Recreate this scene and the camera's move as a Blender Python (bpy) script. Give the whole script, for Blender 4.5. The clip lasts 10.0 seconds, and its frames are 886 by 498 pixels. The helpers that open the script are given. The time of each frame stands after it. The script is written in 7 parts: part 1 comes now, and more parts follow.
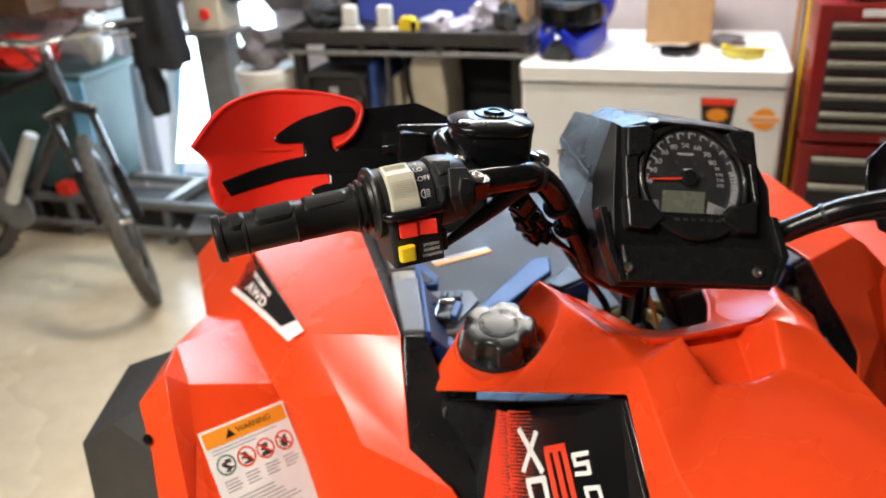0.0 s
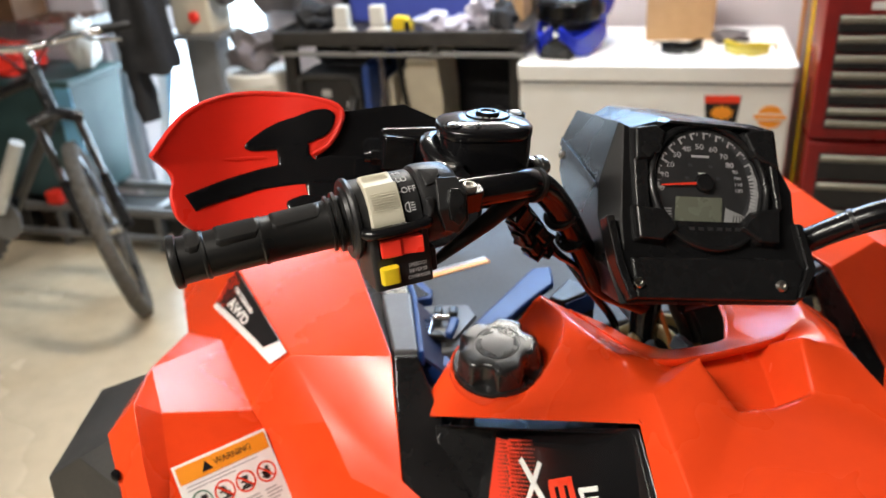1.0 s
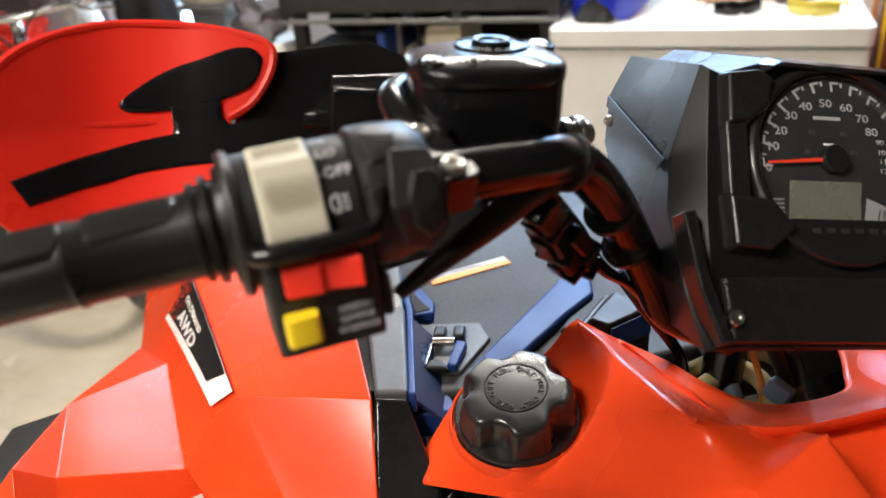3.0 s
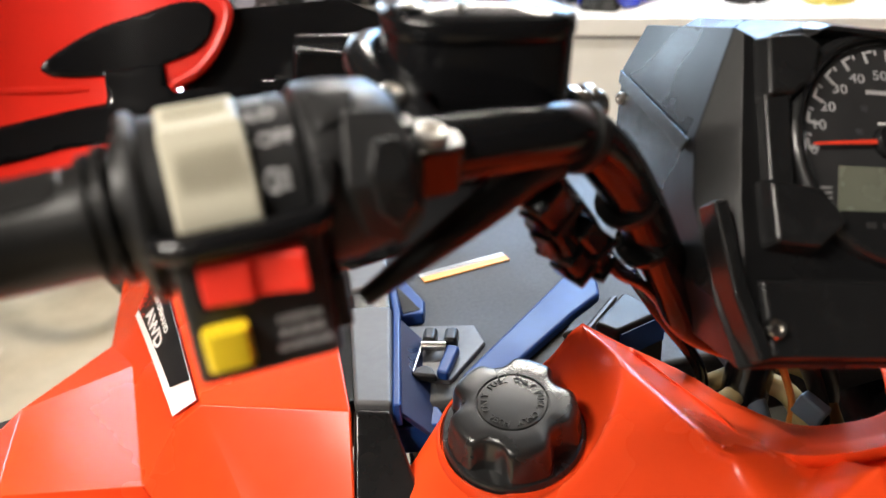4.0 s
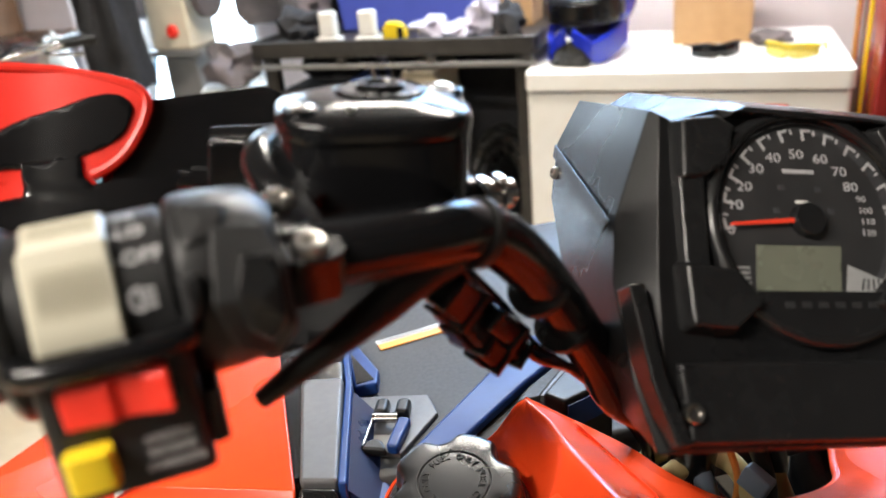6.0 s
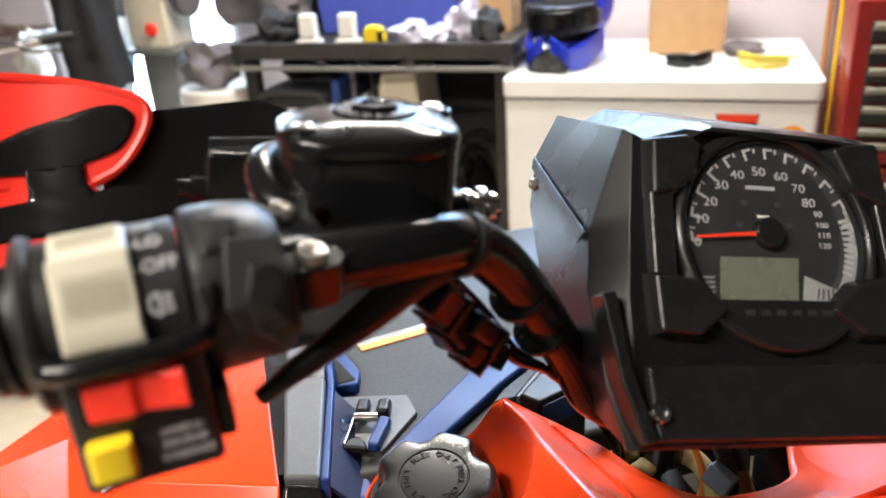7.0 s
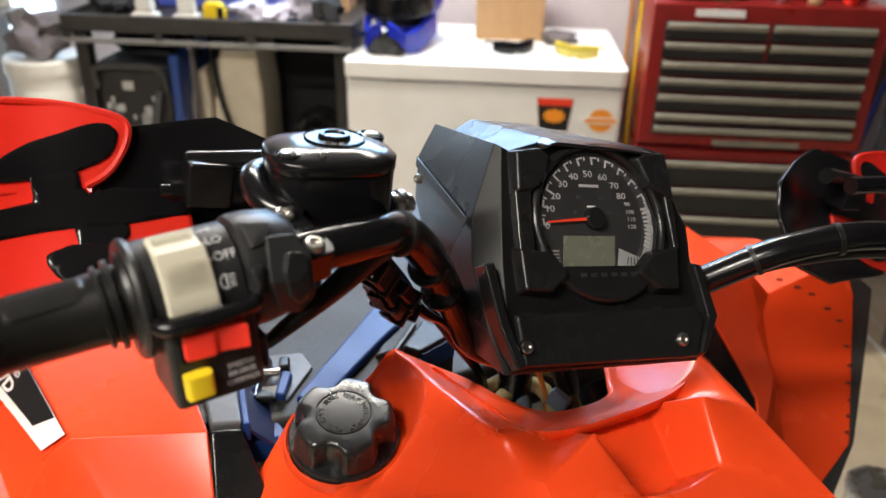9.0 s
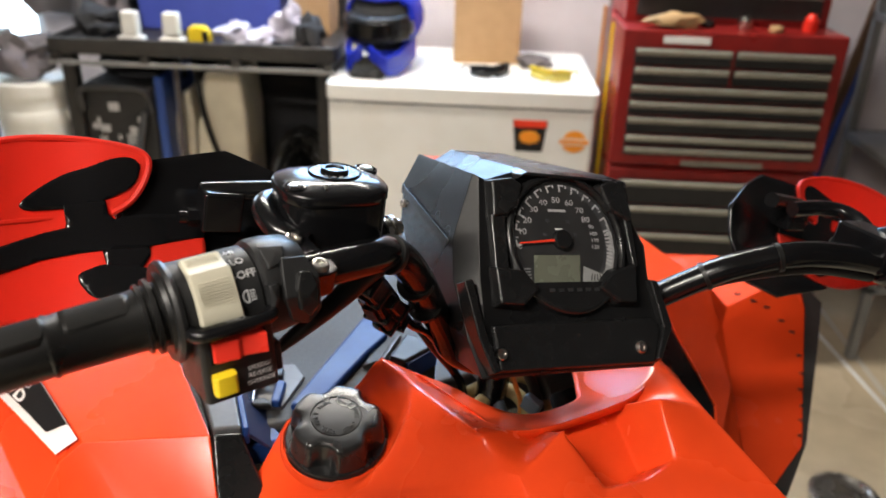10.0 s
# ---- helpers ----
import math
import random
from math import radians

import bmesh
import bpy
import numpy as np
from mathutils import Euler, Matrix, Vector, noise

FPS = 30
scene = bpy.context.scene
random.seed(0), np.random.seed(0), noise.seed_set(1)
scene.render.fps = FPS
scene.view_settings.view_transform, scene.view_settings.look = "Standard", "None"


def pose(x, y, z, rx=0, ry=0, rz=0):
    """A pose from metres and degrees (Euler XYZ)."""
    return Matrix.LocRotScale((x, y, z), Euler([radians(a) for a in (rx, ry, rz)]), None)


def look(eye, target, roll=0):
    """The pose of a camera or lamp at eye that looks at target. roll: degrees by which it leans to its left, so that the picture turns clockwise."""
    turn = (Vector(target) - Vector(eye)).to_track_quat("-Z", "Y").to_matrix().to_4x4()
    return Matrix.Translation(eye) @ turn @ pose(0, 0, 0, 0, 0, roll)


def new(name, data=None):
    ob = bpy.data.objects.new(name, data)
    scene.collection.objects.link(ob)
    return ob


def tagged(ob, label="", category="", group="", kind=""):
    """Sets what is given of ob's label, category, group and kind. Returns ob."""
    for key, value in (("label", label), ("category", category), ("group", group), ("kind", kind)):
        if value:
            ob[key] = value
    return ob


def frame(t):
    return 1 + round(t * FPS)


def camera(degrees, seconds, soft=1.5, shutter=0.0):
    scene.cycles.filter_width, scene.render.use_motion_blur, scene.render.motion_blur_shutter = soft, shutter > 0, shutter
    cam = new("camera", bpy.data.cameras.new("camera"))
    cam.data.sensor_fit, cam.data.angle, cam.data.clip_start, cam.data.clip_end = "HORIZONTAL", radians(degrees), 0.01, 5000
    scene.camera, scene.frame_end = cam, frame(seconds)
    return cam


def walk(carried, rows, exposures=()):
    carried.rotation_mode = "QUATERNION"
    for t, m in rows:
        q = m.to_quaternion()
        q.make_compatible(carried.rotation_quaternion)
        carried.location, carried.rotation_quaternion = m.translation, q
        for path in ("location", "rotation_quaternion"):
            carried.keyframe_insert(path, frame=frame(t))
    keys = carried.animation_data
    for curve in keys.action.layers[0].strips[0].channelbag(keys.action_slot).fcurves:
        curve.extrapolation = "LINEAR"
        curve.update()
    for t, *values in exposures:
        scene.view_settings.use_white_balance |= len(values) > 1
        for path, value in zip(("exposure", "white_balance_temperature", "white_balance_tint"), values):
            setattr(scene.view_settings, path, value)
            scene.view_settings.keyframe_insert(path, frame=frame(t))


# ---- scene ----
cam = camera(57.5, 10.0)
cam.data.dof.use_dof = True
cam.data.dof.focus_distance = 0.60
cam.data.dof.aperture_fstop = 6.5
PATH = [
    (0, (0.232, -0.037, 1.466), (-0.322, 1.679, 0.6), -2.9),
    (0.5, (0.231, -0.014, 1.46), (-0.321, 1.702, 0.595), -3.1),
    (1, (0.218, 0.037, 1.444), (-0.337, 1.754, 0.582), -3.7),
    (1.5, (0.208, 0.102, 1.418), (-0.352, 1.807, 0.534), -4.6),
    (2, (0.198, 0.172, 1.383), (-0.4, 1.857, 0.487), -5.3),
    (2.5, (0.186, 0.23, 1.364), (-0.437, 1.907, 0.468), -5.3),
    (4, (0.158, 0.337, 1.315), (-0.473, 2.003, 0.406), -4.4),
    (4.5, (0.158, 0.36, 1.302), (-0.467, 2.02, 0.379), -4.8),
    (5, (0.182, 0.358, 1.316), (-0.458, 2.044, 0.453), -5.4),
    (5.5, (0.188, 0.358, 1.326), (-0.437, 2.075, 0.515), -5.1),
    (7, (0.191, 0.336, 1.342), (-0.366, 2.08, 0.536), -3.5),
    (7.5, (0.18, 0.291, 1.365), (-0.238, 2.072, 0.556), -1.2),
    (8, (0.17, 0.239, 1.393), (-0.074, 2.02, 0.517), 0.8),
    (8.5, (0.168, 0.206, 1.409), (0.029, 1.997, 0.528), 1.4),
    (9, (0.162, 0.2, 1.413), (0.037, 1.989, 0.528), 1.3),
    (9.5, (0.16, 0.181, 1.425), (0.053, 1.977, 0.551), 1.6),
    (10, (0.161, 0.135, 1.447), (0.089, 1.945, 0.599), 1.9),
]
EXPOSURES = [(0.0, -0.06), (1.5, -0.06), (2.5, -0.02), (4.0, 0.24), (5.5, 0.36), (7.0, 0.42), (8.0, 0.20), (8.5, 0.12), (10.0, -0.02)]
walk(cam, [(t, look(eye, target, roll)) for t, eye, target, roll in PATH], EXPOSURES)

# ---- world and light ----
world = bpy.data.worlds.new("sky")
scene.world = world
world.use_nodes = True
wn = world.node_tree.nodes
sky = wn.new("ShaderNodeTexSky")
sky.sky_type = "NISHITA"
sky.sun_disc = False
sky.sun_elevation, sky.sun_rotation = radians(38), radians(200)
world.node_tree.links.new(sky.outputs["Color"], wn["Background"].inputs["Color"])
wn["Background"].inputs["Strength"].default_value = 0.15

sun_data = bpy.data.lights.new("sun", "SUN")
sun_data.energy, sun_data.angle, sun_data.color = 5.0, radians(0.5), (1.0, 0.97, 0.93)
sun = new("sun", sun_data)
sun.matrix_world = look((-8, 4.5, 6), (0, 5.5, 0))


def area_lamp(name, place, target, size, watts, colour):
    data = bpy.data.lights.new(name, "AREA")
    data.shape, data.size, data.size_y = "RECTANGLE", size[0], size[1]
    data.energy, data.color = watts, colour
    ob = new(name, data)
    ob.matrix_world = look(place, target)
    return ob


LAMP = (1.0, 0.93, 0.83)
# Overhead lamps are out of view, added and placed for the general light
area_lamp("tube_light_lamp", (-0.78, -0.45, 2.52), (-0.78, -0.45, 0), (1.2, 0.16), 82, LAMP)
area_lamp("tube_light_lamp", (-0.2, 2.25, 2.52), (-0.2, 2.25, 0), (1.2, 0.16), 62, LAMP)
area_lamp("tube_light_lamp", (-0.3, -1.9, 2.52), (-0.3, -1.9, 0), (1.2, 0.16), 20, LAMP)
area_lamp("door_daylight", (-1.91, 3.22, 1.1), (-1.2, 0.5, 0.9), (0.72, 1.85), 34, (0.66, 0.83, 1.0))
# Blue lamp in the added window that never comes into view
area_lamp("window_daylight", (-0.165, 3.23, 2.08), (0.1, 0.5, 1.2), (1.07, 0.66), 52, (0.36, 0.63, 1.0))

# ---- helpers of this scene ----
def node_material(name, colour, rough=0.5, metal=0.0, second=None, grain=40.0, stain=3.0, mix=0.35, bump=0.0, bump_scale=200.0,
                  rough_var=0.12, coat=0.0, spec=0.5):
    m = bpy.data.materials.new(name)
    m.use_nodes = True
    nt = m.node_tree
    n, l = nt.nodes, nt.links
    b = n["Principled BSDF"]
    b.inputs["Metallic"].default_value = metal
    b.inputs["Specular IOR Level"].default_value = spec
    b.inputs["Coat Weight"].default_value = coat
    b.inputs["Coat Roughness"].default_value = 0.08
    tc = n.new("ShaderNodeTexCoord")
    fine = n.new("ShaderNodeTexNoise")
    fine.inputs["Scale"].default_value = grain
    fine.inputs["Detail"].default_value = 5
    wide = n.new("ShaderNodeTexNoise")
    wide.inputs["Scale"].default_value = stain
    wide.inputs["Detail"].default_value = 4
    l.new(tc.outputs["Object"], fine.inputs["Vector"])
    l.new(tc.outputs["Object"], wide.inputs["Vector"])
    mean = n.new("ShaderNodeMix")
    mean.inputs[0].default_value = 0.5
    l.new(fine.outputs["Fac"], mean.inputs[2])
    l.new(wide.outputs["Fac"], mean.inputs[3])
    ramp = n.new("ShaderNodeMapRange")
    ramp.inputs[1].default_value, ramp.inputs[2].default_value = 0.35, 0.65
    ramp.inputs[3].default_value, ramp.inputs[4].default_value = 0.0, mix
    l.new(mean.outputs[0], ramp.inputs[0])
    cm = n.new("ShaderNodeMix")
    cm.data_type = "RGBA"
    l.new(ramp.outputs[0], cm.inputs[0])
    second = second or tuple(c * 0.6 for c in colour)
    cm.inputs[6].default_value, cm.inputs[7].default_value = (*colour, 1), (*second, 1)
    l.new(cm.outputs[2], b.inputs["Base Color"])
    rr = n.new("ShaderNodeMapRange")
    rr.inputs[1].default_value, rr.inputs[2].default_value = 0.3, 0.7
    rr.inputs[3].default_value, rr.inputs[4].default_value = max(0.02, rough - rough_var), min(1, rough + rough_var)
    l.new(wide.outputs["Fac"], rr.inputs[0])
    l.new(rr.outputs[0], b.inputs["Roughness"])
    if bump:
        bn = n.new("ShaderNodeTexNoise")
        bn.inputs["Scale"].default_value = bump_scale
        bn.inputs["Detail"].default_value = 3
        l.new(tc.outputs["Object"], bn.inputs["Vector"])
        bp = n.new("ShaderNodeBump")
        bp.inputs["Strength"].default_value = bump
        bp.inputs["Distance"].default_value = 0.002
        l.new(bn.outputs["Fac"], bp.inputs["Height"])
        l.new(bp.outputs["Normal"], b.inputs["Normal"])
    return m


def finish(name, bm, material, smooth=40):
    bmesh.ops.recalc_face_normals(bm, faces=bm.faces)
    me = bpy.data.meshes.new(name)
    bm.to_mesh(me)
    bm.free()
    for p in me.polygons:
        p.use_smooth = True
    me.set_sharp_from_angle(angle=radians(smooth))
    if material:
        me.materials.append(material)
    return me


def part(name, bm, material, parent, label="", bevel=0.0, smooth=40, segments=2, thick=0.0, harden=True):
    """One mesh object under a thing or a part, in the thing's own axes."""
    ob = new(name, finish(name, bm, material, smooth))
    ob.parent = parent
    if thick:
        s = ob.modifiers.new("thickness", "SOLIDIFY")
        s.thickness, s.offset = thick, -1
    if bevel:
        b = ob.modifiers.new("edges", "BEVEL")
        b.width, b.segments, b.limit_method, b.angle_limit = bevel, segments, "ANGLE", radians(20)
        b.harden_normals = harden
    return tagged(ob, label) if label else ob


def thing(name, label, category, m=None, group="", kind=""):
    ob = new(name)
    ob.empty_display_size = 0.05
    if m is not None:
        ob.matrix_world = m
    return tagged(ob, label, category, group, kind)


def solid(name, bm, material, label, category="", kind="", group="", bevel=0.0, smooth=40, m=None):
    """A thing, or a piece of the setting, that is one mesh."""
    ob = new(name, finish(name, bm, material, smooth))
    if m is not None:
        ob.matrix_world = m
    if bevel:
        b = ob.modifiers.new("edges", "BEVEL")
        b.width, b.segments, b.limit_method, b.angle_limit = bevel, 2, "ANGLE", radians(25)
        b.harden_normals = True
    return tagged(ob, label, category, group, kind)


def V(*c):
    return Vector(c)


def box(bm, lo, hi, m=None):
    vs = [bm.verts.new((x, y, z)) for x in (lo[0], hi[0]) for y in (lo[1], hi[1]) for z in (lo[2], hi[2])]
    for f in ((0, 1, 3, 2), (4, 6, 7, 5), (0, 4, 5, 1), (2, 3, 7, 6), (0, 2, 6, 4), (1, 5, 7, 3)):
        bm.faces.new([vs[i] for i in f])
    if m is not None:
        bmesh.ops.transform(bm, matrix=m, verts=vs)
    return vs


def boxed(lo, hi, m=None):
    bm = bmesh.new()
    box(bm, lo, hi, m)
    return bm


def rounded(bm, lo, hi, r, m=None, steps=4):
    """A block whose upright corners are rounded."""
    pts = []
    for cx, cy, a0 in ((hi[0] - r, hi[1] - r, 0), (lo[0] + r, hi[1] - r, 90), (lo[0] + r, lo[1] + r, 180), (hi[0] - r, lo[1] + r, 270)):
        for i in range(steps + 1):
            a = radians(a0 + 90 * i / steps)
            pts.append((cx + r * math.cos(a), cy + r * math.sin(a)))
    return prism(bm, pts, lo[2], hi[2], m)


def prism(bm, pts, z0, z1, m=None):
    """An outline in x and y, raised from z0 to z1."""
    a = [bm.verts.new((x, y, z0)) for x, y in pts]
    b = [bm.verts.new((x, y, z1)) for x, y in pts]
    n = len(pts)
    bm.faces.new(a[::-1])
    bm.faces.new(b)
    for i in range(n):
        bm.faces.new((a[i], a[(i + 1) % n], b[(i + 1) % n], b[i]))
    if m is not None:
        bmesh.ops.transform(bm, matrix=m, verts=a + b)
    return a + b


def lathe(bm, profile, m=None, steps=24, ring=False):
    """A profile of (radius, height) turned about z; ring: the profile closes on itself."""
    rings = []
    for r, h in profile:
        rings.append([bm.verts.new((r * math.cos(2 * math.pi * i / steps), r * math.sin(2 * math.pi * i / steps), h)) for i in range(steps)])
    for p, q in zip(rings, rings[1:]):
        for i in range(steps):
            bm.faces.new((p[i], p[(i + 1) % steps], q[(i + 1) % steps], q[i]))
    if ring:
        for i in range(steps):
            bm.faces.new((rings[-1][i], rings[-1][(i + 1) % steps], rings[0][(i + 1) % steps], rings[0][i]))
    else:
        bm.faces.new(rings[0][::-1])
        bm.faces.new(rings[-1])
    vs = [v for r in rings for v in r]
    if m is not None:
        bmesh.ops.transform(bm, matrix=m, verts=vs)
    return vs


def along(p, q):
    """The pose whose z runs from p to q."""
    d = Vector(q) - Vector(p)
    return Matrix.Translation(p) @ d.to_track_quat("Z", "Y").to_matrix().to_4x4()


def rod(bm, p, q, r, r2=None, steps=16):
    length = (Vector(q) - Vector(p)).length
    return lathe(bm, [(r, 0), (r if r2 is None else r2, length)], along(p, q), steps)


def smooth_line(points, steps=6):
    """A Catmull-Rom line through the points."""
    pts = [Vector(p) for p in points]
    pts = [2 * pts[0] - pts[1]] + pts + [2 * pts[-1] - pts[-2]]
    out = []
    for a, b, c, d in zip(pts, pts[1:], pts[2:], pts[3:]):
        for i in range(steps):
            t = i / steps
            out.append(0.5 * (2 * b + (c - a) * t + (2 * a - 5 * b + 4 * c - d) * t * t + (3 * b - a - 3 * c + d) * t ** 3))
    out.append(pts[-2])
    return out


def tube(bm, points, r, steps=14, bend=6, radii=None):
    """A round bar or hose bent through the points."""
    line = smooth_line(points, bend) if bend else [Vector(p) for p in points]
    n = len(line)
    ref = Vector((0.13, 0.21, 0.97))
    rings = []
    for i, p in enumerate(line):
        d = (line[min(i + 1, n - 1)] - line[max(i - 1, 0)]).normalized()
        u = (ref - d * ref.dot(d)).normalized()
        ref = u
        w = d.cross(u)
        rad = r if radii is None else radii[0] + (radii[1] - radii[0]) * i / (n - 1)
        rings.append([bm.verts.new(p + rad * (math.cos(2 * math.pi * k / steps) * u + math.sin(2 * math.pi * k / steps) * w)) for k in range(steps)])
    for a, b in zip(rings, rings[1:]):
        for k in range(steps):
            bm.faces.new((a[k], a[(k + 1) % steps], b[(k + 1) % steps], b[k]))
    bm.faces.new(rings[0][::-1])
    bm.faces.new(rings[-1])
    return [v for g in rings for v in g]


def tubed(points, r, **kw):
    bm = bmesh.new()
    tube(bm, points, r, **kw)
    return bm


def facets(verts, faces, side=1):
    """Folded sheet: named corners joined to faces; side -1 mirrors it."""
    bm = bmesh.new()
    made = {k: bm.verts.new((side * c[0], c[1], c[2])) for k, c in verts.items()}
    for f in faces:
        bm.faces.new([made[k] for k in f.split()])
    return bm


def plate(points, thick, m=None):
    """A flat outline of 3D corners with a thickness away from its normal."""
    bm = bmesh.new()
    vs = [Vector(p) for p in points]
    nrm = (vs[1] - vs[0]).cross(vs[2] - vs[0]).normalized()
    a = [bm.verts.new(v) for v in vs]
    b = [bm.verts.new(v - nrm * thick) for v in vs]
    bm.faces.new(a)
    bm.faces.new(b[::-1])
    for i in range(len(a)):
        j = (i + 1) % len(a)
        bm.faces.new((a[j], a[i], b[i], b[j]))
    if m is not None:
        bmesh.ops.transform(bm, matrix=m, verts=bm.verts)
    return bm


def letters(text, size, m, depth=0.0002, spacing=1.0, bold=0.0):
    """Raised lettering, centred, in the x-y plane of the pose m."""
    cu = bpy.data.curves.new("letters", "FONT")
    cu.body, cu.size, cu.extrude, cu.align_x, cu.align_y = text, size, depth, "CENTER", "CENTER"
    cu.space_character, cu.offset = spacing, bold
    cu.resolution_u = 3
    ob = bpy.data.objects.new("letters", cu)
    scene.collection.objects.link(ob)
    me = bpy.data.meshes.new_from_object(ob.evaluated_get(bpy.context.evaluated_depsgraph_get()))
    bm = bmesh.new()
    bm.from_mesh(me)
    bm.transform(m)
    bpy.data.objects.remove(ob)
    bpy.data.curves.remove(cu)
    bpy.data.meshes.remove(me)
    return bm


def axes(origin, x, y):
    """A pose from an origin, the direction of x and roughly that of y."""
    x = Vector(x).normalized()
    z = x.cross(Vector(y)).normalized()
    y = z.cross(x)
    m = Matrix((x, y, z)).transposed().to_4x4()
    m.translation = origin
    return m


# ---- materials ----
RED = node_material("red_plastic", (0.80, 0.064, 0.012), 0.25, second=(0.72, 0.052, 0.011), grain=60, stain=5, mix=0.5, bump=0.03, bump_scale=900, rough_var=0.06, spec=0.34)
RED_GUARD = node_material("red_guard_plastic", (0.82, 0.034, 0.018), 0.36, second=(0.74, 0.028, 0.014), grain=70, stain=8, mix=0.5, bump=0.05, bump_scale=500)
# the guards are thin enough for light to come through them
gn, gl = RED_GUARD.node_tree.nodes, RED_GUARD.node_tree.links
through_light, both = gn.new("ShaderNodeBsdfTranslucent"), gn.new("ShaderNodeMixShader")
through_light.inputs["Color"].default_value = (0.85, 0.05, 0.03, 1)
both.inputs[0].default_value = 0.35
gl.new(gn["Principled BSDF"].outputs[0], both.inputs[1])
gl.new(through_light.outputs[0], both.inputs[2])
gl.new(both.outputs[0], gn["Material Output"].inputs["Surface"])
BLACK_PLASTIC = node_material("black_plastic", (0.0085, 0.0085, 0.009), 0.235, second=(0.015, 0.015, 0.0155), grain=90, stain=9, mix=0.6, bump=0.05, bump_scale=1800, rough_var=0.07, spec=0.36)
BLACK_GLOSS = node_material("black_gloss", (0.004, 0.004, 0.0045), 0.19, second=(0.008, 0.008, 0.009), grain=50, stain=8, mix=0.5, rough_var=0.05, spec=0.38)
BLACK_RUBBER = node_material("black_rubber", (0.007, 0.007, 0.007), 0.36, second=(0.013, 0.0125, 0.012), grain=120, stain=12, mix=0.7, bump=0.06, bump_scale=1600, spec=0.30)
SWITCH_PLASTIC = node_material("switch_plastic", (0.013, 0.013, 0.0135), 0.36, second=(0.022, 0.022, 0.023), grain=140, stain=14, mix=0.6, bump=0.10, bump_scale=1500, rough_var=0.08, spec=0.34)
GREY_TRIM = node_material("grey_trim_plastic", (0.035, 0.036, 0.04), 0.5, second=(0.06, 0.06, 0.062), grain=160, stain=10, mix=0.6, bump=0.35, bump_scale=900)
DECK = node_material("deck_plastic", (0.033, 0.033, 0.0335), 0.55, second=(0.066, 0.065, 0.063), grain=260, stain=9, mix=0.85, bump=0.12, bump_scale=1400, spec=0.25)
STEEL = node_material("bright_steel", (0.62, 0.60, 0.57), 0.28, 1.0, second=(0.4, 0.38, 0.35), grain=80, stain=20, mix=0.5)
CREAM = node_material("cream_plastic", (0.50, 0.47, 0.37), 0.42, second=(0.43, 0.40, 0.31), grain=90, stain=15, mix=0.5)
YELLOW = node_material("yellow_plastic", (0.78, 0.57, 0.02), 0.38, second=(0.68, 0.48, 0.015), grain=80, stain=15, mix=0.5)
SWITCH_RED = node_material("red_switch_plastic", (0.84, 0.036, 0.020), 0.35, second=(0.74, 0.028, 0.016), grain=80, stain=15, mix=0.5)
WHITE_INK = node_material("white_ink", (0.82, 0.82, 0.80), 0.5, mix=0.2)
GREY_INK = node_material("grey_ink", (0.35, 0.35, 0.36), 0.5, mix=0.2)
BLACK_INK = node_material("black_ink", (0.012, 0.012, 0.013), 0.35, mix=0.3)
ORANGE_INK = node_material("orange_ink", (0.85, 0.30, 0.02), 0.45, mix=0.2)
RED_INK = node_material("red_ink", (0.84, 0.055, 0.02), 0.4, mix=0.2)
LABEL_INK = node_material("pale_grey_ink", (0.52, 0.52, 0.53), 0.5, mix=0.2)
GREEN_INK = node_material("green_ink", (0.10, 0.22, 0.16), 0.5, mix=0.2)

# ---- the garage ----
CONCRETE = node_material("concrete_floor", (0.64, 0.53, 0.375), 0.24, second=(0.50, 0.41, 0.285), grain=14, stain=1.3, mix=0.85, bump=0.12, bump_scale=60, rough_var=0.12)
WALL_PAINT = node_material("wall_paint", (0.66, 0.62, 0.66), 0.7, second=(0.55, 0.50, 0.53), grain=12, stain=1.5, mix=0.5, bump=0.1, bump_scale=80)
# Ceiling and out-of-view walls are coloured dark to keep bounced light low
CEILING_PAINT = node_material("low_bounce_ceiling", (0.12, 0.09, 0.065), 0.85, second=(0.07, 0.055, 0.04), mix=0.6, grain=20, stain=2)
DARK_WALL = node_material("low_bounce_wall", (0.07, 0.06, 0.05), 0.8, second=(0.04, 0.035, 0.03), mix=0.6, grain=12, stain=2)
FRAME_PAINT = node_material("door_frame_paint", (0.62, 0.66, 0.72), 0.45, mix=0.3)
# near-white colour, chosen so that the ground outside brightens the doorway
PAVING = node_material("snow", (0.85, 0.87, 0.9), 0.7, second=(0.75, 0.79, 0.86), grain=6, stain=0.8, mix=0.4)

X0, X1, Y0, Y1, H = -3.3, 2.4, -3.2, 3.15, 2.6
DX0, DX1, DZ1 = -2.34, -1.48, 2.06
WX0, WX1, WZ0, WZ1 = -0.75, 0.42, 1.70, 2.45


def block(name, lo, hi, material, label, kind="structure", category=""):
    return solid(name, boxed(lo, hi), material, label, category, kind)


block("floor", (X0 - 0.2, Y0 - 0.2, -0.15), (X1 + 0.2, Y1 + 0.2, 0), CONCRETE, "worn tan concrete garage floor with dull shine", category="floor")
block("ceiling", (X0 - 0.2, Y0 - 0.2, H), (X1 + 0.2, Y1 + 0.2, H + 0.15), CEILING_PAINT, "bare brown board garage ceiling", category="ceiling")
block("wall_west", (X0 - 0.15, Y0, 0), (X0, Y1, H), DARK_WALL, "dark unpainted board garage wall", category="wall")
block("wall_east", (X1, Y0, 0), (X1 + 0.15, Y1, H), DARK_WALL, "dark unpainted board garage wall", category="wall")
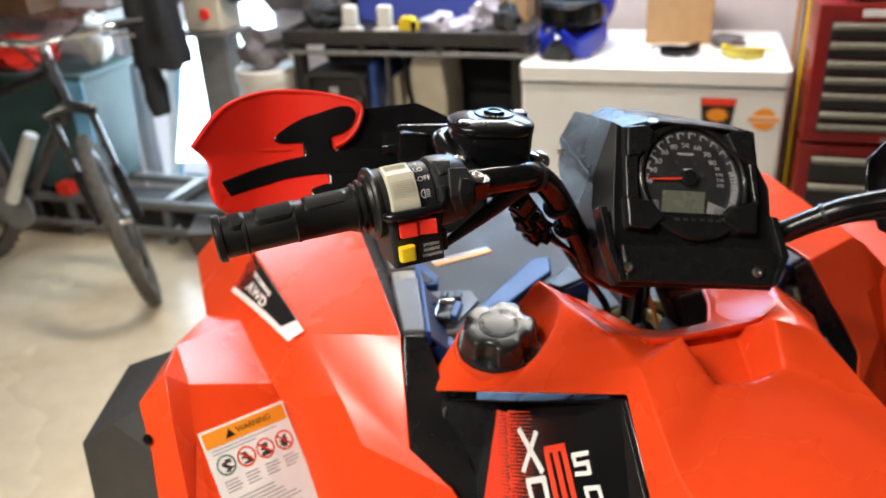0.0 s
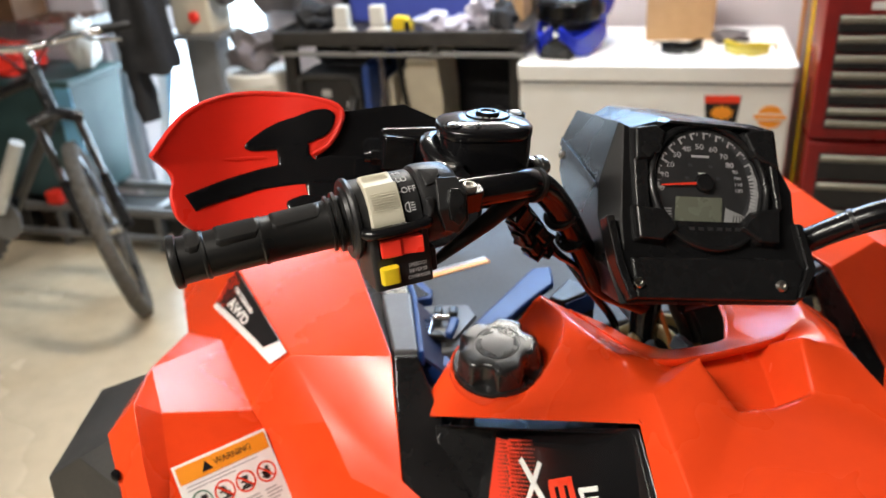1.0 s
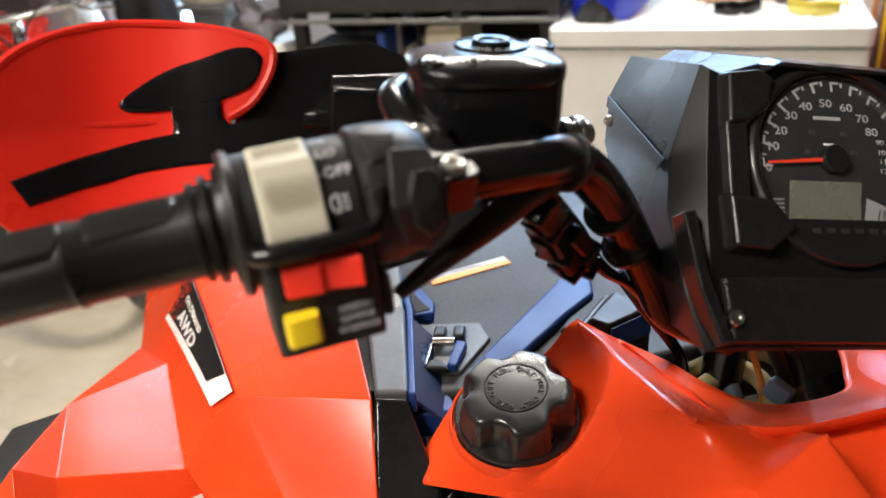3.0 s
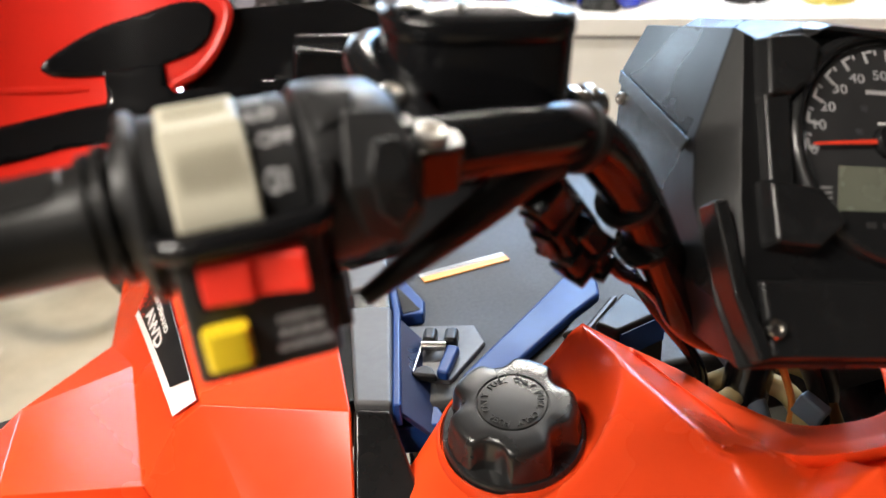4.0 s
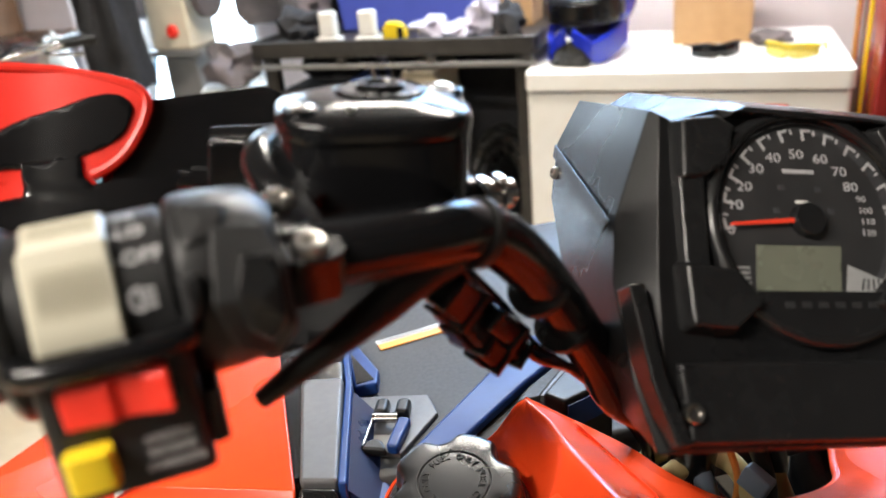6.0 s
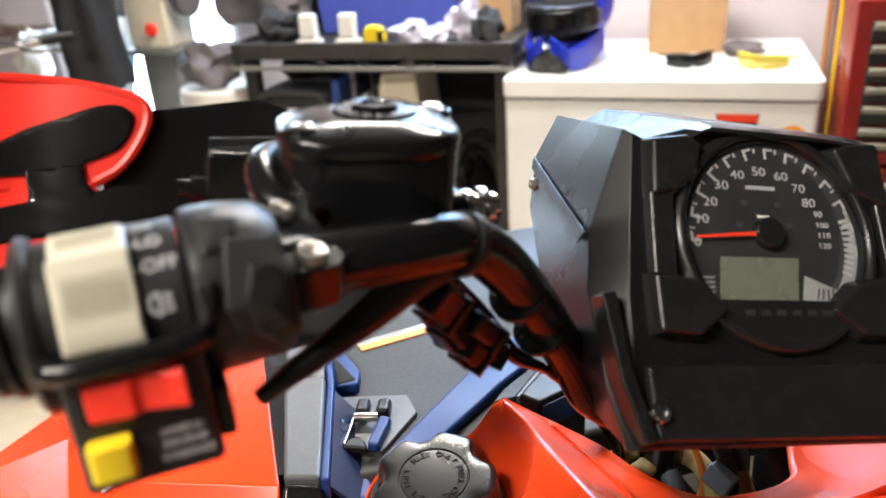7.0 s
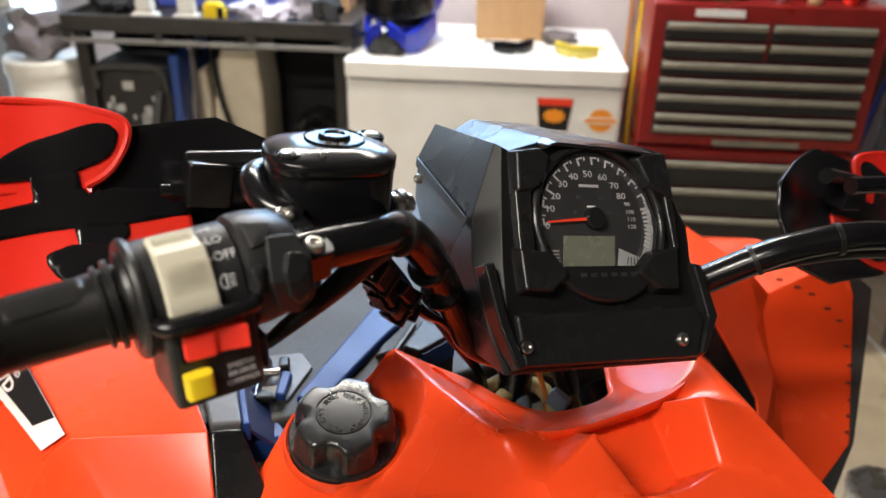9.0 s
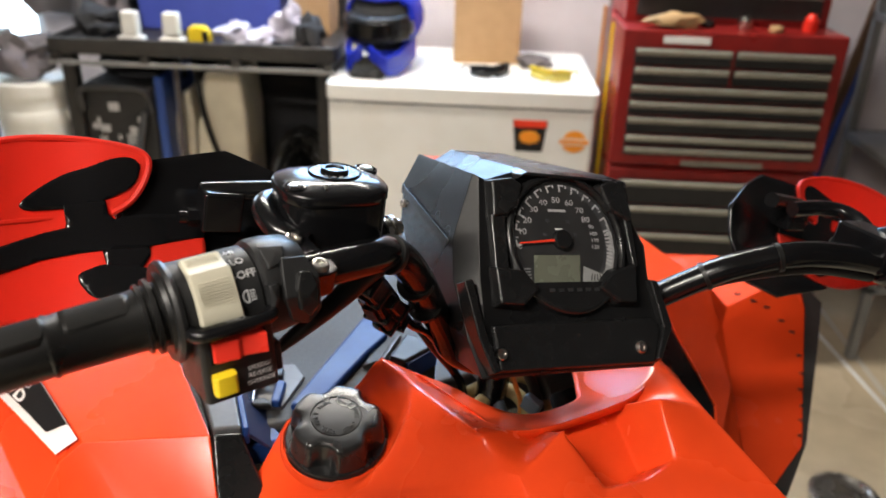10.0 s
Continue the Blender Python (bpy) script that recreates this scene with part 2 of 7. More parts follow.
block("wall_south", (X0 - 0.15, Y0 - 0.15, 0), (X1 + 0.15, Y0, H), DARK_WALL, "dark unpainted board garage wall", category="wall")
bm = bmesh.new()
box(bm, (X0 - 0.15, Y1, 0), (DX0, Y1 + 0.15, H))
box(bm, (DX1, Y1, 0), (WX0, Y1 + 0.15, H))
box(bm, (WX1, Y1, 0), (X1 + 0.15, Y1 + 0.15, H))
box(bm, (WX0, Y1, 0), (WX1, Y1 + 0.15, WZ0))
box(bm, (WX0, Y1, WZ1), (WX1, Y1 + 0.15, H))
box(bm, (DX0, Y1, DZ1), (DX1, Y1 + 0.15, H))
solid("wall_north", bm, WALL_PAINT, "pale lavender painted wall with a door and a window opening", "wall", "structure")
block("ground", (-60, -60, -0.35), (60, 80, -0.152), PAVING, "snow-covered ground in daylight outside the door", category="ground")

block("floor_joint", (-0.006, -1.2, 0.0005), (0.006, 1.2, 0.0022), PAVING, "pale filled joint across the concrete floor", category="floor").matrix_world = pose(1.47, 2.0, 0, 0, 0, 6)

door = thing("door_1", "glazed garden door in a pale frame, daylight behind", "door", kind="structure")
bm = bmesh.new()
for lo, hi in (((DX0, Y1 + 0.04, 0), (DX0 + 0.05, Y1 + 0.1, DZ1)), ((DX1 - 0.05, Y1 + 0.04, 0), (DX1, Y1 + 0.1, DZ1)),
               ((DX0 + 0.05, Y1 + 0.04, DZ1 - 0.06), (DX1 - 0.05, Y1 + 0.1, DZ1)), ((DX0 + 0.05, Y1 + 0.04, 0), (DX1 - 0.05, Y1 + 0.1, 0.08))):
    box(bm, lo, hi)
part("door_frame", bm, FRAME_PAINT, door, bevel=0.004)
GLASS = bpy.data.materials.new("door_glass")
GLASS.use_nodes = True
gb = GLASS.node_tree.nodes["Principled BSDF"]
gb.inputs["Transmission Weight"].default_value, gb.inputs["Roughness"].default_value, gb.inputs["IOR"].default_value = 1.0, 0.02, 1.45
pane = part("pane", boxed((DX0 + 0.05, Y1 + 0.066, 0.08), (DX1 - 0.05, Y1 + 0.072, DZ1 - 0.06)), GLASS, door, "clear door glass")
pane.visible_shadow = False

# Unseen window, added and placed to give the blue reflections
window = thing("window_1", "unseen wide pale-framed window added as source of blue reflections", "window", kind="structure")
bm = bmesh.new()
for lo, hi in (((WX0, Y1 + 0.04, WZ0), (WX0 + 0.05, Y1 + 0.1, WZ1)), ((WX1 - 0.05, Y1 + 0.04, WZ0), (WX1, Y1 + 0.1, WZ1)),
               ((WX0 + 0.05, Y1 + 0.04, WZ1 - 0.05), (WX1 - 0.05, Y1 + 0.1, WZ1)), ((WX0 + 0.05, Y1 + 0.04, WZ0), (WX1 - 0.05, Y1 + 0.1, WZ0 + 0.05)),
               ((-0.185, Y1 + 0.045, WZ0 + 0.05), (-0.145, Y1 + 0.095, WZ1 - 0.05))):
    box(bm, lo, hi)
part("window_frame", bm, FRAME_PAINT, window, bevel=0.004)
for a, b in ((WX0 + 0.05, -0.185), (-0.145, WX1 - 0.05)):
    pane = part("pane", boxed((a, Y1 + 0.066, WZ0 + 0.05), (b, Y1 + 0.072, WZ1 - 0.05)), GLASS, window, "clear window glass")
    pane.visible_shadow = False

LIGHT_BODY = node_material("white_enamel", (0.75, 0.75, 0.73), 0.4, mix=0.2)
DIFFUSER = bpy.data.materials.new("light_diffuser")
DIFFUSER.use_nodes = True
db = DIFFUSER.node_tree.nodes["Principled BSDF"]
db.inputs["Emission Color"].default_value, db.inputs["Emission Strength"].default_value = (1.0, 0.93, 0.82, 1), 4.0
# unseen ceiling fixtures, added to carry the overhead lamps
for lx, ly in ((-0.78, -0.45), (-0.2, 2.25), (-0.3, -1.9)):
    cl = thing("ceiling_light", "unseen white enamel tube light added on the ceiling", "light", pose(lx, ly, 0), "ceiling tube lights")
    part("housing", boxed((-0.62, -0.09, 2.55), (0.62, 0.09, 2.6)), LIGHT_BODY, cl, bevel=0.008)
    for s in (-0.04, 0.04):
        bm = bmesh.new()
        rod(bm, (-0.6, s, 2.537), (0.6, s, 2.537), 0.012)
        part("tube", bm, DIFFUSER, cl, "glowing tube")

# ---- the quad: body ----
# the quad's own axes: x to its right, y ahead, z up
ATV_M = pose(0.267, 0.7506, 0, 0, 0, 32)
atv = thing("quad_bike", "red and black four-wheel quad bike parked on concrete", "quad bike", ATV_M)

FENDER = {
    "I0": (-0.294, 0.196, 0.940), "I1": (-0.290, 0.50, 0.952), "I2": (-0.30, 0.90, 0.93),
    "S": (-0.404, 0.244, 0.937), "P3": (-0.453, 0.514, 0.933), "P3b": (-0.47, 0.90, 0.90),
    "P4": (-0.427, 0.243, 0.922), "P2": (-0.498, 0.543, 0.861), "P2b": (-0.52, 0.90, 0.82), "P5": (-0.458, 0.226, 0.885), "PC": (-0.490, 0.43, 0.868),
    "P9": (-0.550, 0.60, 0.795), "P9b": (-0.57, 0.90, 0.77), "Q": (-0.577, 0.364, 0.884),
    "P8": (-0.575, 0.197, 0.944), "P6": (-0.553, 0.212, 0.915), "FC": (-0.615, 0.221, 0.895), "SC": (-0.605, 0.168, 0.877), "SD": (-0.60, 0.06, 0.66),
    "SA": (-0.572, 0.150, 0.905), "SB": (-0.565, 0.09, 0.80), "SG": (-0.56, 0.02, 0.66),
    "LT": (-0.449, 0.222, 0.859), "LA": (-0.552, 0.165, 0.874), "LB": (-0.407, 0.054, 0.649), "LC": (-0.535, 0.0, 0.665),
    "R1": (-0.380, 0.174, 0.884), "R2": (-0.365, 0.121, 0.843), "R3": (-0.33, 0.02, 0.68), "T1": (-0.312, 0.097, 0.843), "T2": (-0.275, 0.050, 0.812), "T3": (-0.24, -0.02, 0.74),
}
FENDER_FACES = ("I0 S P3 I1", "I1 P3 P3b I2", "S P4 P2 P3", "P4 P5 PC P2", "P3 P2 P2b P3b", "PC P9 P2", "P2 P9 P9b P2b",
                "P6 P8 Q", "P5 P6 Q PC", "PC Q P9", "P8 FC Q", "Q FC P9", "P8 P6 LA SA", "P8 SA SC FC", "SA SB SC", "SB SG SD SC", "SA LA SB", "LA LC SG SB",
                "P6 P5 LT LA", "LA LT LB LC", "I0 T1 R1 S", "S R1 LT P5 P4", "R1 R2 LB LT", "T1 T2 R2 R1", "R2 T2 T3 R3", "R2 R3 LB")
FLARE_PLASTIC = node_material("scuffed_flare_plastic", (0.022, 0.022, 0.022), 0.5, second=(0.045, 0.043, 0.04), grain=220, stain=9, mix=0.6, bump=0.08, bump_scale=1500)
FLARE = {
    "A": (-0.613, 0.222, 0.888), "Q": (-0.576, 0.368, 0.876), "C": (-0.700, 0.264, 0.824), "D": (-0.650, 0.405, 0.842), "E": (-0.70, 0.225, 0.66), "F": (-0.655, 0.40, 0.64),
    "G": (-0.604, 0.160, 0.868), "H": (-0.60, 0.06, 0.64), "K": (-0.652, 0.228, 0.868), "L": (-0.585, 0.40, 0.66),
}
FLARE_FACES = ("A K C D Q", "C E F D", "A G K", "G H E K", "K E C", "Q D F L")
FLARE_TRIM = {"a": (-0.566, 0.206, 0.920), "b": (-0.560, 0.178, 0.884), "c": (-0.487, 0.084, 0.730), "d": (-0.392, 0.070, 0.655), "e": (-0.585, 0.165, 0.892), "f": (-0.556, 0.135, 0.838), "g": (-0.494, 0.076, 0.728), "h": (-0.452, 0.058, 0.668),
              "k": (-0.600, 0.30, 0.860), "l": (-0.60, 0.60, 0.78), "m": (-0.56, 0.60, 0.79), "n": (-0.580, 0.36, 0.878), "o": (-0.59, 0.30, 0.66), "p": (-0.59, 0.60, 0.62)}
FLARE_TRIM_FACES = ("a b e", "b f e", "b c g f", "c d h g", "a e k n", "n k l m", "e f k", "k f g o", "k o p l")
# the fender on the throttle side is trimmed along its outer edge
TRIMMED = dict(FENDER, LA=(-0.559, 0.172, 0.886), LC=(-0.485, 0.076, 0.73), LB=(-0.39, 0.06, 0.655), P8=(-0.566, 0.202, 0.923))
TRIMMED_FACES = tuple(f for f in FENDER_FACES if not {"SA", "SB", "SC", "SD", "SG", "FC"} & set(f.split())) + ("P8 P6 LA",)
fenders = []
for side in (1, -1):
    fender = part("front_fender", facets(FENDER if side > 0 else TRIMMED, FENDER_FACES if side > 0 else TRIMMED_FACES, side), RED, atv, "glossy red plastic front fender with sharp folds", bevel=0.016, smooth=22, segments=6, thick=0.004)
    fenders.append(fender)
    part("fender_flare", facets(FLARE if side > 0 else FLARE_TRIM, FLARE_FACES if side > 0 else FLARE_TRIM_FACES, side), FLARE_PLASTIC, atv, "black plastic fender flare", bevel=0.005, smooth=25, thick=0.004)
    bm = bmesh.new()
    lathe(bm, [(0.0065, 0), (0.0065, 0.002), (0.005, 0.004), (0.002, 0.0042)], along((side * -0.6036, 0.1653, 0.8807), (side * -0.6707, 0.1007, 0.9113)), 16)
    if side > 0:
        part("fender_screw", bm, BLACK_GLOSS, fender, "black push rivet")
# short vent marks along the outer edge of the other fender
VN = Vector((0.4495, 0.6515, -0.6111)).normalized()
VENTS = [(0.4824, 0.2338, 0.8961), (0.4984, 0.2164, 0.8893), (0.5113, 0.2015, 0.883), (0.5218, 0.1808, 0.8686), (0.5289, 0.1646, 0.8566), (0.5252, 0.1424, 0.8302),
         (0.5195, 0.1277, 0.8103), (0.5095, 0.1175, 0.7921), (0.5034, 0.105, 0.7743), (0.4945, 0.096, 0.7581), (0.4859, 0.0864, 0.7415)]
for i, place in enumerate(VENTS):
    t = i / 10
    p = Vector(place)
    p -= VN * ((p - Vector((0.449, 0.222, 0.859))).dot(VN) + 0.0044)
    m = axes(p, (1, 0.1 - 0.9 * (1 - t), -0.5 * t), VN)
    part("vent_mark", boxed((-0.0042, -0.0006, -0.0014), (0.0042, 0.0006, 0.0014), m), BLACK_INK, fenders[1], "short black vent mark")

# decal along the fender's upper side
U, W = Vector((-0.404, 0.244, 0.937)), Vector((-0.453, 0.514, 0.933))
U2, W2 = Vector((-0.427, 0.243, 0.922)), Vector((-0.498, 0.543, 0.861))
dn = (W - U).cross(W2 - U).normalized()
dn = -dn if dn.z < 0 else dn


def on_decal(s, t, lift):
    """s from the rear end to the front, t from the upper edge to the lower."""
    return U.lerp(W, s).lerp(U2.lerp(W2, s), t) + dn * lift


def decal_patch(corners, lift):
    """A four-cornered patch bent on to the fender's side."""
    bm = bmesh.new()
    p = [Vector((s, t, 0)) for s, t in corners]
    grid = [[bm.verts.new(on_decal(*p[0].lerp(p[1], i / 12).lerp(p[3].lerp(p[2], i / 12), j / 5).xy, lift)) for i in range(13)] for j in range(6)]
    for r0, r1 in zip(grid, grid[1:]):
        for i in range(12):
            bm.faces.new((r0[i], r0[i + 1], r1[i + 1], r1[i]))
    return bm


def decal_text(text, size, s0, t0, length, height):
    """Lettering stretched to a length and height and bent on to the fender's side."""
    bm = letters(text, size, pose(0, 0, 0), 0.0001, 1.05, size * 0.035)
    xs, ys = [v.co.x for v in bm.verts], [v.co.y for v in bm.verts]
    cx, cy, w, h = (max(xs) + min(xs)) / 2, (max(ys) + min(ys)) / 2, max(xs) - min(xs), max(ys) - min(ys)
    for v in bm.verts:
        s, t = s0 - (v.co.x - cx) / w * length, t0 - (v.co.y - cy) / h * height
        v.co = on_decal(s, t, 0.0062 + v.co.z)
    part("decal_lettering", bm, WHITE_INK, fenders[0], "white letters")


decal = part("fender_decal", decal_patch([(0.02, 0.0), (0.985, 0.0), (0.985, 0.99), (0.04, 0.86)], 0.0036), WHITE_INK, fenders[0], "black and white fender decal")
part("decal_field", decal_patch([(0.13, 0.0), (0.985, 0.0), (0.975, 0.85), (0.19, 0.63)], 0.0048), BLACK_INK, fenders[0], "black decal field")
bm = bmesh.new()
rnd = random.Random(4)
for i in range(90):
    s, t = rnd.uniform(0.80, 0.97), rnd.uniform(0.05, 0.80)
    d = 0.003 + 0.05 * (s - 0.80)
    bm.faces.new([bm.verts.new(on_decal(s + x * d, t + y * d * 4, 0.0056)) for x, y in ((-1, 0), (0, -1), (1, 0), (0, 1))])
tagged(part("decal_dots", bm, RED_INK, fenders[0], "red halftone dots"), kind="stuff")
decal_text("AWD", 0.04, 0.64, 0.54, 0.33, 0.29)
decal_text("ON DEMAND", 0.014, 0.66, 0.24, 0.33, 0.14)

# warning label in the fender's recess
LX, LY = Vector((0.103, 0.057, -0.015)).normalized(), Vector((-0.02, 0.08, 0.10))
LABEL_M = axes(Vector((-0.449, 0.2215, 0.859)) + Vector((0.0, -0.004, 0.003)), LX, LY)


def label_box(x0, x1, y0, y1, lift):
    return boxed((x0, y0, lift - 0.0006), (x1, y1, lift), LABEL_M)


label = part("warning_label", label_box(-0.116, 0.0, -0.165, 0.0, 0.0012), WHITE_INK, fenders[0], "white warning label with an orange heading")
part("label_heading", label_box(-0.113, -0.003, -0.022, -0.003, 0.0018), ORANGE_INK, fenders[0], "orange heading band")
part("label_lettering", letters("WARNING", 0.0100, LABEL_M @ pose(-0.047, -0.0125, 0.002), depth=0.0002, spacing=0.95), BLACK_INK, fenders[0])
bm = bmesh.new()
prism(bm, [(-0.086, -0.0175), (-0.073, -0.0175), (-0.0795, -0.007)], 0.0017, 0.0022, LABEL_M)
part("label_triangle", bm, BLACK_INK, fenders[0])
bm = bmesh.new()
for x0, x1, y in ((-0.108, -0.02, -0.026), (-0.108, -0.05, -0.030)):
    box(bm, (x0, y - 0.0012, 0.001), (x1, y, 0.0016), LABEL_M)
rnd = random.Random(11)
for col, x in enumerate((-0.104, -0.077, -0.050, -0.024)):
    for row in range(4):
        box(bm, (x - 0.002, -0.0655 - 0.004 * row, 0.001), (x + 0.012 + rnd.uniform(0, 0.007), -0.064 - 0.004 * row, 0.0016), LABEL_M)
for row in range(16):
    box(bm, (-0.108, -0.088 - 0.0047 * row, 0.001), (-0.02 - rnd.uniform(0, 0.03), -0.0865 - 0.0047 * row, 0.0016), LABEL_M)
part("label_print", bm, GREY_INK, fenders[0], "rows of small grey print")
for k, x in enumerate((-0.097, -0.070, -0.044, -0.017)):
    bm = bmesh.new()
    c = LABEL_M @ pose(x, -0.046, 0.0013)
    for i in range(24):
        a, b = 2 * math.pi * i / 24, 2 * math.pi * (i + 1) / 24
        bm.faces.new([bm.verts.new(c @ Vector((r * math.cos(q), r * math.sin(q), 0.0006))) for r, q in ((0.0122, a), (0.0122, b), (0.0102, b), (0.0102, a))])
    if k:
        box(bm, (-0.0108, -0.0010, 0.0004), (0.0108, 0.0010, 0.0009), c @ pose(0, 0, 0, 0, 0, -45))
    part("label_ring", bm, RED_INK if k else GREEN_INK, fenders[0])
    bm = bmesh.new()
    for i in range(6):
        w = 0.0015 + 0.0035 * rnd.random()
        box(bm, (-0.006 + 0.0075 * rnd.random() - w / 2, -0.007 + 0.0024 * i - 0.001, 0.0002), (-0.001 + 0.0075 * rnd.random() + w / 2, -0.007 + 0.0024 * i + 0.001, 0.0006), c)
    part("label_pictogram", bm, BLACK_INK, fenders[0], "dark pictogram of plain shapes")

# tank cover
TANK = {
    "K": (-0.127, 0.158, 1.003), "Rg": (-0.118, -0.008, 1.025), "Y": (-0.106, -0.057, 1.011), "PT": (-0.121, -0.062, 0.986), "C0": (-0.266, 0.142, 0.886),
    "K2": (-0.215, 0.200, 0.928), "C1": (-0.262, 0.168, 0.893), "E0": (-0.140, -0.155, 0.930), "E1": (-0.123, -0.165, 0.968), "E2": (-0.115, -0.42, 0.905), "E3": (-0.130, -0.42, 0.855),
    "F": (-0.055, -0.045, 1.029), "G": (-0.040, -0.088, 0.996), "N": (-0.040, 0.002, 0.992), "M": (-0.024, -0.062, 0.968),
    "r0": (-0.094, 0.148, 0.981), "r1": (-0.072, 0.110, 0.980), "r2": (-0.060, 0.080, 0.979), "r3": (-0.045, 0.055, 0.978), "r4": (-0.030, 0.036, 0.982), "rm": (0.0, 0.026, 0.987),
    "Gm": (0.0, -0.092, 0.994), "Em": (0.0, -0.20, 0.975), "Em2": (0.0, -0.42, 0.912), "Mm": (0.0, -0.067, 0.966), "GV": (-0.085, -0.024, 1.003), "Nm": (0.0, -0.002, 0.993),
}
TANK_FACES = ("K Rg Y C0", "K C0 C1 K2", "C0 Y PT", "Y E1 E0 PT", "E1 E2 E3 E0", "Y F G E1", "G Gm Em E1", "E1 Em Em2 E2", "F N M G", "N Nm Mm M", "M Mm Gm G",
              "Rg GV Y", "GV F Y", "GV N F", "Rg N GV", "Rg K r0 r1", "Rg r1 r2", "Rg r2 N", "r2 r3 N", "r3 r4 N", "N r4 rm Nm")
bm = facets(TANK, TANK_FACES)
half = list(bm.faces)
twin = {}
for v in list(bm.verts):
    twin[v] = v if abs(v.co.x) < 1e-6 else bm.verts.new((-v.co.x * (1.0 if v.co.y > 0.0 else 0.91), v.co.y, v.co.z))
for f in half:
    bm.faces.new([twin[v] for v in reversed(f.verts)])
bmesh.ops.recalc_face_normals(bm, faces=bm.faces)
crease = bm.edges.layers.float.new("crease_edge")
pinned = bm.verts.layers.float.new("crease_vert")
for e in bm.edges:
    e[crease] = 1.0 if e.is_boundary else min(0.97, max(0.0, math.degrees(e.calc_face_angle(0.0)) - 6) / 18)
soft = [Vector((abs(TANK[k][0]), *TANK[k][1:])) for k in ("Rg", "Y", "GV")]
for e in bm.edges:
    ends = [Vector((abs(v.co.x) / (0.91 if v.co.x > 0 and v.co.y <= 0 else 1.0), v.co.y, v.co.z)) for v in e.verts]
    if all(min((p - q).length for q in soft) < 1e-4 for p in ends):
        e[crease] = 0.15
for v in bm.verts:
    if any((Vector((abs(v.co.x), v.co.y, v.co.z)) - Vector((abs(c[0]), c[1], c[2]))).length < 1e-5 for c in (TANK[k] for k in ("K", "C0", "C1", "Y", "PT", "E0", "K2", "F", "Rg"))):
        v[pinned] = 1.0
tank = part("tank_cover", bm, RED, atv, "glossy red tank cover with folded edges", smooth=60)
sub = tank.modifiers.new("rounding", "SUBSURF")
sub.levels = sub.render_levels = 5
# the rounded surface is made into a mesh, with a shallow bowl pressed in round the fuel cap
CAP_AXIS = Vector((-0.0587, -0.1826, 0.95)).normalized()
CAP_X = Vector((0, 1, 0)).cross(CAP_AXIS)
CAP_M = axes(Vector((-0.1893, 0.1250, 0.9745)) - 0.032 * CAP_AXIS, CAP_X, CAP_AXIS.cross(CAP_X)) @ Matrix.Scale(1.02, 4)
flat = tank.data
tank.data = bpy.data.meshes.new_from_object(tank.evaluated_get(bpy.context.evaluated_depsgraph_get()))
tank.modifiers.remove(sub)
bpy.data.meshes.remove(flat)
tank.data.name = "tank_cover"
to_cap = CAP_M.inverted()
for v in tank.data.vertices:
    p = to_cap @ v.co
    k = min(1.0, max(0.0, (p.xy.length - 0.0490) / 0.021))
    if p.z > 0.001 and k < 1.0:
        p.z = 0.001 + (p.z - 0.001) * k * k * (3 - 2 * k)
        v.co = CAP_M @ p
shell = tank.modifiers.new("thickness", "SOLIDIFY")
shell.thickness, shell.offset = 0.004, -1

rim = [TANK[k] for k in ("K", "r0", "r1", "r2", "r3", "r4", "rm")]
rim = rim + [(-x, y, z) for x, y, z in rim[-2::-1]]
part("hole_rim", tubed([(x, y + 0.001, z - 0.003) for x, y, z in rim], 0.0032, bend=4, steps=10), RED, tank, "rolled red rim of the steering hole")
# raised flange round the steering hole
inner_edge = smooth_line([(x, y, z + 0.002) for x, y, z in rim[1:-1]], 5)
outer_edge = [(-0.100, 0.137, 0.992), (-0.093, 0.090, 0.9955), (-0.090, 0.045, 1.0035), (-0.0865, 0.005, 1.0090), (-0.055, -0.009, 1.0060), (0.0, -0.014, 1.0075)]
outer_edge = smooth_line(outer_edge + [(-x, y, z) for x, y, z in outer_edge[-2::-1]], 5)
bm = bmesh.new()
for p, q in zip(inner_edge, outer_edge):
    mid = p.lerp(q, 0.55) - Vector((0, 0, 0.0035))
    bm.verts.new(p), bm.verts.new(mid), bm.verts.new(q), bm.verts.new(q + Vector((q.x * 0.02, -0.002, -0.007)))
bm.verts.ensure_lookup_table()
for i in range(min(len(inner_edge), len(outer_edge)) - 1):
    for k in range(3):
        bm.faces.new((bm.verts[4 * i + k], bm.verts[4 * i + k + 1], bm.verts[4 * i + k + 5], bm.verts[4 * i + k + 4]))
part("hole_flange", bm, RED, tank, "raised red flange round the steering hole", smooth=45, thick=0.002)

# side panels under the tank, each with a raised badge plate on the rider's left
SIDE = {"a": (-0.262, 0.136, 0.878), "b": (-0.123, -0.064, 0.976), "c": (-0.140, -0.155, 0.922), "c2": (-0.132, -0.42, 0.86), "d": (-0.27, 0.06, 0.73), "e": (-0.22, -0.20, 0.73), "e2": (-0.21, -0.42, 0.70), "f": (-0.2005, 0.101, 0.881)}
side_panels = [part("side_panel", facets(SIDE, ("a f d", "f b d", "a b f", "b c e d", "c c2 e2 e"), s), BLACK_PLASTIC, atv, "black side panel below the tank", bevel=0.004, thick=0.004) for s in (1, -1)]
PO = Vector((-0.199, 0.098, 0.883))
PX, PY = Vector((0.074, -0.154, 0.093)), Vector((-0.034, -0.060, -0.093))
PANEL_M = axes(PO, PX, -PY)


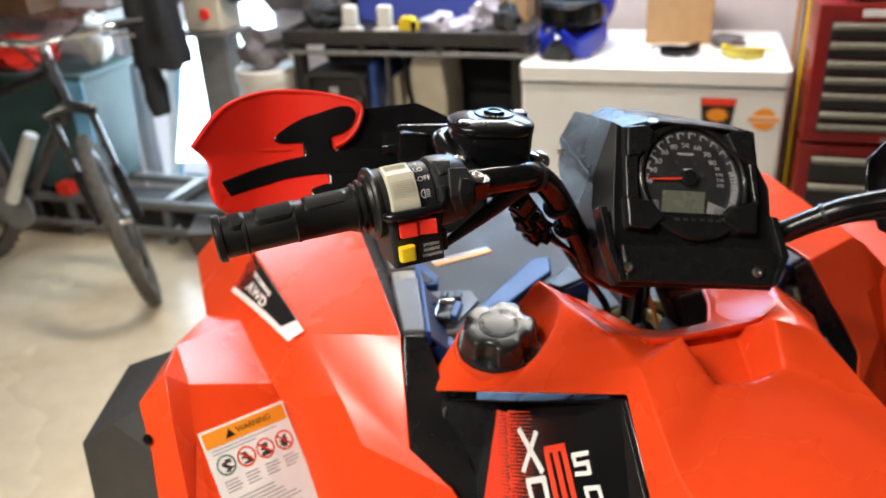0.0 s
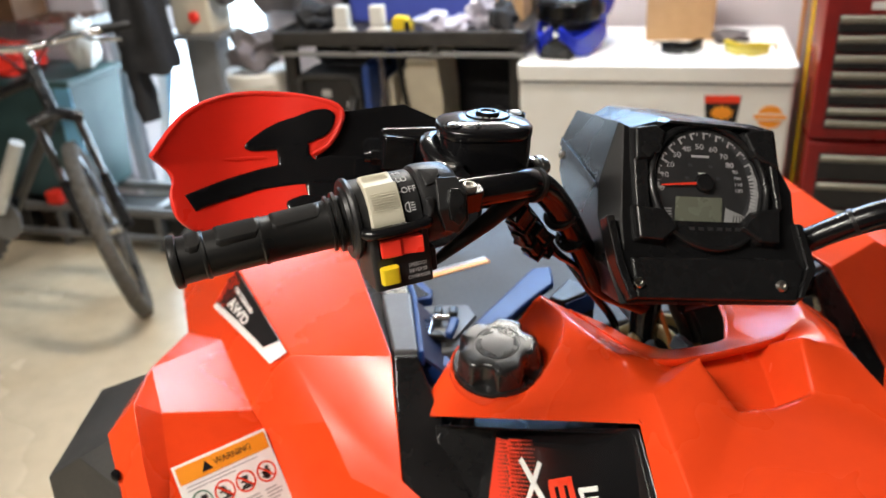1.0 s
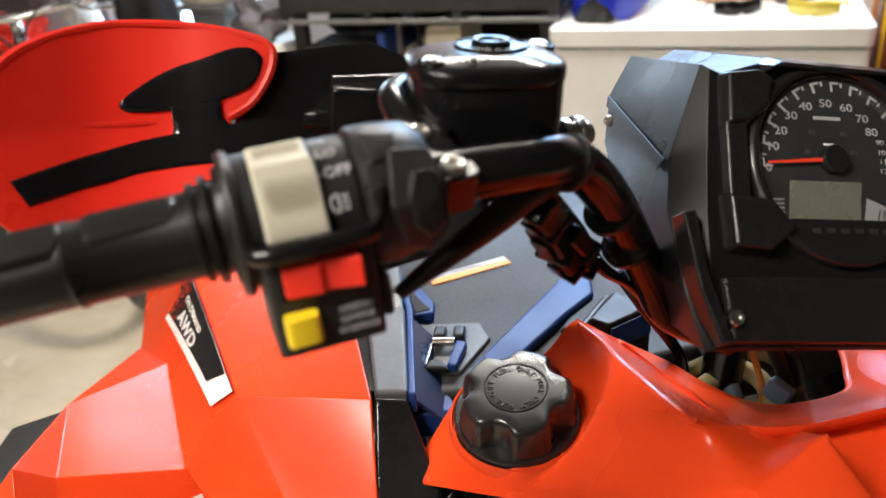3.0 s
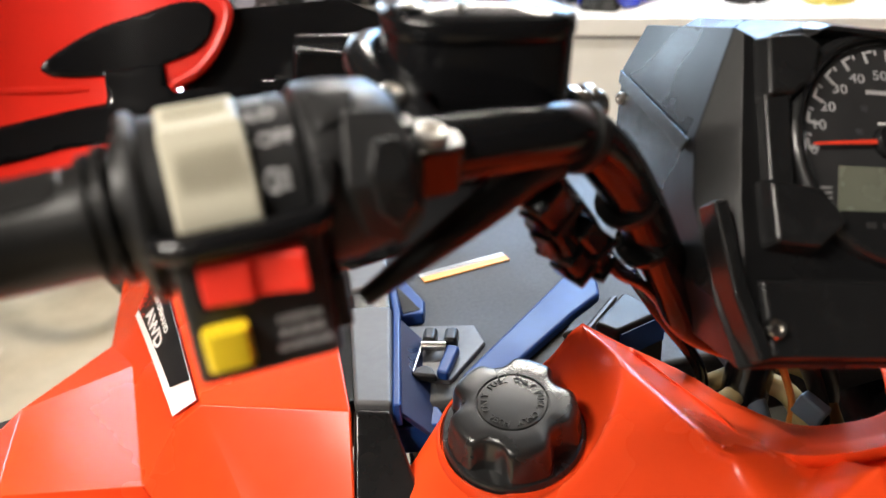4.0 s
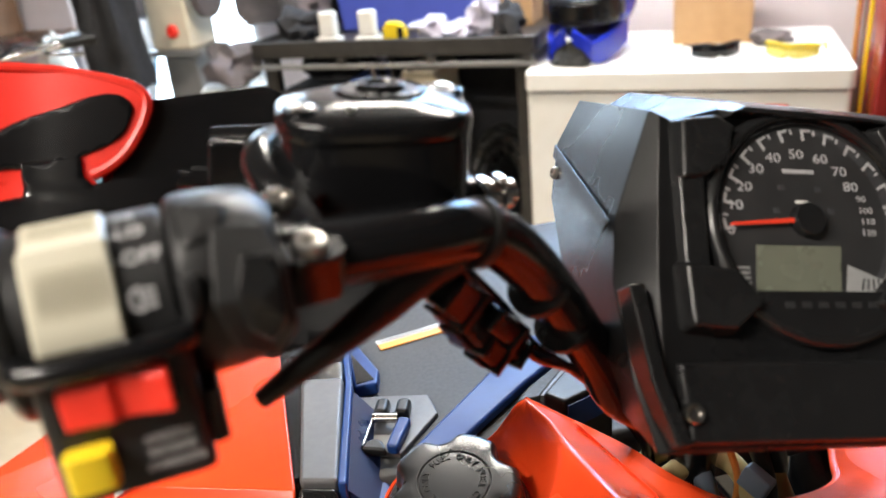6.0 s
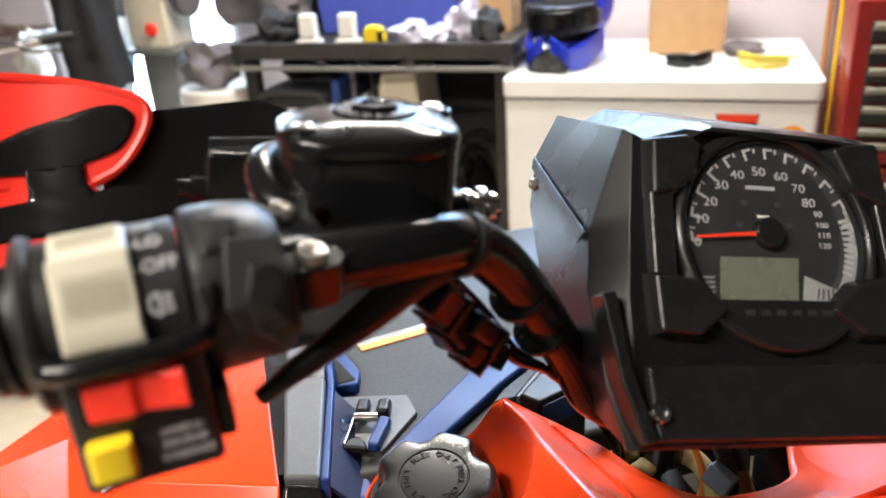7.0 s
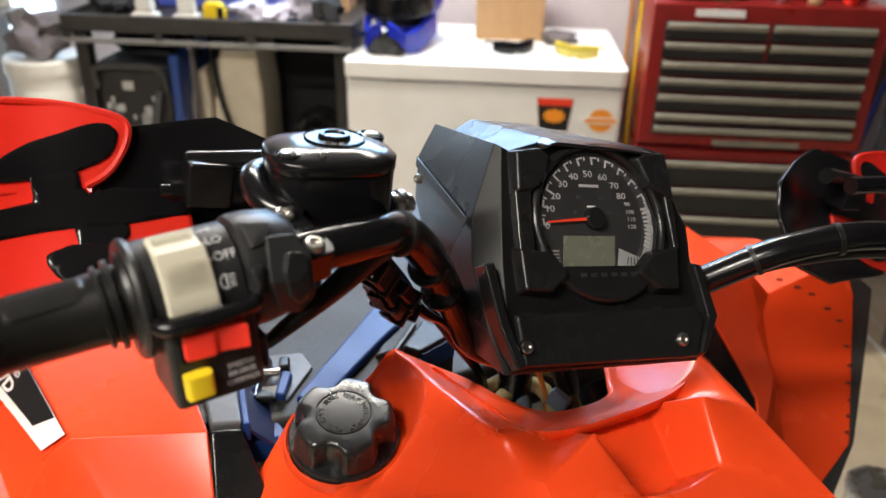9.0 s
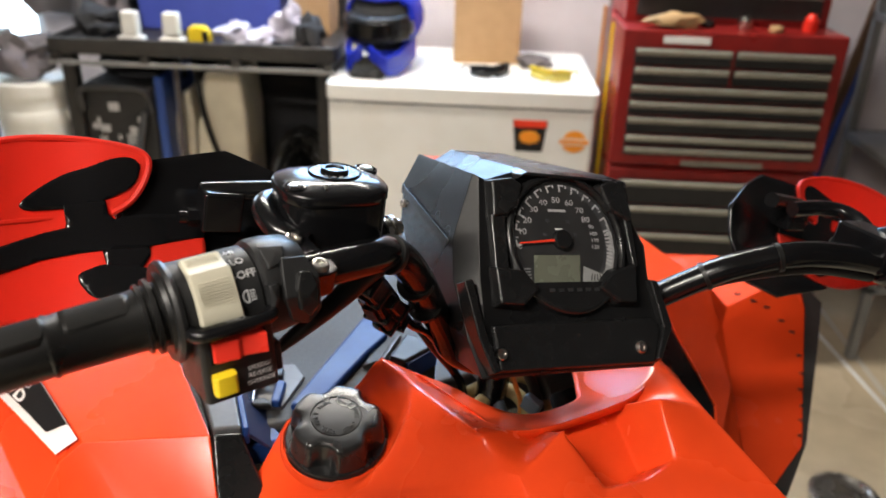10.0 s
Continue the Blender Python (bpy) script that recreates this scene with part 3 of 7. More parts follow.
def panel_shape(pts, lift, thick=0.001):
    """Corners in metres along the plate's upper edge and down from it."""
    sheared = [(x, -y) for x, y in pts]
    bm = bmesh.new()
    prism(bm, sheared, lift - thick, lift, PANEL_M)
    return bm


bm = bmesh.new()
base = [bm.verts.new(PANEL_M @ Vector((x, -y, 0.001))) for x, y in ((0.004, -0.001), (0.206, -0.004), (0.240, 0.090), (0.285, 0.24), (-0.035, 0.24), (-0.012, 0.10))]
crown = [bm.verts.new(PANEL_M @ Vector((x, -y, 0.0125))) for x, y in ((0.010, 0.0106), (0.1636, 0.0207), (0.195, 0.0937), (0.245, 0.235), (-0.026, 0.235), (-0.005, 0.096))]
bm.faces.new(crown[::-1])
bm.faces.new(base)
for i in range(6):
    bm.faces.new((base[i], base[(i + 1) % 6], crown[(i + 1) % 6], crown[i]))
part("badge_plate", bm, BLACK_GLOSS, side_panels[0], "glossy black raised plate with faded graphics", bevel=0.004, segments=3)
part("badge_field", panel_shape([(0.012, 0.010), (0.032, 0.0125), (0.062, 0.22), (-0.022, 0.22), (-0.002, 0.096)], 0.0132, 0.0006), RED_INK, side_panels[0], "red faded field")
dice = random.Random(12)
ink_dots, red_dots = bmesh.new(), bmesh.new()
for j in range(52):
    for i in range(17):
        y = 0.0125 + 0.0040 * j
        inset = 0.0045 * i + 0.0045 * (0.34 * j % 1)
        x = 0.012 + inset + 0.14 * (y - 0.0125)
        if inset < 0.019:
            bm, r = ink_dots, 0.0004 + 0.075 * inset * dice.uniform(0.6, 1.5)
        else:
            bm, r = red_dots, (0.0025 - 0.048 * (inset - 0.019)) * dice.uniform(0.75, 1.12)
        if r < 0.0004:
            continue
        corners = [(x - 0.5 * r, -y + r), (x - r, -y - 0.3 * r), (x + 0.4 * r, -y - r), (x + r, -y + 0.3 * r)]
        prism(bm, corners, 0.0130, 0.0137, PANEL_M)
tagged(part("badge_dots", ink_dots, BLACK_INK, side_panels[0], "halftone dots of black ink"), kind="stuff")
tagged(part("badge_dots", red_dots, RED_INK, side_panels[0], "halftone dots of red ink"), kind="stuff")


def bars(name, strokes, material, width):
    for (x0, y0), (x1, y1) in strokes:
        d = Vector((x1 - x0, -(y1 - y0), 0))
        m = PANEL_M @ Matrix.Translation((x0, -y0, 0)) @ d.to_track_quat("X", "Z").to_matrix().to_4x4()
        part(name, boxed((-width / 2, -width / 2, 0.0131), (d.length + width / 2, width / 2, 0.0138), m), material, side_panels[0])


bars("badge_shape", [((0.056, 0.033), (0.095, 0.073)), ((0.083, 0.036), (0.066, 0.074)), ((0.074, 0.086), (0.098, 0.082)), ((0.074, 0.088), (0.097, 0.136)), ((0.100, 0.084), (0.118, 0.130))], WHITE_INK, 0.0065)
bars("badge_shape", [((0.102, 0.052), (0.127, 0.048)), ((0.102, 0.055), (0.134, 0.135)), ((0.115, 0.052), (0.146, 0.130)), ((0.128, 0.050), (0.158, 0.126))], RED_INK, 0.0072)
bars("badge_shape", [((0.143, 0.056), (0.163, 0.053)), ((0.144, 0.057), (0.147, 0.064)), ((0.148, 0.065), (0.164, 0.062)), ((0.165, 0.063), (0.168, 0.071)), ((0.150, 0.074), (0.167, 0.072)), ((0.163, 0.087), (0.180, 0.085)), ((0.163, 0.088), (0.172, 0.108)), ((0.181, 0.086), (0.189, 0.104))], WHITE_INK, 0.0048)

# fuel cap
outline = []
for i in range(180):
    a = 2 * math.pi * i / 180
    d = (math.degrees(a) - 15 + 36) % 72 - 36
    # five round finger hollows in the rim, with softened corners
    across = 0.0500 * math.sin(radians(d))
    hollow = 0.0500 * math.cos(radians(d)) - math.sqrt(max(0.0, 0.0148 ** 2 - across ** 2)) if abs(across) < 0.0148 else 1.0
    outline.append((min(0.0435, hollow), a))
for _ in range(3):
    outline = [((outline[i - 1][0] + 2 * outline[i][0] + outline[(i + 1) % 180][0]) / 4, outline[i][1]) for i in range(180)]
bm = bmesh.new()
rings = []
for h, s in ((-0.012, 1.10), (0.0, 1.07), (0.021, 1.01), (0.0262, 0.988), (0.0292, 0.962), (0.0312, 0.915), (0.0320, 0.85)):
    rings.append([bm.verts.new((r * s * math.cos(a), r * s * math.sin(a), h)) for r, a in outline])
for rad, h in ((0.0250, 0.0322), (0.0243, 0.0322), (0.0238, 0.0312), (0.0232, 0.0312), (0.0226, 0.0322), (0.012, 0.0330)):
    rings.append([bm.verts.new((rad * math.cos(a), rad * math.sin(a), h)) for r, a in outline])
for p, q in zip(rings, rings[1:]):
    for i in range(180):
        bm.faces.new((p[i], p[(i + 1) % 180], q[(i + 1) % 180], q[i]))
bm.faces.new(rings[-1])
bm.faces.new(rings[0][::-1])
bm.transform(CAP_M)
CAP_PLASTIC = node_material("cap_plastic", (0.012, 0.012, 0.0125), 0.28, second=(0.018, 0.0178, 0.0175), grain=500, stain=30, mix=0.6, bump=0.05, bump_scale=1800, rough_var=0.04, spec=0.52)
fuel_cap = part("fuel_cap", bm, CAP_PLASTIC, atv, "black lobed plastic fuel cap with raised lettering", smooth=50)
for k in range(3):
    for j, ch in enumerate("FUEL ONLY"):
        if ch != " ":
            a = radians(75 + 120 * k - (j - 4) * 12)
            part("cap_letter", letters(ch, 0.0062, CAP_M @ pose(0.0185 * math.cos(a), 0.0185 * math.sin(a), 0.0330, 0, 0, math.degrees(a) - 90), depth=0.0004), CAP_PLASTIC, fuel_cap)
bm = bmesh.new()
lathe(bm, [(0.0535, -0.008), (0.0530, -0.001), (0.0520, 0.0018), (0.0505, 0.0012), (0.0495, -0.008)], CAP_M, 48, True)
part("cap_collar", bm, RED, tank, "red collar round the cap")

bm = bmesh.new()
lathe(bm, [(0.0470, -0.010), (0.0488, -0.006), (0.0488, 0.0035), (0.0472, 0.0055), (0.0330, 0.0060)], CAP_M, 64, True)
part("cap_skirt", bm, CAP_PLASTIC, fuel_cap, "black skirt of the cap", smooth=40)

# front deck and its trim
# Blue daylight reflected in black plastic is put into these two base colours
BLUE_REFLECT_DIM = node_material("dim_blue_reflection_plastic", (0.009, 0.018, 0.062), 0.38, second=(0.006, 0.013, 0.040), grain=90, stain=9, mix=0.5)
BLUE_REFLECT = node_material("blue_reflection_plastic", (0.010, 0.046, 0.20), 0.42, second=(0.008, 0.032, 0.14), grain=90, stain=9, mix=0.5, spec=0.3)
LIGHT_TRIM = node_material("mid_grey_plastic", (0.115, 0.115, 0.120), 0.5, second=(0.08, 0.08, 0.084), grain=160, stain=10, mix=0.6, bump=0.12, bump_scale=1400)
DECK_PTS = [(-0.245, 0.215), (-0.10, 0.205), (0.10, 0.205), (0.245, 0.215), (0.250, 0.60), (0.20, 0.66), (-0.20, 0.66), (-0.250, 0.60)]
bm = bmesh.new()
prism(bm, DECK_PTS, 0.84, 0.915)
deck = part("front_deck", bm, DECK, atv, "dark grey textured plastic front deck lid", bevel=0.008, segments=3)
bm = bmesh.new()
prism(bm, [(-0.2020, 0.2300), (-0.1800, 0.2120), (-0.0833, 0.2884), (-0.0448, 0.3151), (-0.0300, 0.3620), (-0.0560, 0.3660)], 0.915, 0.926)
part("deck_rib", bm, BLUE_REFLECT, deck, "smooth slanting rib with blue reflection in its colour", bevel=0.004)
bm = bmesh.new()
prism(bm, [(-0.1000, 0.2680), (-0.0770, 0.2690), (-0.0330, 0.3115), (-0.0440, 0.3120), (-0.0830, 0.2850)], 0.915, 0.922)
part("deck_step", bm, DECK, deck, "dark grey step beside the rib", bevel=0.002)
# thin pale strip that paints the highlight on the step's edge
bm = bmesh.new()
prism(bm, [(-0.0770, 0.2688), (-0.0740, 0.2668), (-0.0300, 0.3095), (-0.0330, 0.3115)], 0.915, 0.9225)
part("deck_seam", bm, LIGHT_TRIM, deck, "painted pale highlight along the edge of the step", bevel=0.001)
part("deck_label", boxed((-0.048, -0.002, 0.0), (0.048, 0.006, 0.0012), pose(-0.148, 0.429, 0.9155, 0, 0, 10)), LABEL_INK, deck, "white and orange strip label", bevel=0.0)
part("deck_label_stripe", boxed((-0.048, -0.0125, 0.0), (0.048, -0.002, 0.0012), pose(-0.148, 0.429, 0.9155, 0, 0, 10)), ORANGE_INK, deck, "orange stripe")
bm = bmesh.new()
for r in range(3):
    box(bm, (-0.044, -0.001 + 0.0024 * r, 0.0013), (0.030 - 0.012 * r, 0.0002 + 0.0024 * r, 0.0016), pose(-0.148, 0.429, 0.9155, 0, 0, 10))
part("deck_label_print", bm, GREY_INK, deck)
for side in (1, -1):
    def q(x, y, z):
        return (side * x, y, z)
    trim = [("I", (-0.290, 0.205), (-0.262, 0.195), (-0.239, 0.328), (-0.276, 0.338), LIGHT_TRIM, 0.940, 0.945), ("J", (-0.275, 0.340), (-0.2385, 0.330), (-0.235, 0.362), (-0.272, 0.368), BLACK_PLASTIC, 0.938, 0.942), ("K", (-0.271, 0.370), (-0.234, 0.364), (-0.215, 0.52), (-0.262, 0.56), LIGHT_TRIM, 0.944, 0.953)]
    for _, p0, p1, p2, p3, mt, z0, z1 in trim:
        pts = [q(*p0, z0), q(*p1, z0), q(*p2, z1), q(*p3, z1)]
        part("deck_trim", plate(pts if side > 0 else pts[::-1], 0.03), mt, atv, "dark grey plastic trim along the deck", bevel=0.004)
    pts = [q(-0.291, 0.200, 0.938), q(-0.318, 0.094, 0.835), q(-0.27, 0.03, 0.775), q(-0.235, 0.06, 0.79), q(-0.264, 0.190, 0.938)]
    part("deck_trim", plate(pts if side > 0 else pts[::-1], 0.03), BLACK_PLASTIC, atv, "black plastic trim strip", bevel=0.004)
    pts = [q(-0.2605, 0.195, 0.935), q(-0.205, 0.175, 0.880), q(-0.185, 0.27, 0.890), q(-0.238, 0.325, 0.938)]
    part("deck_well", plate(pts if side > 0 else pts[::-1], 0.004), BLUE_REFLECT_DIM, atv, "smooth inner wall of the deck with blue reflection in its colour", bevel=0.001)
    wall = [(-0.262, 0.120), (-0.205, 0.174), (-0.185, 0.268), (-0.235, 0.335)]
    bm = bmesh.new()
    low, high = [bm.verts.new((side * x, y, 0.50)) for x, y in wall], [bm.verts.new((side * x, y, 0.872)) for x, y in wall]
    for i in range(3):
        bm.faces.new((low[i], low[i + 1], high[i + 1], high[i]))
    part("inner_liner", bm, BLACK_PLASTIC, atv, "black inner liner under the deck", thick=0.003)
    part("inner_liner", boxed((min(side * -0.34, side * -0.15), -0.05, 0.60), (max(side * -0.34, side * -0.15), 0.38, 0.62)), BLACK_PLASTIC, atv)
    part("trim_base", boxed((min(side * -0.312, side * -0.262), 0.225, 0.88), (max(side * -0.312, side * -0.262), 0.57, 0.926)), BLACK_PLASTIC, atv, bevel=0.003)
    # painted blue reflection: edge of the well, the stop beside it, the low ledge
    def slab(name, pts, z0, z1, material, parent, label="", bevel=0.002):
        bm = bmesh.new()
        prism(bm, [(side * x, y) for x, y in (pts if side > 0 else pts[::-1])], z0, z1)
        return part(name, bm, material, parent, label, bevel=bevel)

    slab("well_edge", [(-0.2630, 0.192), (-0.2565, 0.190), (-0.2325, 0.322), (-0.2270, 0.385), (-0.2335, 0.388), (-0.2385, 0.326)], 0.920, 0.9405, BLUE_REFLECT, atv, "edge of the deck well with blue reflection in its colour")
    stop = slab("deck_stop", [(-0.2290, 0.420), (-0.2170, 0.416), (-0.2035, 0.356), (-0.2095, 0.335), (-0.2300, 0.335)], 0.9125, 0.9265, BLUE_REFLECT, atv, "plastic stop with blue reflection in its colour", 0.003)
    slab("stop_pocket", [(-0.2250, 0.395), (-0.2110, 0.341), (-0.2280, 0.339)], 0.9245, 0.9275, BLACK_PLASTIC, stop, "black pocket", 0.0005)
    slab("well_ledge", [(-0.2560, 0.241), (-0.2240, 0.222), (-0.2200, 0.192), (-0.2640, 0.200)], 0.885, 0.912, BLUE_REFLECT, atv, "ledge with blue reflection in its colour", 0.003)
    # rubber latch: plate, two ears, pin, hook and pull tab
    latch = slab("latch_plate", [(-0.2260, 0.329), (-0.1680, 0.311), (-0.1660, 0.281), (-0.2080, 0.236), (-0.2420, 0.252), (-0.2400, 0.305)], 0.9135, 0.9195, LIGHT_TRIM, atv, "grey latch plate", 0.002)
    for x, y in ((-0.2125, 0.2925), (-0.1950, 0.2862)):
        part("latch_ear", boxed((-0.0062, -0.0105, 0), (0.0062, 0.0105, 0.013), pose(side * x, y, 0.9192, 0, 0, side * -20)), BLACK_RUBBER, latch, "black rubber ear", bevel=0.004)
    bm = bmesh.new()
    rod(bm, (side * -0.2225, 0.2808, 0.9275), (side * -0.2025, 0.2738, 0.9275), 0.0042)
    part("latch_pin", bm, STEEL, latch, "steel latch pin")
    slab("latch_hook", [(-0.2010, 0.2760), (-0.1915, 0.2690), (-0.2110, 0.2335), (-0.2195, 0.2400)], 0.9192, 0.9290, BLUE_REFLECT, latch, "black rubber hook with blue reflection in its colour", 0.003)
    slab("latch_tab", [(-0.2400, 0.2445), (-0.2190, 0.2345), (-0.2200, 0.2480), (-0.2250, 0.2545), (-0.2330, 0.2530)], 0.9192, 0.9275, BLACK_RUBBER, latch, "black rubber pull tab", 0.003)
    bm = bmesh.new()
    rod(bm, (side * -0.2235, 0.2795, 0.9265), (side * -0.2370, 0.2470, 0.9265), 0.0014)
    part("latch_wire", bm, STEEL, latch, "thin steel wire")
    # block beside the tank's front corner
bm = bmesh.new()
prism(bm, [(-0.101, 0.197), (-0.089, 0.180), (-0.041, 0.196), (-0.060, 0.234)], 0.915, 0.976)
block = part("tank_block", bm, BLACK_RUBBER, atv, "black plastic cover beside the tank", bevel=0.004)
# thin plate that carries the blue reflection on the block's side
part("block_face", plate([(-0.086, 0.1795, 0.950), (-0.043, 0.1938, 0.950), (-0.043, 0.1938, 0.972), (-0.086, 0.1795, 0.972)], 0.002), BLUE_REFLECT, block, "side face with blue reflection in its colour")

# steering stem and loom in the hole below the pod
bm = bmesh.new()
rod(bm, (-0.01, 0.16, 0.70), (-0.03, 0.09, 1.06), 0.016)
part("steering_stem", bm, BLACK_GLOSS, atv, "black steel steering stem")
LOOM_TAN = node_material("tan_hose", (0.34, 0.27, 0.12), 0.5, mix=0.4)
LOOM_BLUE = node_material("pale_blue_hose", (0.10, 0.13, 0.17), 0.5, mix=0.4)
LOOM_ORANGE = node_material("orange_wire", (0.55, 0.18, 0.03), 0.5, mix=0.4)
part("hose", tubed([(-0.065, 0.125, 0.925), (-0.043, 0.104, 0.955), (-0.025, 0.107, 0.963), (-0.008, 0.103, 0.962), (0.001, 0.088, 0.954), (0.006, 0.070, 0.925)], 0.0075), LOOM_TAN, atv, "tan hose")
part("hose", tubed([(-0.060, 0.150, 0.925), (-0.035, 0.125, 0.958), (0.000, 0.118, 0.968), (0.030, 0.110, 0.955), (0.040, 0.09, 0.92)], 0.0065), LOOM_TAN, atv, "tan hose")
part("wire_plug", boxed((-0.006, -0.010, -0.008), (0.006, 0.010, 0.008), pose(0.004, 0.077, 0.957, 20, 10, 30)), LOOM_BLUE, atv, "pale blue wire plug", bevel=0.002)
part("hose", tubed([(-0.02, 0.07, 0.88), (-0.022, 0.082, 0.93), (-0.025, 0.11, 0.965), (-0.03, 0.16, 0.98)], 0.007), LOOM_BLUE, atv, "pale blue hose")
part("wire", tubed([(-0.008, 0.09, 0.90), (-0.004, 0.085, 0.95), (-0.012, 0.09, 0.985), (-0.015, 0.12, 1.02)], 0.0025), LOOM_ORANGE, atv, "thin orange wire")
part("wire", tubed([(0.02, 0.08, 0.90), (0.018, 0.085, 0.95), (0.0, 0.09, 1.0), (-0.01, 0.10, 1.04)], 0.006), BLACK_RUBBER, atv, "black wire loom")
part("wire", tubed([(0.05, 0.12, 0.90), (0.035, 0.10, 0.95), (0.01, 0.09, 1.0), (-0.01, 0.10, 1.04)], 0.008), BLACK_RUBBER, atv, "black wire loom")
part("brake_pipe", tubed([(-0.105, 0.13, 1.055), (-0.088, 0.12, 1.026), (-0.056, 0.12, 0.977), (-0.045, 0.13, 0.93)], 0.0045), BLACK_GLOSS, atv, "black brake pipe")

# chassis, seat and wheels
part("chassis", boxed((-0.20, -0.95, 0.33), (0.20, 0.80, 0.66)), BLACK_PLASTIC, atv, "black chassis cover", bevel=0.03)
bm = bmesh.new()
rounded(bm, (-0.125, -1.05, 0.70), (0.125, -0.43, 0.90), 0.05)
part("seat", bm, BLACK_RUBBER, atv, "black vinyl seat", bevel=0.03)
for wx in (-0.50, 0.50):
    for wy in (0.52, -0.75):
        bm = bmesh.new()
        lathe(bm, [(0.15, -0.10), (0.27, -0.11), (0.315, -0.08), (0.325, 0.0), (0.315, 0.08), (0.27, 0.11), (0.15, 0.10)], pose(wx, wy, 0.325, 0, 90, 0), 40)
        wheel = part("tyre", bm, BLACK_RUBBER, atv, "black knobbly tyre")
        bm = bmesh.new()
        lathe(bm, [(0.03, -0.09), (0.15, -0.085), (0.15, 0.085), (0.03, 0.09)], pose(wx, wy, 0.325, 0, 90, 0), 32)
        part("rim", bm, STEEL, wheel, "steel rim")
        bm = bmesh.new()
        rod(bm, (wx * 0.3, wy, 0.36), (wx, wy, 0.325), 0.03)
        part("axle", bm, BLACK_GLOSS, atv)

# ---- the quad: handlebar, pod and guards ----
# bar axes: x to the right along the bar, y ahead, z up; written in the quad's own axes
BAR_M = ATV_M.inverted() @ pose(0.25, 0.715, 1.0875, 0, 10.7, 29.5)


def bar_part(name, bm, material, parent=None, label="", **kw):
    bm.transform(BAR_M)
    return part(name, bm, material, parent or atv, label, **kw)


for side in (1, -1):
    pts = [(side * -0.02, 0.070, -0.055), (side * -0.070, 0.068, -0.035), (side * -0.098, 0.060, 0.000), (side * -0.150, 0.022, 0.060), (side * -0.182, 0.002, 0.086), (side * -0.215, -0.020, 0.0925), (side * -0.28, -0.036, 0.084), (side * -0.345, -0.046, 0.070), (side * -0.452, -0.056, 0.042)]
    if side < 0:
        pts[3:] = [(0.150, 0.022, 0.057), (0.182, 0.004, 0.079), (0.220, -0.018, 0.0965), (0.28, -0.034, 0.0985), (0.345, -0.044, 0.088), (0.452, -0.054, 0.060)]
    handlebar = bar_part("handlebar", tubed(pts, 0.0122, bend=8, steps=20), BLACK_GLOSS, None, "black painted steel handlebar")
    lift = 0.0 if side > 0 else 0.018
    g0, g1 = Vector((side * -0.338, -0.045, 0.0715 + lift)), Vector((side * -0.457, -0.056, 0.040 + lift))
    bm = bmesh.new()
    lathe(bm, [(0.0125, 0), (0.0235, 0.0), (0.0245, 0.002), (0.0235, 0.0045), (0.0185, 0.005), (0.0185, 0.0075), (0.0215, 0.008), (0.0215, 0.0105), (0.0180, 0.011), (0.0180, 0.013), (0.0198, 0.0135), (0.0198, 0.0155), (0.0176, 0.016), (0.0172, 0.022), (0.0164, 0.060), (0.0172, 0.0612), (0.0172, 0.0628), (0.0162, 0.064), (0.0160, 0.100), (0.0170, 0.1008), (0.0170, 0.1025), (0.0161, 0.1035), (0.0163, 0.118), (0.0185, 0.1188), (0.0188, 0.121), (0.0185, 0.1235), (0.016, 0.125), (0.008, 0.1252), (0.0075, 0.122), (0.001, 0.122)], along(g0, g1), 36)
    grip = bar_part("grip", bm, BLACK_RUBBER, handlebar, "ribbed black rubber grip", smooth=35)
    # raised pads along the top of the grip
    up = Vector((0, -0.25, 1)).normalized()
    for x0, x1 in ((0.024, 0.058), (0.066, 0.096), (0.105, 0.116)):
        bm = bmesh.new()
        d = (g1 - g0).normalized()
        s = d.cross(up).normalized()
        rows = []
        for x, w in ((x0, 0.5), (x0 + 0.003, 1), (x1 - 0.003, 1), (x1, 0.8)):
            rows.append([bm.verts.new(g0 + d * x + (0.0168 + (0.0012 if 0 < k < 4 else -0.001)) * (math.cos(radians(-52 * w + 26 * w * k)) * up + math.sin(radians(-52 * w + 26 * w * k)) * s)) for k in range(5)])
        for a, b in zip(rows, rows[1:]):
            for k in range(4):
                bm.faces.new((a[k], a[k + 1], b[k + 1], b[k]))
        bar_part("grip_pad", bm, BLACK_RUBBER, handlebar, thick=0.003, smooth=30)

# instrument pod: the face's axes are x right, y up the slope, z out of it
FACE_M = axes((0.012, 0.058, 0.074), (1, 0, 0), (0, 0.6, 0.8))


def face_part(name, bm, material, parent, label="", **kw):
    bm.transform(FACE_M)
    return bar_part(name, bm, material, parent, label, **kw)


# outline of the face with its depth, and of the pod's rear, corner by corner
RIM = [(-0.101, -0.111, -0.003), (0.078, -0.112, -0.003), (0.099, -0.079, -0.003), (0.0885, -0.030, -0.003), (0.0905, -0.002, -0.003), (0.0790, 0.021, -0.002), (0.0780, 0.0590, 0.0), (0.056, 0.0645, -0.002),
       (0.022, 0.0665, -0.004), (-0.040, 0.0680, -0.006), (-0.0780, 0.0545, -0.002), (-0.0885, 0.0585, 0.0), (-0.1026, 0.0066, -0.0215), (-0.1095, -0.0284, -0.0160), (-0.1080, -0.078, -0.007)]
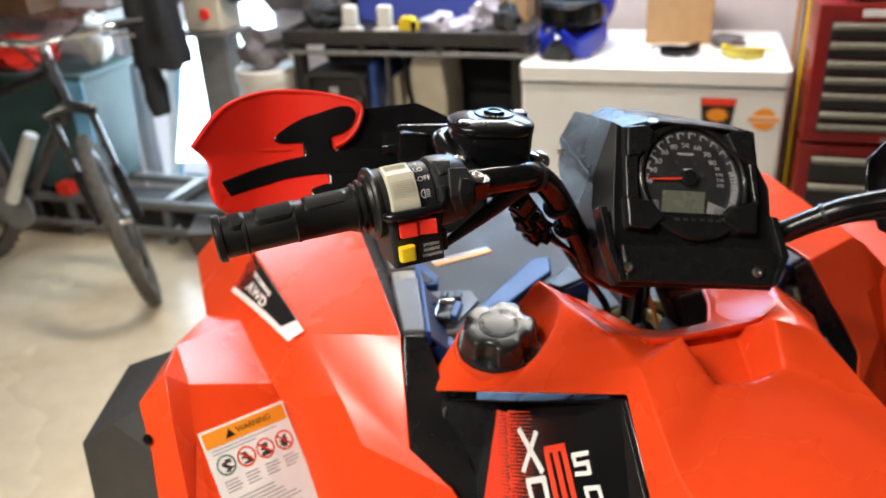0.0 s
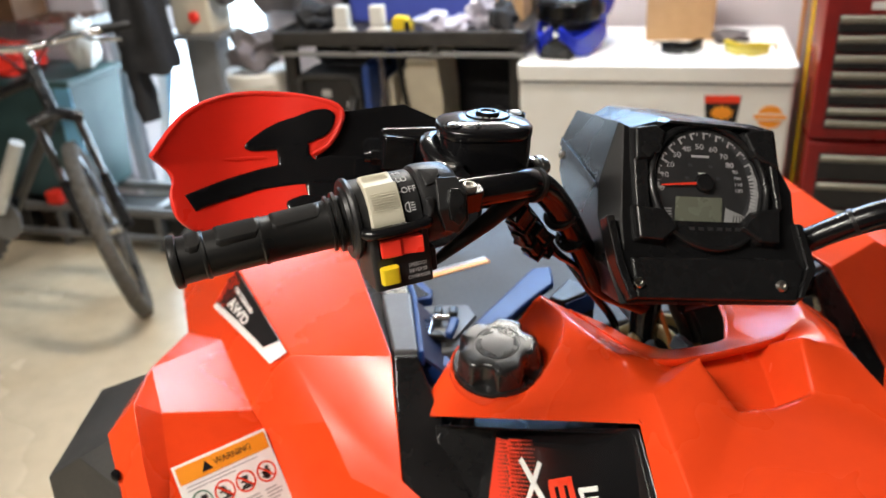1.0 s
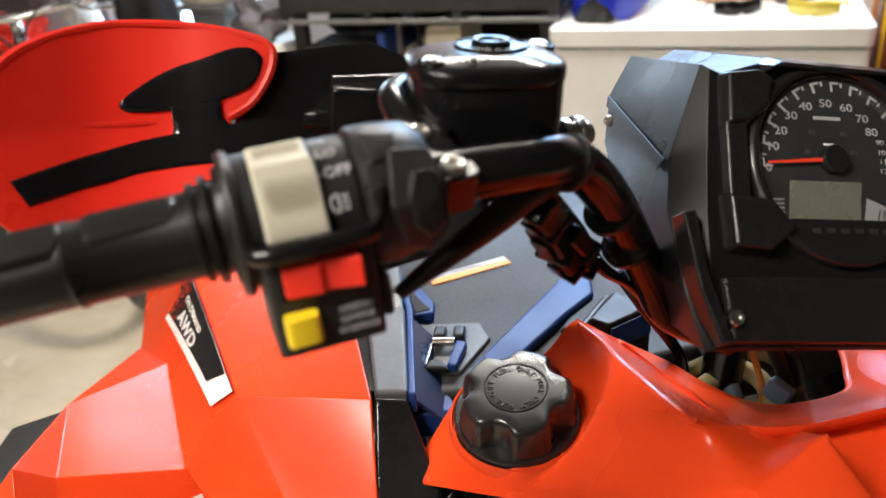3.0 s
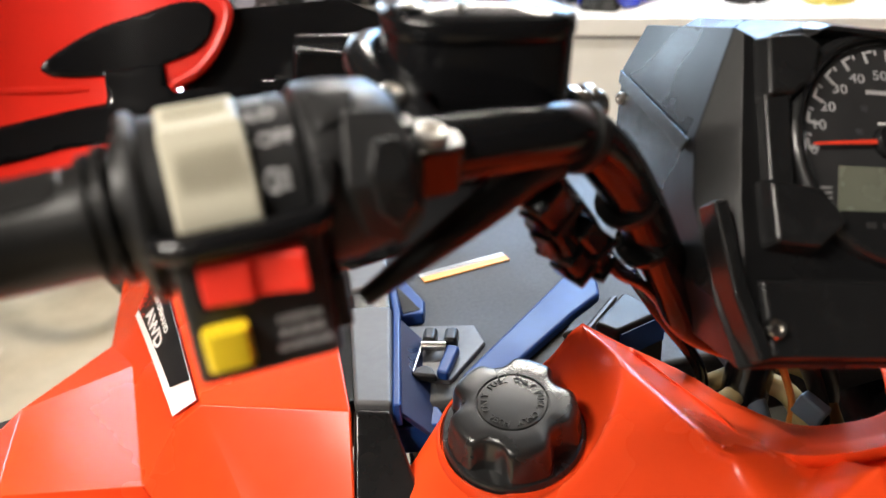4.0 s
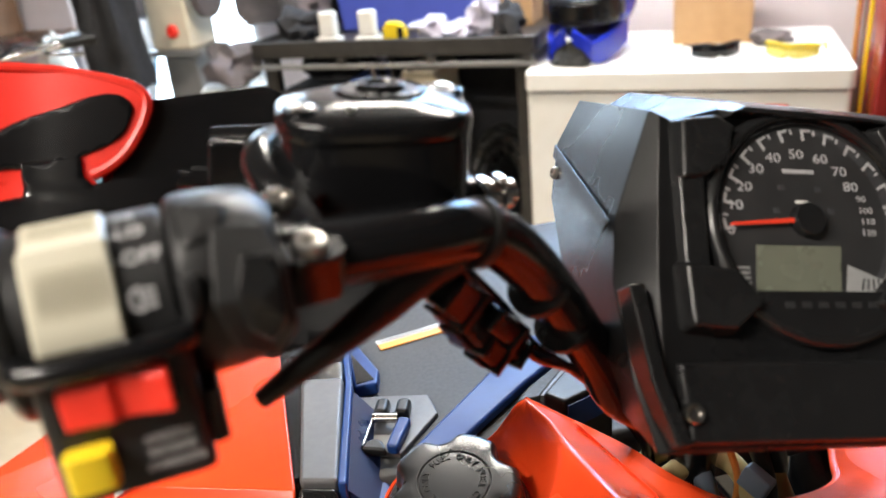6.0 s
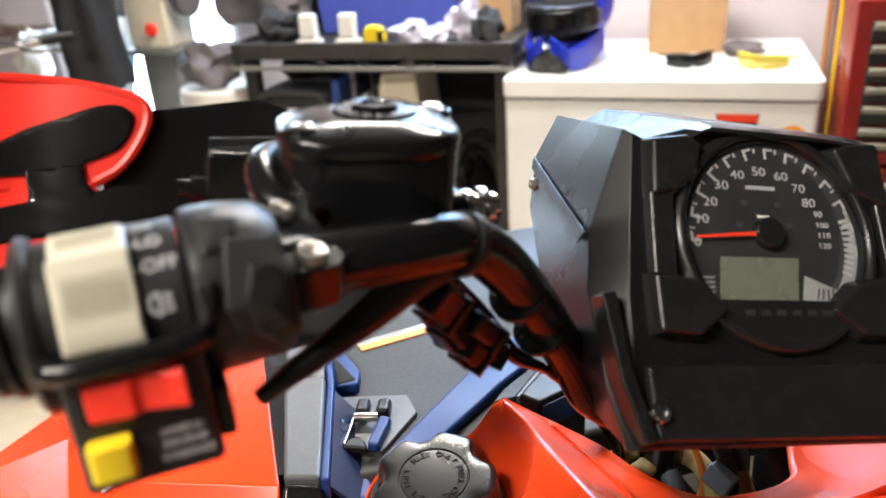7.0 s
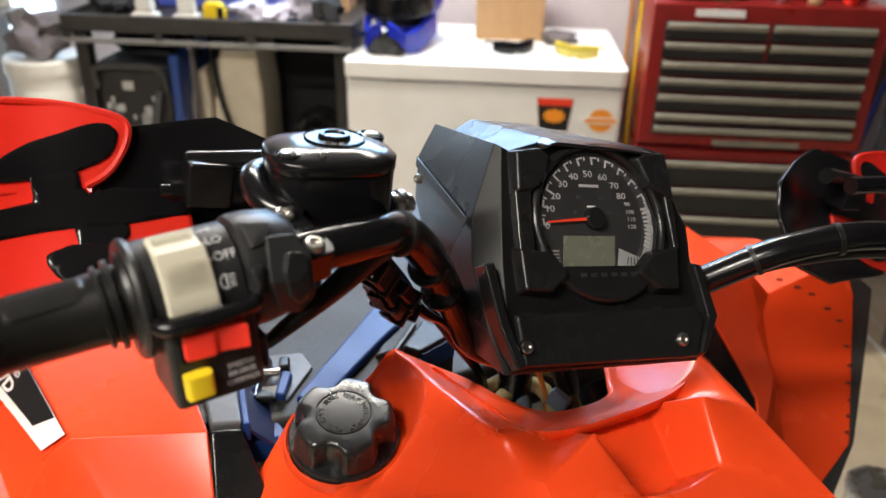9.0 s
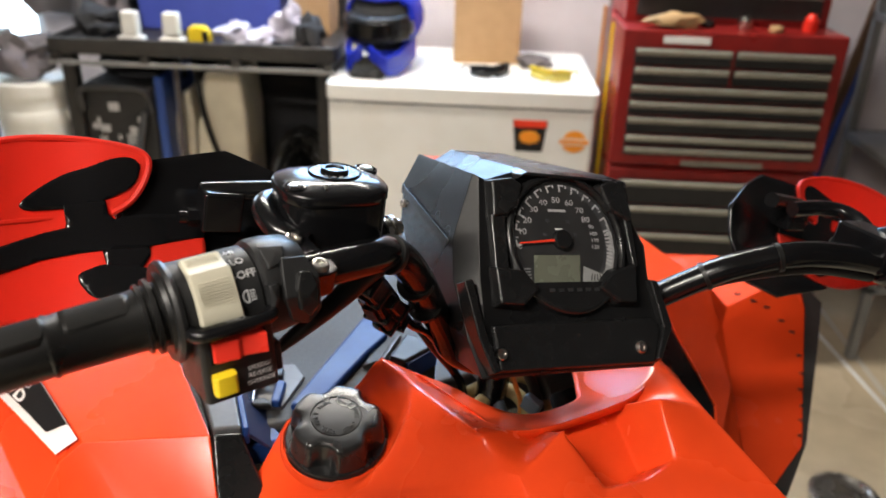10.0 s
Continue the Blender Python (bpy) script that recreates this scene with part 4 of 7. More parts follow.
REAR = [(-0.065, 0.10, -0.050), (0.070, 0.10, -0.050), (0.080, 0.13, -0.010), (0.078, 0.17, 0.030), (0.078, 0.18, 0.048), (0.076, 0.20, 0.072), (0.068, 0.196, 0.092), (0.048, 0.206, 0.101),
        (0.028, 0.216, 0.107), (-0.030, 0.216, 0.107), (-0.048, 0.216, 0.094), (-0.0600, 0.224, 0.0985), (-0.0720, 0.2215, 0.0690), (-0.0790, 0.1990, 0.0380), (-0.0960, 0.0960, -0.0020)]
bm = bmesh.new()
ring_a = [bm.verts.new(FACE_M @ Vector(p)) for p in RIM]
ring_b = [bm.verts.new(p) for p in REAR]
n = len(RIM)
for i in range(n):
    bm.faces.new((ring_a[i], ring_a[(i + 1) % n], ring_b[(i + 1) % n], ring_b[i]))
bm.faces.new(ring_b)
# the flat middle of the face, and the sloping strips between it and the outline
inner = {k: bm.verts.new(FACE_M @ Vector(p)) for k, p in ((0, (-0.088, -0.109, 0.0)), (1, (0.074, -0.110, 0.0)), (2, (0.090, -0.079, 0.0)), (3, (0.084, -0.030, 0.0)), (4, (0.085, -0.003, 0.0)), (5, (0.077, 0.020, 0.0)), (6, (0.0765, 0.0575, 0.0)), (7, (0.056, 0.0615, 0.0)),
                                                   (8, (0.022, 0.0635, 0.0)), (9, (-0.040, 0.0640, 0.0)), (10, (-0.0760, 0.0535, 0.0)), (11, (-0.0830, 0.0560, 0.0005)), (12, (-0.0900, 0.0010, 0.0)), (13, (-0.0935, -0.033, 0.0)), (14, (-0.0945, -0.076, 0.0)))}
for i in range(n):
    bm.faces.new((ring_a[(i + 1) % n], ring_a[i], inner[i], inner[(i + 1) % n]))
bm.faces.new([inner[i] for i in range(n - 1, -1, -1)])
POD_PLASTIC = node_material("pod_plastic", (0.0065, 0.0065, 0.007), 0.30, second=(0.011, 0.011, 0.0115), grain=120, stain=11, mix=0.6, bump=0.06, bump_scale=1800, rough_var=0.10, spec=0.24)
pod = bar_part("instrument_pod", bm, POD_PLASTIC, None, "black moulded plastic instrument pod", bevel=0.0022, smooth=25, segments=3)


def face_block(name, pts, z0, z1, material, label="", top=None, **kw):
    """A raised block on the pod's face; top: its smaller upper outline."""
    bm = bmesh.new()
    a = [bm.verts.new((x, y, z0)) for x, y in pts]
    b = [bm.verts.new((x, y, z1)) for x, y in (top or pts)]
    k = len(pts)
    bm.faces.new(b)
    bm.faces.new(a[::-1])
    for i in range(k):
        bm.faces.new((a[i], a[(i + 1) % k], b[(i + 1) % k], b[i]))
    return face_part(name, bm, material, pod, label, **kw)


GC = (-0.0028, -0.0008)
HUB = (-0.0084, 0.0014)
def shrink(pts, k):
    cx, cy = sum(p[0] for p in pts) / len(pts), sum(p[1] for p in pts) / len(pts)
    return [(cx + (x - cx) * k, cy + (y - cy) * k) for x, y in pts]


def lobe_block(name, top, height, grow, **kw):
    """A clasp with sloping flanks: its upper outline, its height and how far its foot spreads."""
    cx, cy = sum(p[0] for p in top) / len(top), sum(p[1] for p in top) / len(top)
    foot = []
    for x, y in top:
        d = math.hypot(x - cx, y - cy)
        foot.append((x + (x - cx) / d * grow, y + (y - cy) / d * grow))
    return face_block(name, foot, -0.001, height, BLACK_PLASTIC, top=top, **kw)


# four clasps round the gauge, and the rails between them
for top in ([(-0.0763, 0.0500), (-0.0560, 0.0530), (-0.0476, 0.0478), (-0.0540, 0.0300), (-0.0640, 0.0225), (-0.0790, 0.0195)], [(-0.0830, -0.0235), (-0.0560, -0.0270), (-0.0440, -0.0425), (-0.0600, -0.0548), (-0.0825, -0.0532)],
            [(0.0376, 0.0505), (0.0475, 0.0540), (0.0672, 0.0560), (0.0690, 0.0180), (0.0520, 0.0250), (0.0455, 0.0305)], [(0.0385, -0.0280), (0.0650, -0.0216), (0.0600, -0.0556), (0.0400, -0.0545), (0.0215, -0.0420)]):
    lobe_block("corner_block", top, 0.0105, 0.0045, bevel=0.0022, segments=3, smooth=25)
lobe_block("side_rail", [(-0.0800, 0.0225), (-0.0820, -0.0255), (-0.0690, -0.0265), (-0.0660, 0.0225)], 0.0075, 0.0030, bevel=0.0018, segments=3, smooth=25)
lobe_block("side_rail", [(0.0620, 0.0220), (0.0640, -0.0240), (0.0700, -0.0230), (0.0700, 0.0200)], 0.0075, 0.0030, bevel=0.0018, segments=3, smooth=25)
# hood over the gauge: a sloping visor with a bright front edge
hood = [(-0.0520, 0.0540), (-0.0440, 0.0565), (0.0340, 0.0552), (0.0450, 0.0540), (0.0660, 0.0585), (0.0570, 0.0640), (0.0220, 0.0662), (-0.0400, 0.0680), (-0.0500, 0.0635)]
face_block("hood", hood, -0.004, 0.0095, BLACK_PLASTIC, top=[(-0.0480, 0.0540), (-0.0435, 0.0562), (0.0340, 0.0550), (0.0445, 0.0538), (0.0600, 0.0545), (0.0540, 0.0555), (0.0220, 0.0575), (-0.0395, 0.0590), (-0.0465, 0.0562)], bevel=0.0012, smooth=25, segments=3)
# lower cover with its two screws and the ribs at its ends
face_block("lower_cover", [(-0.091, -0.108), (0.0745, -0.110), (0.089, -0.080), (0.080, -0.0675), (-0.091, -0.0685)], 0.0, 0.005, BLACK_PLASTIC, top=[(-0.087, -0.1065), (0.073, -0.1085), (0.086, -0.080), (0.0785, -0.070), (-0.089, -0.0705)], bevel=0.002)
rib = [(-0.1100, -0.0320), (-0.0985, -0.0290), (-0.0930, -0.075), (-0.0830, -0.1085), (-0.0990, -0.1100), (-0.1065, -0.078)]
face_block("end_rib", rib, -0.012, 0.0075, BLACK_PLASTIC, top=[(-0.1130, -0.0335), (-0.1050, -0.0325), (-0.0985, -0.0760), (-0.0885, -0.1070), (-0.0955, -0.1085), (-0.1060, -0.0785)], bevel=0.0018, segments=3, smooth=25)
rib2 = [(0.0805, -0.031), (0.0905, -0.032), (0.100, -0.079), (0.0795, -0.1115), (0.0730, -0.1100), (0.0880, -0.079)]
face_block("end_rib", rib2, -0.006, 0.008, BLACK_PLASTIC, top=shrink(rib2, 0.88), bevel=0.002)


def screw(place, axis_to, r, parent, frame_m=None):
    m = along(place, axis_to)
    if frame_m is not None:
        m = frame_m @ m
    bm = bmesh.new()
    lathe(bm, [(r, 0), (r, 0.0016), (r * 0.8, 0.0032), (r * 0.45, 0.0034), (r * 0.42, 0.0016), (0.0003, 0.0016)], m, 18)
    return bar_part("screw", bm, STEEL, parent, "steel socket screw")


screw((-0.0862, -0.0933, 0.005), (-0.0862, -0.0933, 0.1), 0.0055, pod, FACE_M)
screw((0.0588, -0.0953, 0.005), (0.0588, -0.0953, 0.1), 0.0055, pod, FACE_M)
screw((-0.0765, 0.2030, 0.0535), (-0.20, 0.19, 0.062), 0.0042, pod)
# raised strip along the fold of the pod's outer side, below its smooth wing panel
bm = plate([(-0.0916, 0.0800, 0.0650), (-0.0727, 0.2200, 0.0685), (-0.0752, 0.2140, 0.0610), (-0.0932, 0.0830, 0.0570)][::-1], 0.0015)
bar_part("side_ridge", bm, BLACK_PLASTIC, pod, bevel=0.0012)

# speedometer
bm = bmesh.new()
lathe(bm, [(0.0562, 0.0005), (0.0572, 0.0055), (0.0590, 0.0068), (0.0612, 0.0064), (0.0640, 0.0030), (0.0645, -0.001)], pose(GC[0], GC[1], 0), 72, True)
face_part("gauge_bezel", bm, BLACK_PLASTIC, pod, "black speedometer surround", smooth=50)
bm = bmesh.new()
lathe(bm, [(0.0566, 0.0004), (0.0566, 0.0012)], pose(GC[0], GC[1], 0), 72)
DIAL = node_material("dial_print", (0.022, 0.022, 0.023), 0.4, second=(0.034, 0.034, 0.035), grain=60, stain=30, mix=0.5)
face_part("dial", bm, DIAL, pod, "black speedometer dial")
LCD = node_material("lcd_grey_green", (0.135, 0.142, 0.108), 0.3, second=(0.110, 0.118, 0.090), grain=80, stain=30, mix=0.4)
DIAL_INK = node_material("dial_ink", (0.40, 0.40, 0.41), 0.5, mix=0.2)
TRACK = node_material("dial_track_grey", (0.30, 0.30, 0.30), 0.45, second=(0.22, 0.22, 0.22), grain=300, stain=40, mix=0.5)


def dial_shape(name, pts, z0, z1, material, label=""):
    bm = bmesh.new()
    prism(bm, pts, z0, z1)
    return face_part(name, bm, material, pod, label)


dial_shape("display", [(-0.0421, -0.0354), (0.0060, -0.0355), (0.0098, -0.0119), (-0.0384, -0.0120)], 0.0013, 0.0019, LCD, "blank grey-green liquid crystal display")
mask = [(-0.0440, -0.0362), (0.0385, -0.0362)] + [(GC[0] + 0.0585 * math.cos(radians(a)), GC[1] + 0.0585 * math.sin(radians(a))) for a in range(-42, -140, -8)]
dial_shape("dial_mask", mask, 0.0013, 0.0062, BLACK_PLASTIC, "black mask below the display")
NUMERALS = (("0", -0.0515, -0.0044), ("10", -0.0474, 0.0087), ("20", -0.0408, 0.0186), ("30", -0.0327, 0.0285), ("40", -0.0217, 0.0349), ("50", -0.0078, 0.0374), ("60", 0.0064, 0.0354), ("70", 0.0168, 0.0288), ("80", 0.0222, 0.0205),
            ("90", 0.0272, 0.0140), ("100", 0.0288, 0.0078), ("110", 0.0292, 0.0018), ("120", 0.0286, -0.0042))
for text, x, y in NUMERALS:
    size = 0.0072 if len(text) < 3 and text != "90" else 0.0046
    face_part("numeral", letters(text, size, pose(x, y, 0.0014) @ Matrix.Diagonal((1.28, 1, 1, 1)), 0.0001, 1.0), DIAL_INK, pod)
MARK = pose(GC[0], GC[1], 0)
# pale printed track, growing wider from the top of the dial to its end
bm = bmesh.new()
for i in range(38):
    a0, a1 = radians(92 - 3.5 * i), radians(92 - 3.5 * (i + 1))
    w0, w1 = 0.0515 - 0.0105 * min(1, i / 30), 0.0515 - 0.0105 * min(1, (i + 1) / 30)
    bm.faces.new([bm.verts.new(MARK @ Vector((r * math.cos(q), r * math.sin(q), 0.00135))) for r, q in ((0.0525, a0), (w0, a0), (w1, a1), (0.0525, a1))])
face_part("dial_track", bm, GREY_TRIM, pod, "grey printed track of the dial")
bm = bmesh.new()
for i in range(20):
    a0, a1 = radians(28 - 3.4 * i), radians(28 - 3.4 * (i + 1))
    w0, w1 = 0.0515 - 0.0065 * min(1, i / 14), 0.0515 - 0.0065 * min(1, (i + 1) / 14)
    bm.faces.new([bm.verts.new(MARK @ Vector((r * math.cos(q), r * math.sin(q), 0.0016))) for r, q in ((0.0525, a0), (w0, a0), (w1, a1), (0.0525, a1))])
face_part("dial_track", bm, TRACK, pod, "pale printed end of the dial's track")
bm = bmesh.new()
lathe(bm, [(0.0548, 0.0030), (0.0554, 0.0042), (0.0562, 0.0034), (0.0556, 0.0026)], MARK, 72, True)
face_part("glass_rim", bm, BLACK_GLOSS, pod, "thin glossy rim of the gauge glass")
for i in range(25):
    m = MARK @ pose(0, 0, 0, 0, 0, 183 - i * 7.8)
    bm = bmesh.new()
    if i % 2 == 0:
        box(bm, (0.0462, -0.0007, 0.0014), (0.0525, 0.0007, 0.0019), m)
        box(bm, (0.0512, -0.0050, 0.0014), (0.0525, -0.0007, 0.0019), m)
    else:
        box(bm, (0.0498, -0.0005, 0.0014), (0.0525, 0.0005, 0.0019), m)
    face_part("tick_mark", bm, DIAL_INK, pod)
for i in range(10):
    face_part("tick_mark", boxed((0.0440, -0.0009, 0.0017), (0.0500, 0.0009, 0.0021), MARK @ pose(0, 0, 0, 0, 0, 14 - 4.2 * i)), DIAL_INK, pod)
# hatched corners beside the display
for k in range(5):
    dial_shape("hatch_mark", [(-0.0560 + 0.0022 * k, -0.0230 - 0.0026 * k), (-0.0560 + 0.0022 * k, -0.0240 - 0.0026 * k), (-0.0445, -0.0240 - 0.0026 * k), (-0.0440, -0.0230 - 0.0026 * k)], 0.0013, 0.0017, TRACK)
dial_shape("hatch_field", [(0.0090, -0.0352), (0.0300, -0.0352), (0.0345, -0.0300), (0.0125, -0.0215)], 0.0013, 0.0015, TRACK, "pale grey corner field")
for k in range(4):
    dial_shape("hatch_mark", [(0.0180 + 0.0035 * k, -0.0345), (0.0190 + 0.0035 * k, -0.0345), (0.0210 + 0.0028 * k, -0.0285), (0.0202 + 0.0028 * k, -0.0285)], 0.0015, 0.0018, DIAL)
face_part("dial_bar", boxed((-0.0175, 0.0269, 0.0013), (0.0010, 0.0290, 0.0017)), DIAL_INK, pod, "plain white bar")
face_part("dial_bar", boxed((-0.0125, 0.0108, 0.0013), (-0.0050, 0.0120, 0.0017)), WHITE_INK, pod)
for x, y in ((-0.0195, 0.0190), (0.0020, 0.0185), (-0.0240, 0.0065), (0.0080, 0.0070)):
    face_part("dial_lamp", boxed((x - 0.0018, y - 0.0014, 0.0013), (x + 0.0018, y + 0.0014, 0.0016)), GREY_TRIM, pod, "unlit dark warning lamp")
bm = bmesh.new()
for k in range(6):
    box(bm, (-0.031 + 0.0095 * k, -0.0445, 0.0062), (-0.0255 + 0.0095 * k, -0.0415, 0.0065))
face_part("mask_print", bm, DIAL, pod, "faint dark print")
NEEDLE = node_material("needle_red", (0.75, 0.05, 0.02), 0.4, mix=0.2)
bm = bmesh.new()
prism(bm, [(-0.0010, -0.0013), (-0.0010, 0.0013), (-0.0450, 0.0006), (-0.0450, -0.0006)], 0.0038, 0.0046, pose(HUB[0], HUB[1], 0, 0, 0, 4.5))
face_part("needle", bm, NEEDLE, pod, "red needle at zero")
bm = bmesh.new()
lathe(bm, [(0.0088, 0.0012), (0.0088, 0.0055), (0.0080, 0.0066), (0.001, 0.0066)], pose(HUB[0], HUB[1], 0), 28)
face_part("needle_hub", bm, BLACK_PLASTIC, pod)

# handguards: a black base and a red cover, curved round the grip
GUARD_X = [0.18, 0.26, 0.34, 0.40, 0.45, 0.483, 0.52]
GUARD_Y = [0.115, 0.140, 0.136, 0.143, 0.118, 0.092, 0.060]


def guard_y(x, z):
    """How far ahead the guard's sheet lies."""
    crease = 0.055 + 0.10 * max(0.0, abs(x) - 0.42)
    slope = 0.45 if z > crease else 0.85
    bend = sum(float(np.interp(abs(x) + d, GUARD_X, GUARD_Y)) for d in (-0.028, -0.021, -0.014, -0.007, 0.0, 0.007, 0.014, 0.021, 0.028)) / 9
    return bend - 0.006 + slope * (z - crease)


def guard_sheet(outline, lift, side, cut=0.006):
    """The outline in x and z, cut into small squares and bent on to the guard's sheet."""
    bm = bmesh.new()
    bm.faces.new([bm.verts.new((x, 0, z)) for x, z in outline])
    for axis, lo, hi in ((0, min(p[0] for p in outline), max(p[0] for p in outline)), (2, min(p[1] for p in outline), max(p[1] for p in outline))):
        c = lo + cut
        while c < hi:
            no, co = [0, 0, 0], [0, 0, 0]
            no[axis], co[axis] = 1, c
            bmesh.ops.bisect_plane(bm, geom=bm.verts[:] + bm.edges[:] + bm.faces[:], plane_co=co, plane_no=no)
            c += cut
    for v in bm.verts:
        v.co = (side * v.co.x, guard_y(v.co.x, v.co.z) - lift, v.co.z)
    return bm


def round_outline(pts, steps=5):
    """A closed line smoothed through the points."""
    p = [Vector((x, 0, z)) for x, z in pts]
    k, out = len(p), []
    for i in range(k):
        a, b, c, d = p[i - 1], p[i], p[(i + 1) % k], p[(i + 2) % k]
        for j in range(steps):
            t = j / steps
            q = 0.5 * (2 * b + (c - a) * t + (2 * a - 5 * b + 4 * c - d) * t * t + (3 * b - a - 3 * c + d) * t ** 3)
            out.append((q.x, q.z))
    return out


COVER = [(-0.4825, 0.0690), (-0.470, 0.0850), (-0.457, 0.0975), (-0.437, 0.1055), (-0.410, 0.1095), (-0.372, 0.1105), (-0.337, 0.1078), (-0.3245, 0.1025), (-0.3228, 0.0930), (-0.3285, 0.0790), (-0.337, 0.0690), (-0.3480, 0.0610),
         (-0.3300, 0.0530), (-0.2950, 0.0500), (-0.283, 0.045), (-0.290, 0.024), (-0.330, 0.004), (-0.390, -0.004), (-0.440, 0.008), (-0.461, 0.021), (-0.468, 0.038), (-0.467, 0.047), (-0.4700, 0.054), (-0.4775, 0.062)]
OVAL = [(-0.3302, 0.0942), (-0.3325, 0.0997), (-0.3385, 0.1020), (-0.3495, 0.1002), (-0.3659, 0.0934), (-0.3818, 0.0872), (-0.3974, 0.0781), (-0.4085, 0.0690), (-0.4040, 0.0645), (-0.3900, 0.0645), (-0.3650, 0.0680), (-0.3528, 0.0730), (-0.3360, 0.0821)]
SLOT = [(-0.4560, 0.0385), (-0.4470, 0.0262), (-0.4130, 0.0315), (-0.3973, 0.0353), (-0.3580, 0.0415), (-0.3251, 0.0445), (-0.2938, 0.0491), (-0.2830, 0.0500), (-0.2800, 0.0660), (-0.3340, 0.0640), (-0.3479, 0.0605), (-0.3518, 0.0638), (-0.3535, 0.0725), (-0.3812, 0.0680), (-0.3793, 0.0566), (-0.3797, 0.0536), (-0.3974, 0.0500), (-0.4130, 0.0465)]
LOW_SLOT = [(-0.3560, 0.0420), (-0.3240, 0.0447), (-0.3236, 0.0392), (-0.3350, 0.0260), (-0.3520, 0.0260), (-0.3539, 0.0352)]
LOW_OVAL = [(-0.3720, 0.0255), (-0.3710, 0.0283), (-0.3646, 0.0311), (-0.3539, 0.0340), (-0.3300, 0.0330), (-0.3120, 0.0240), (-0.3300, 0.0120), (-0.3600, 0.0150), (-0.3695, 0.0211)]
SHIELD = [(-0.345, 0.092), (-0.322, 0.0985), (-0.2655, 0.1080), (-0.2295, 0.0975), (-0.195, 0.080), (-0.190, 0.045), (-0.200, 0.010), (-0.260, -0.010), (-0.345, -0.004)]
for side in (1, -1):
    guard = bar_part("handguard", guard_sheet(SHIELD, 0.0, side), BLACK_GLOSS, None, "black plastic handguard", thick=0.004, smooth=35)
    bar_part("guard_cover", guard_sheet(round_outline(COVER, 4), 0.004, side, 0.004), RED_GUARD, guard, "red plastic handguard cover", thick=0.0035, smooth=30, bevel=0.0)
    for outline, lift in ((round_outline(OVAL, 4), 0.0092), (SLOT, 0.0100), (LOW_SLOT, 0.0103), (round_outline(LOW_OVAL, 4), 0.0106)):
        bar_part("guard_pad", guard_sheet(outline, lift, side, 0.004), BLACK_GLOSS, guard, "black inset pad", thick=0.001, smooth=30)
    # rolled edge along the top of the cover
    edge = [(side * x, guard_y(x, z) - 0.006, z) for x, z in [(-0.4820, 0.068), (-0.4695, 0.0845), (-0.4565, 0.097), (-0.4365, 0.105), (-0.410, 0.109), (-0.372, 0.110), (-0.338, 0.1072), (-0.3255, 0.102), (-0.3242, 0.093), (-0.330, 0.0795), (-0.338, 0.070), (-0.3485, 0.0635)]]
    bar_part("cover_edge", tubed(edge, 0.0028, bend=5, steps=8), RED_GUARD, guard, "rolled red edge")
    edge = [(side * x, guard_y(x, z) - 0.005, z) for x, z in [(-0.4820, 0.069), (-0.464, 0.062), (-0.432, 0.0575), (-0.385, 0.058)]]
    bar_part("cover_crease", tubed(edge, 0.0022, bend=5, steps=8), RED_GUARD, guard)
    # mounting bracket with its bolt
    br = bar_part("guard_bracket", boxed((side * -0.292 if side > 0 else 0.262, 0.095, 0.062), (side * -0.262 if side > 0 else 0.292, 0.122, 0.093)), BLACK_GLOSS, guard, "black bracket", bevel=0.003)
    bm = bmesh.new()
    rod(bm, (side * -0.300, 0.108, 0.070), (side * -0.278, 0.108, 0.070), 0.007, steps=6)
    rod(bm, (side * -0.306, 0.108, 0.070), (side * -0.300, 0.108, 0.070), 0.0045, steps=12)
    bar_part("guard_bolt", bm, BLACK_GLOSS, guard)
    bar_part("guard_rod", tubed([(side * -0.248, -0.002, 0.094), (side * -0.262, 0.010, 0.0985), (side * -0.2675, 0.028, 0.1035), (side * -0.263, 0.045, 0.1055), (side * -0.246, 0.056, 0.104), (side * -0.21, 0.060, 0.10)], 0.0082, bend=6, steps=16), BLACK_GLOSS, guard, "bent black steel guard mount")
    bar_part("guard_rod", tubed([(side * -0.290, 0.112, 0.088), (side * -0.255, 0.105, 0.093), (side * -0.22, 0.095, 0.098)], 0.008, bend=4, steps=14), BLACK_GLOSS, guard)

    if side < 0:
        # the guard on the throttle side sits further out
        out = BAR_M @ Matrix.Translation((0.078, 0, 0.013)) @ BAR_M.inverted()
        for ob in (guard, *guard.children):
            ob.data.transform(out)

# brake fluid reservoir on the left clamp
RES_M = axes((-0.221, 0.032, 0.102), (1, -0.02, 0.10), (0.02, 1, 0.015))


def res_part(name, bm, material, parent, label="", **kw):
    bm.transform(RES_M)
    return bar_part(name, bm, material, parent, label, **kw)


def lozenge(w, d, r, k=1.0):
    pts = []
    for cx, cy, a0 in ((w - r, d - r, 0), (-w + r, d - r, 90), (-w + r, -d + r, 180), (w - r, -d + r, 270)):
        for i in range(7):
            a = radians(a0 + 15 * i)
            pts.append(((cx + r * math.cos(a)) * k, (cy + r * math.sin(a)) * k))
    return pts


def stacked(levels):
    """Lozenge outlines stacked at heights into one closed body."""
    bm = bmesh.new()
    rows = [[bm.verts.new((x, y, h)) for x, y in pts] for pts, h in levels]
    for p, q in zip(rows, rows[1:]):
        for i in range(len(p)):
            bm.faces.new((p[i], p[(i + 1) % len(p)], q[(i + 1) % len(p)], q[i]))
    bm.faces.new(rows[0][::-1])
    bm.faces.new(rows[-1])
    return bm


RC0 = (-0.0025, -0.0040)


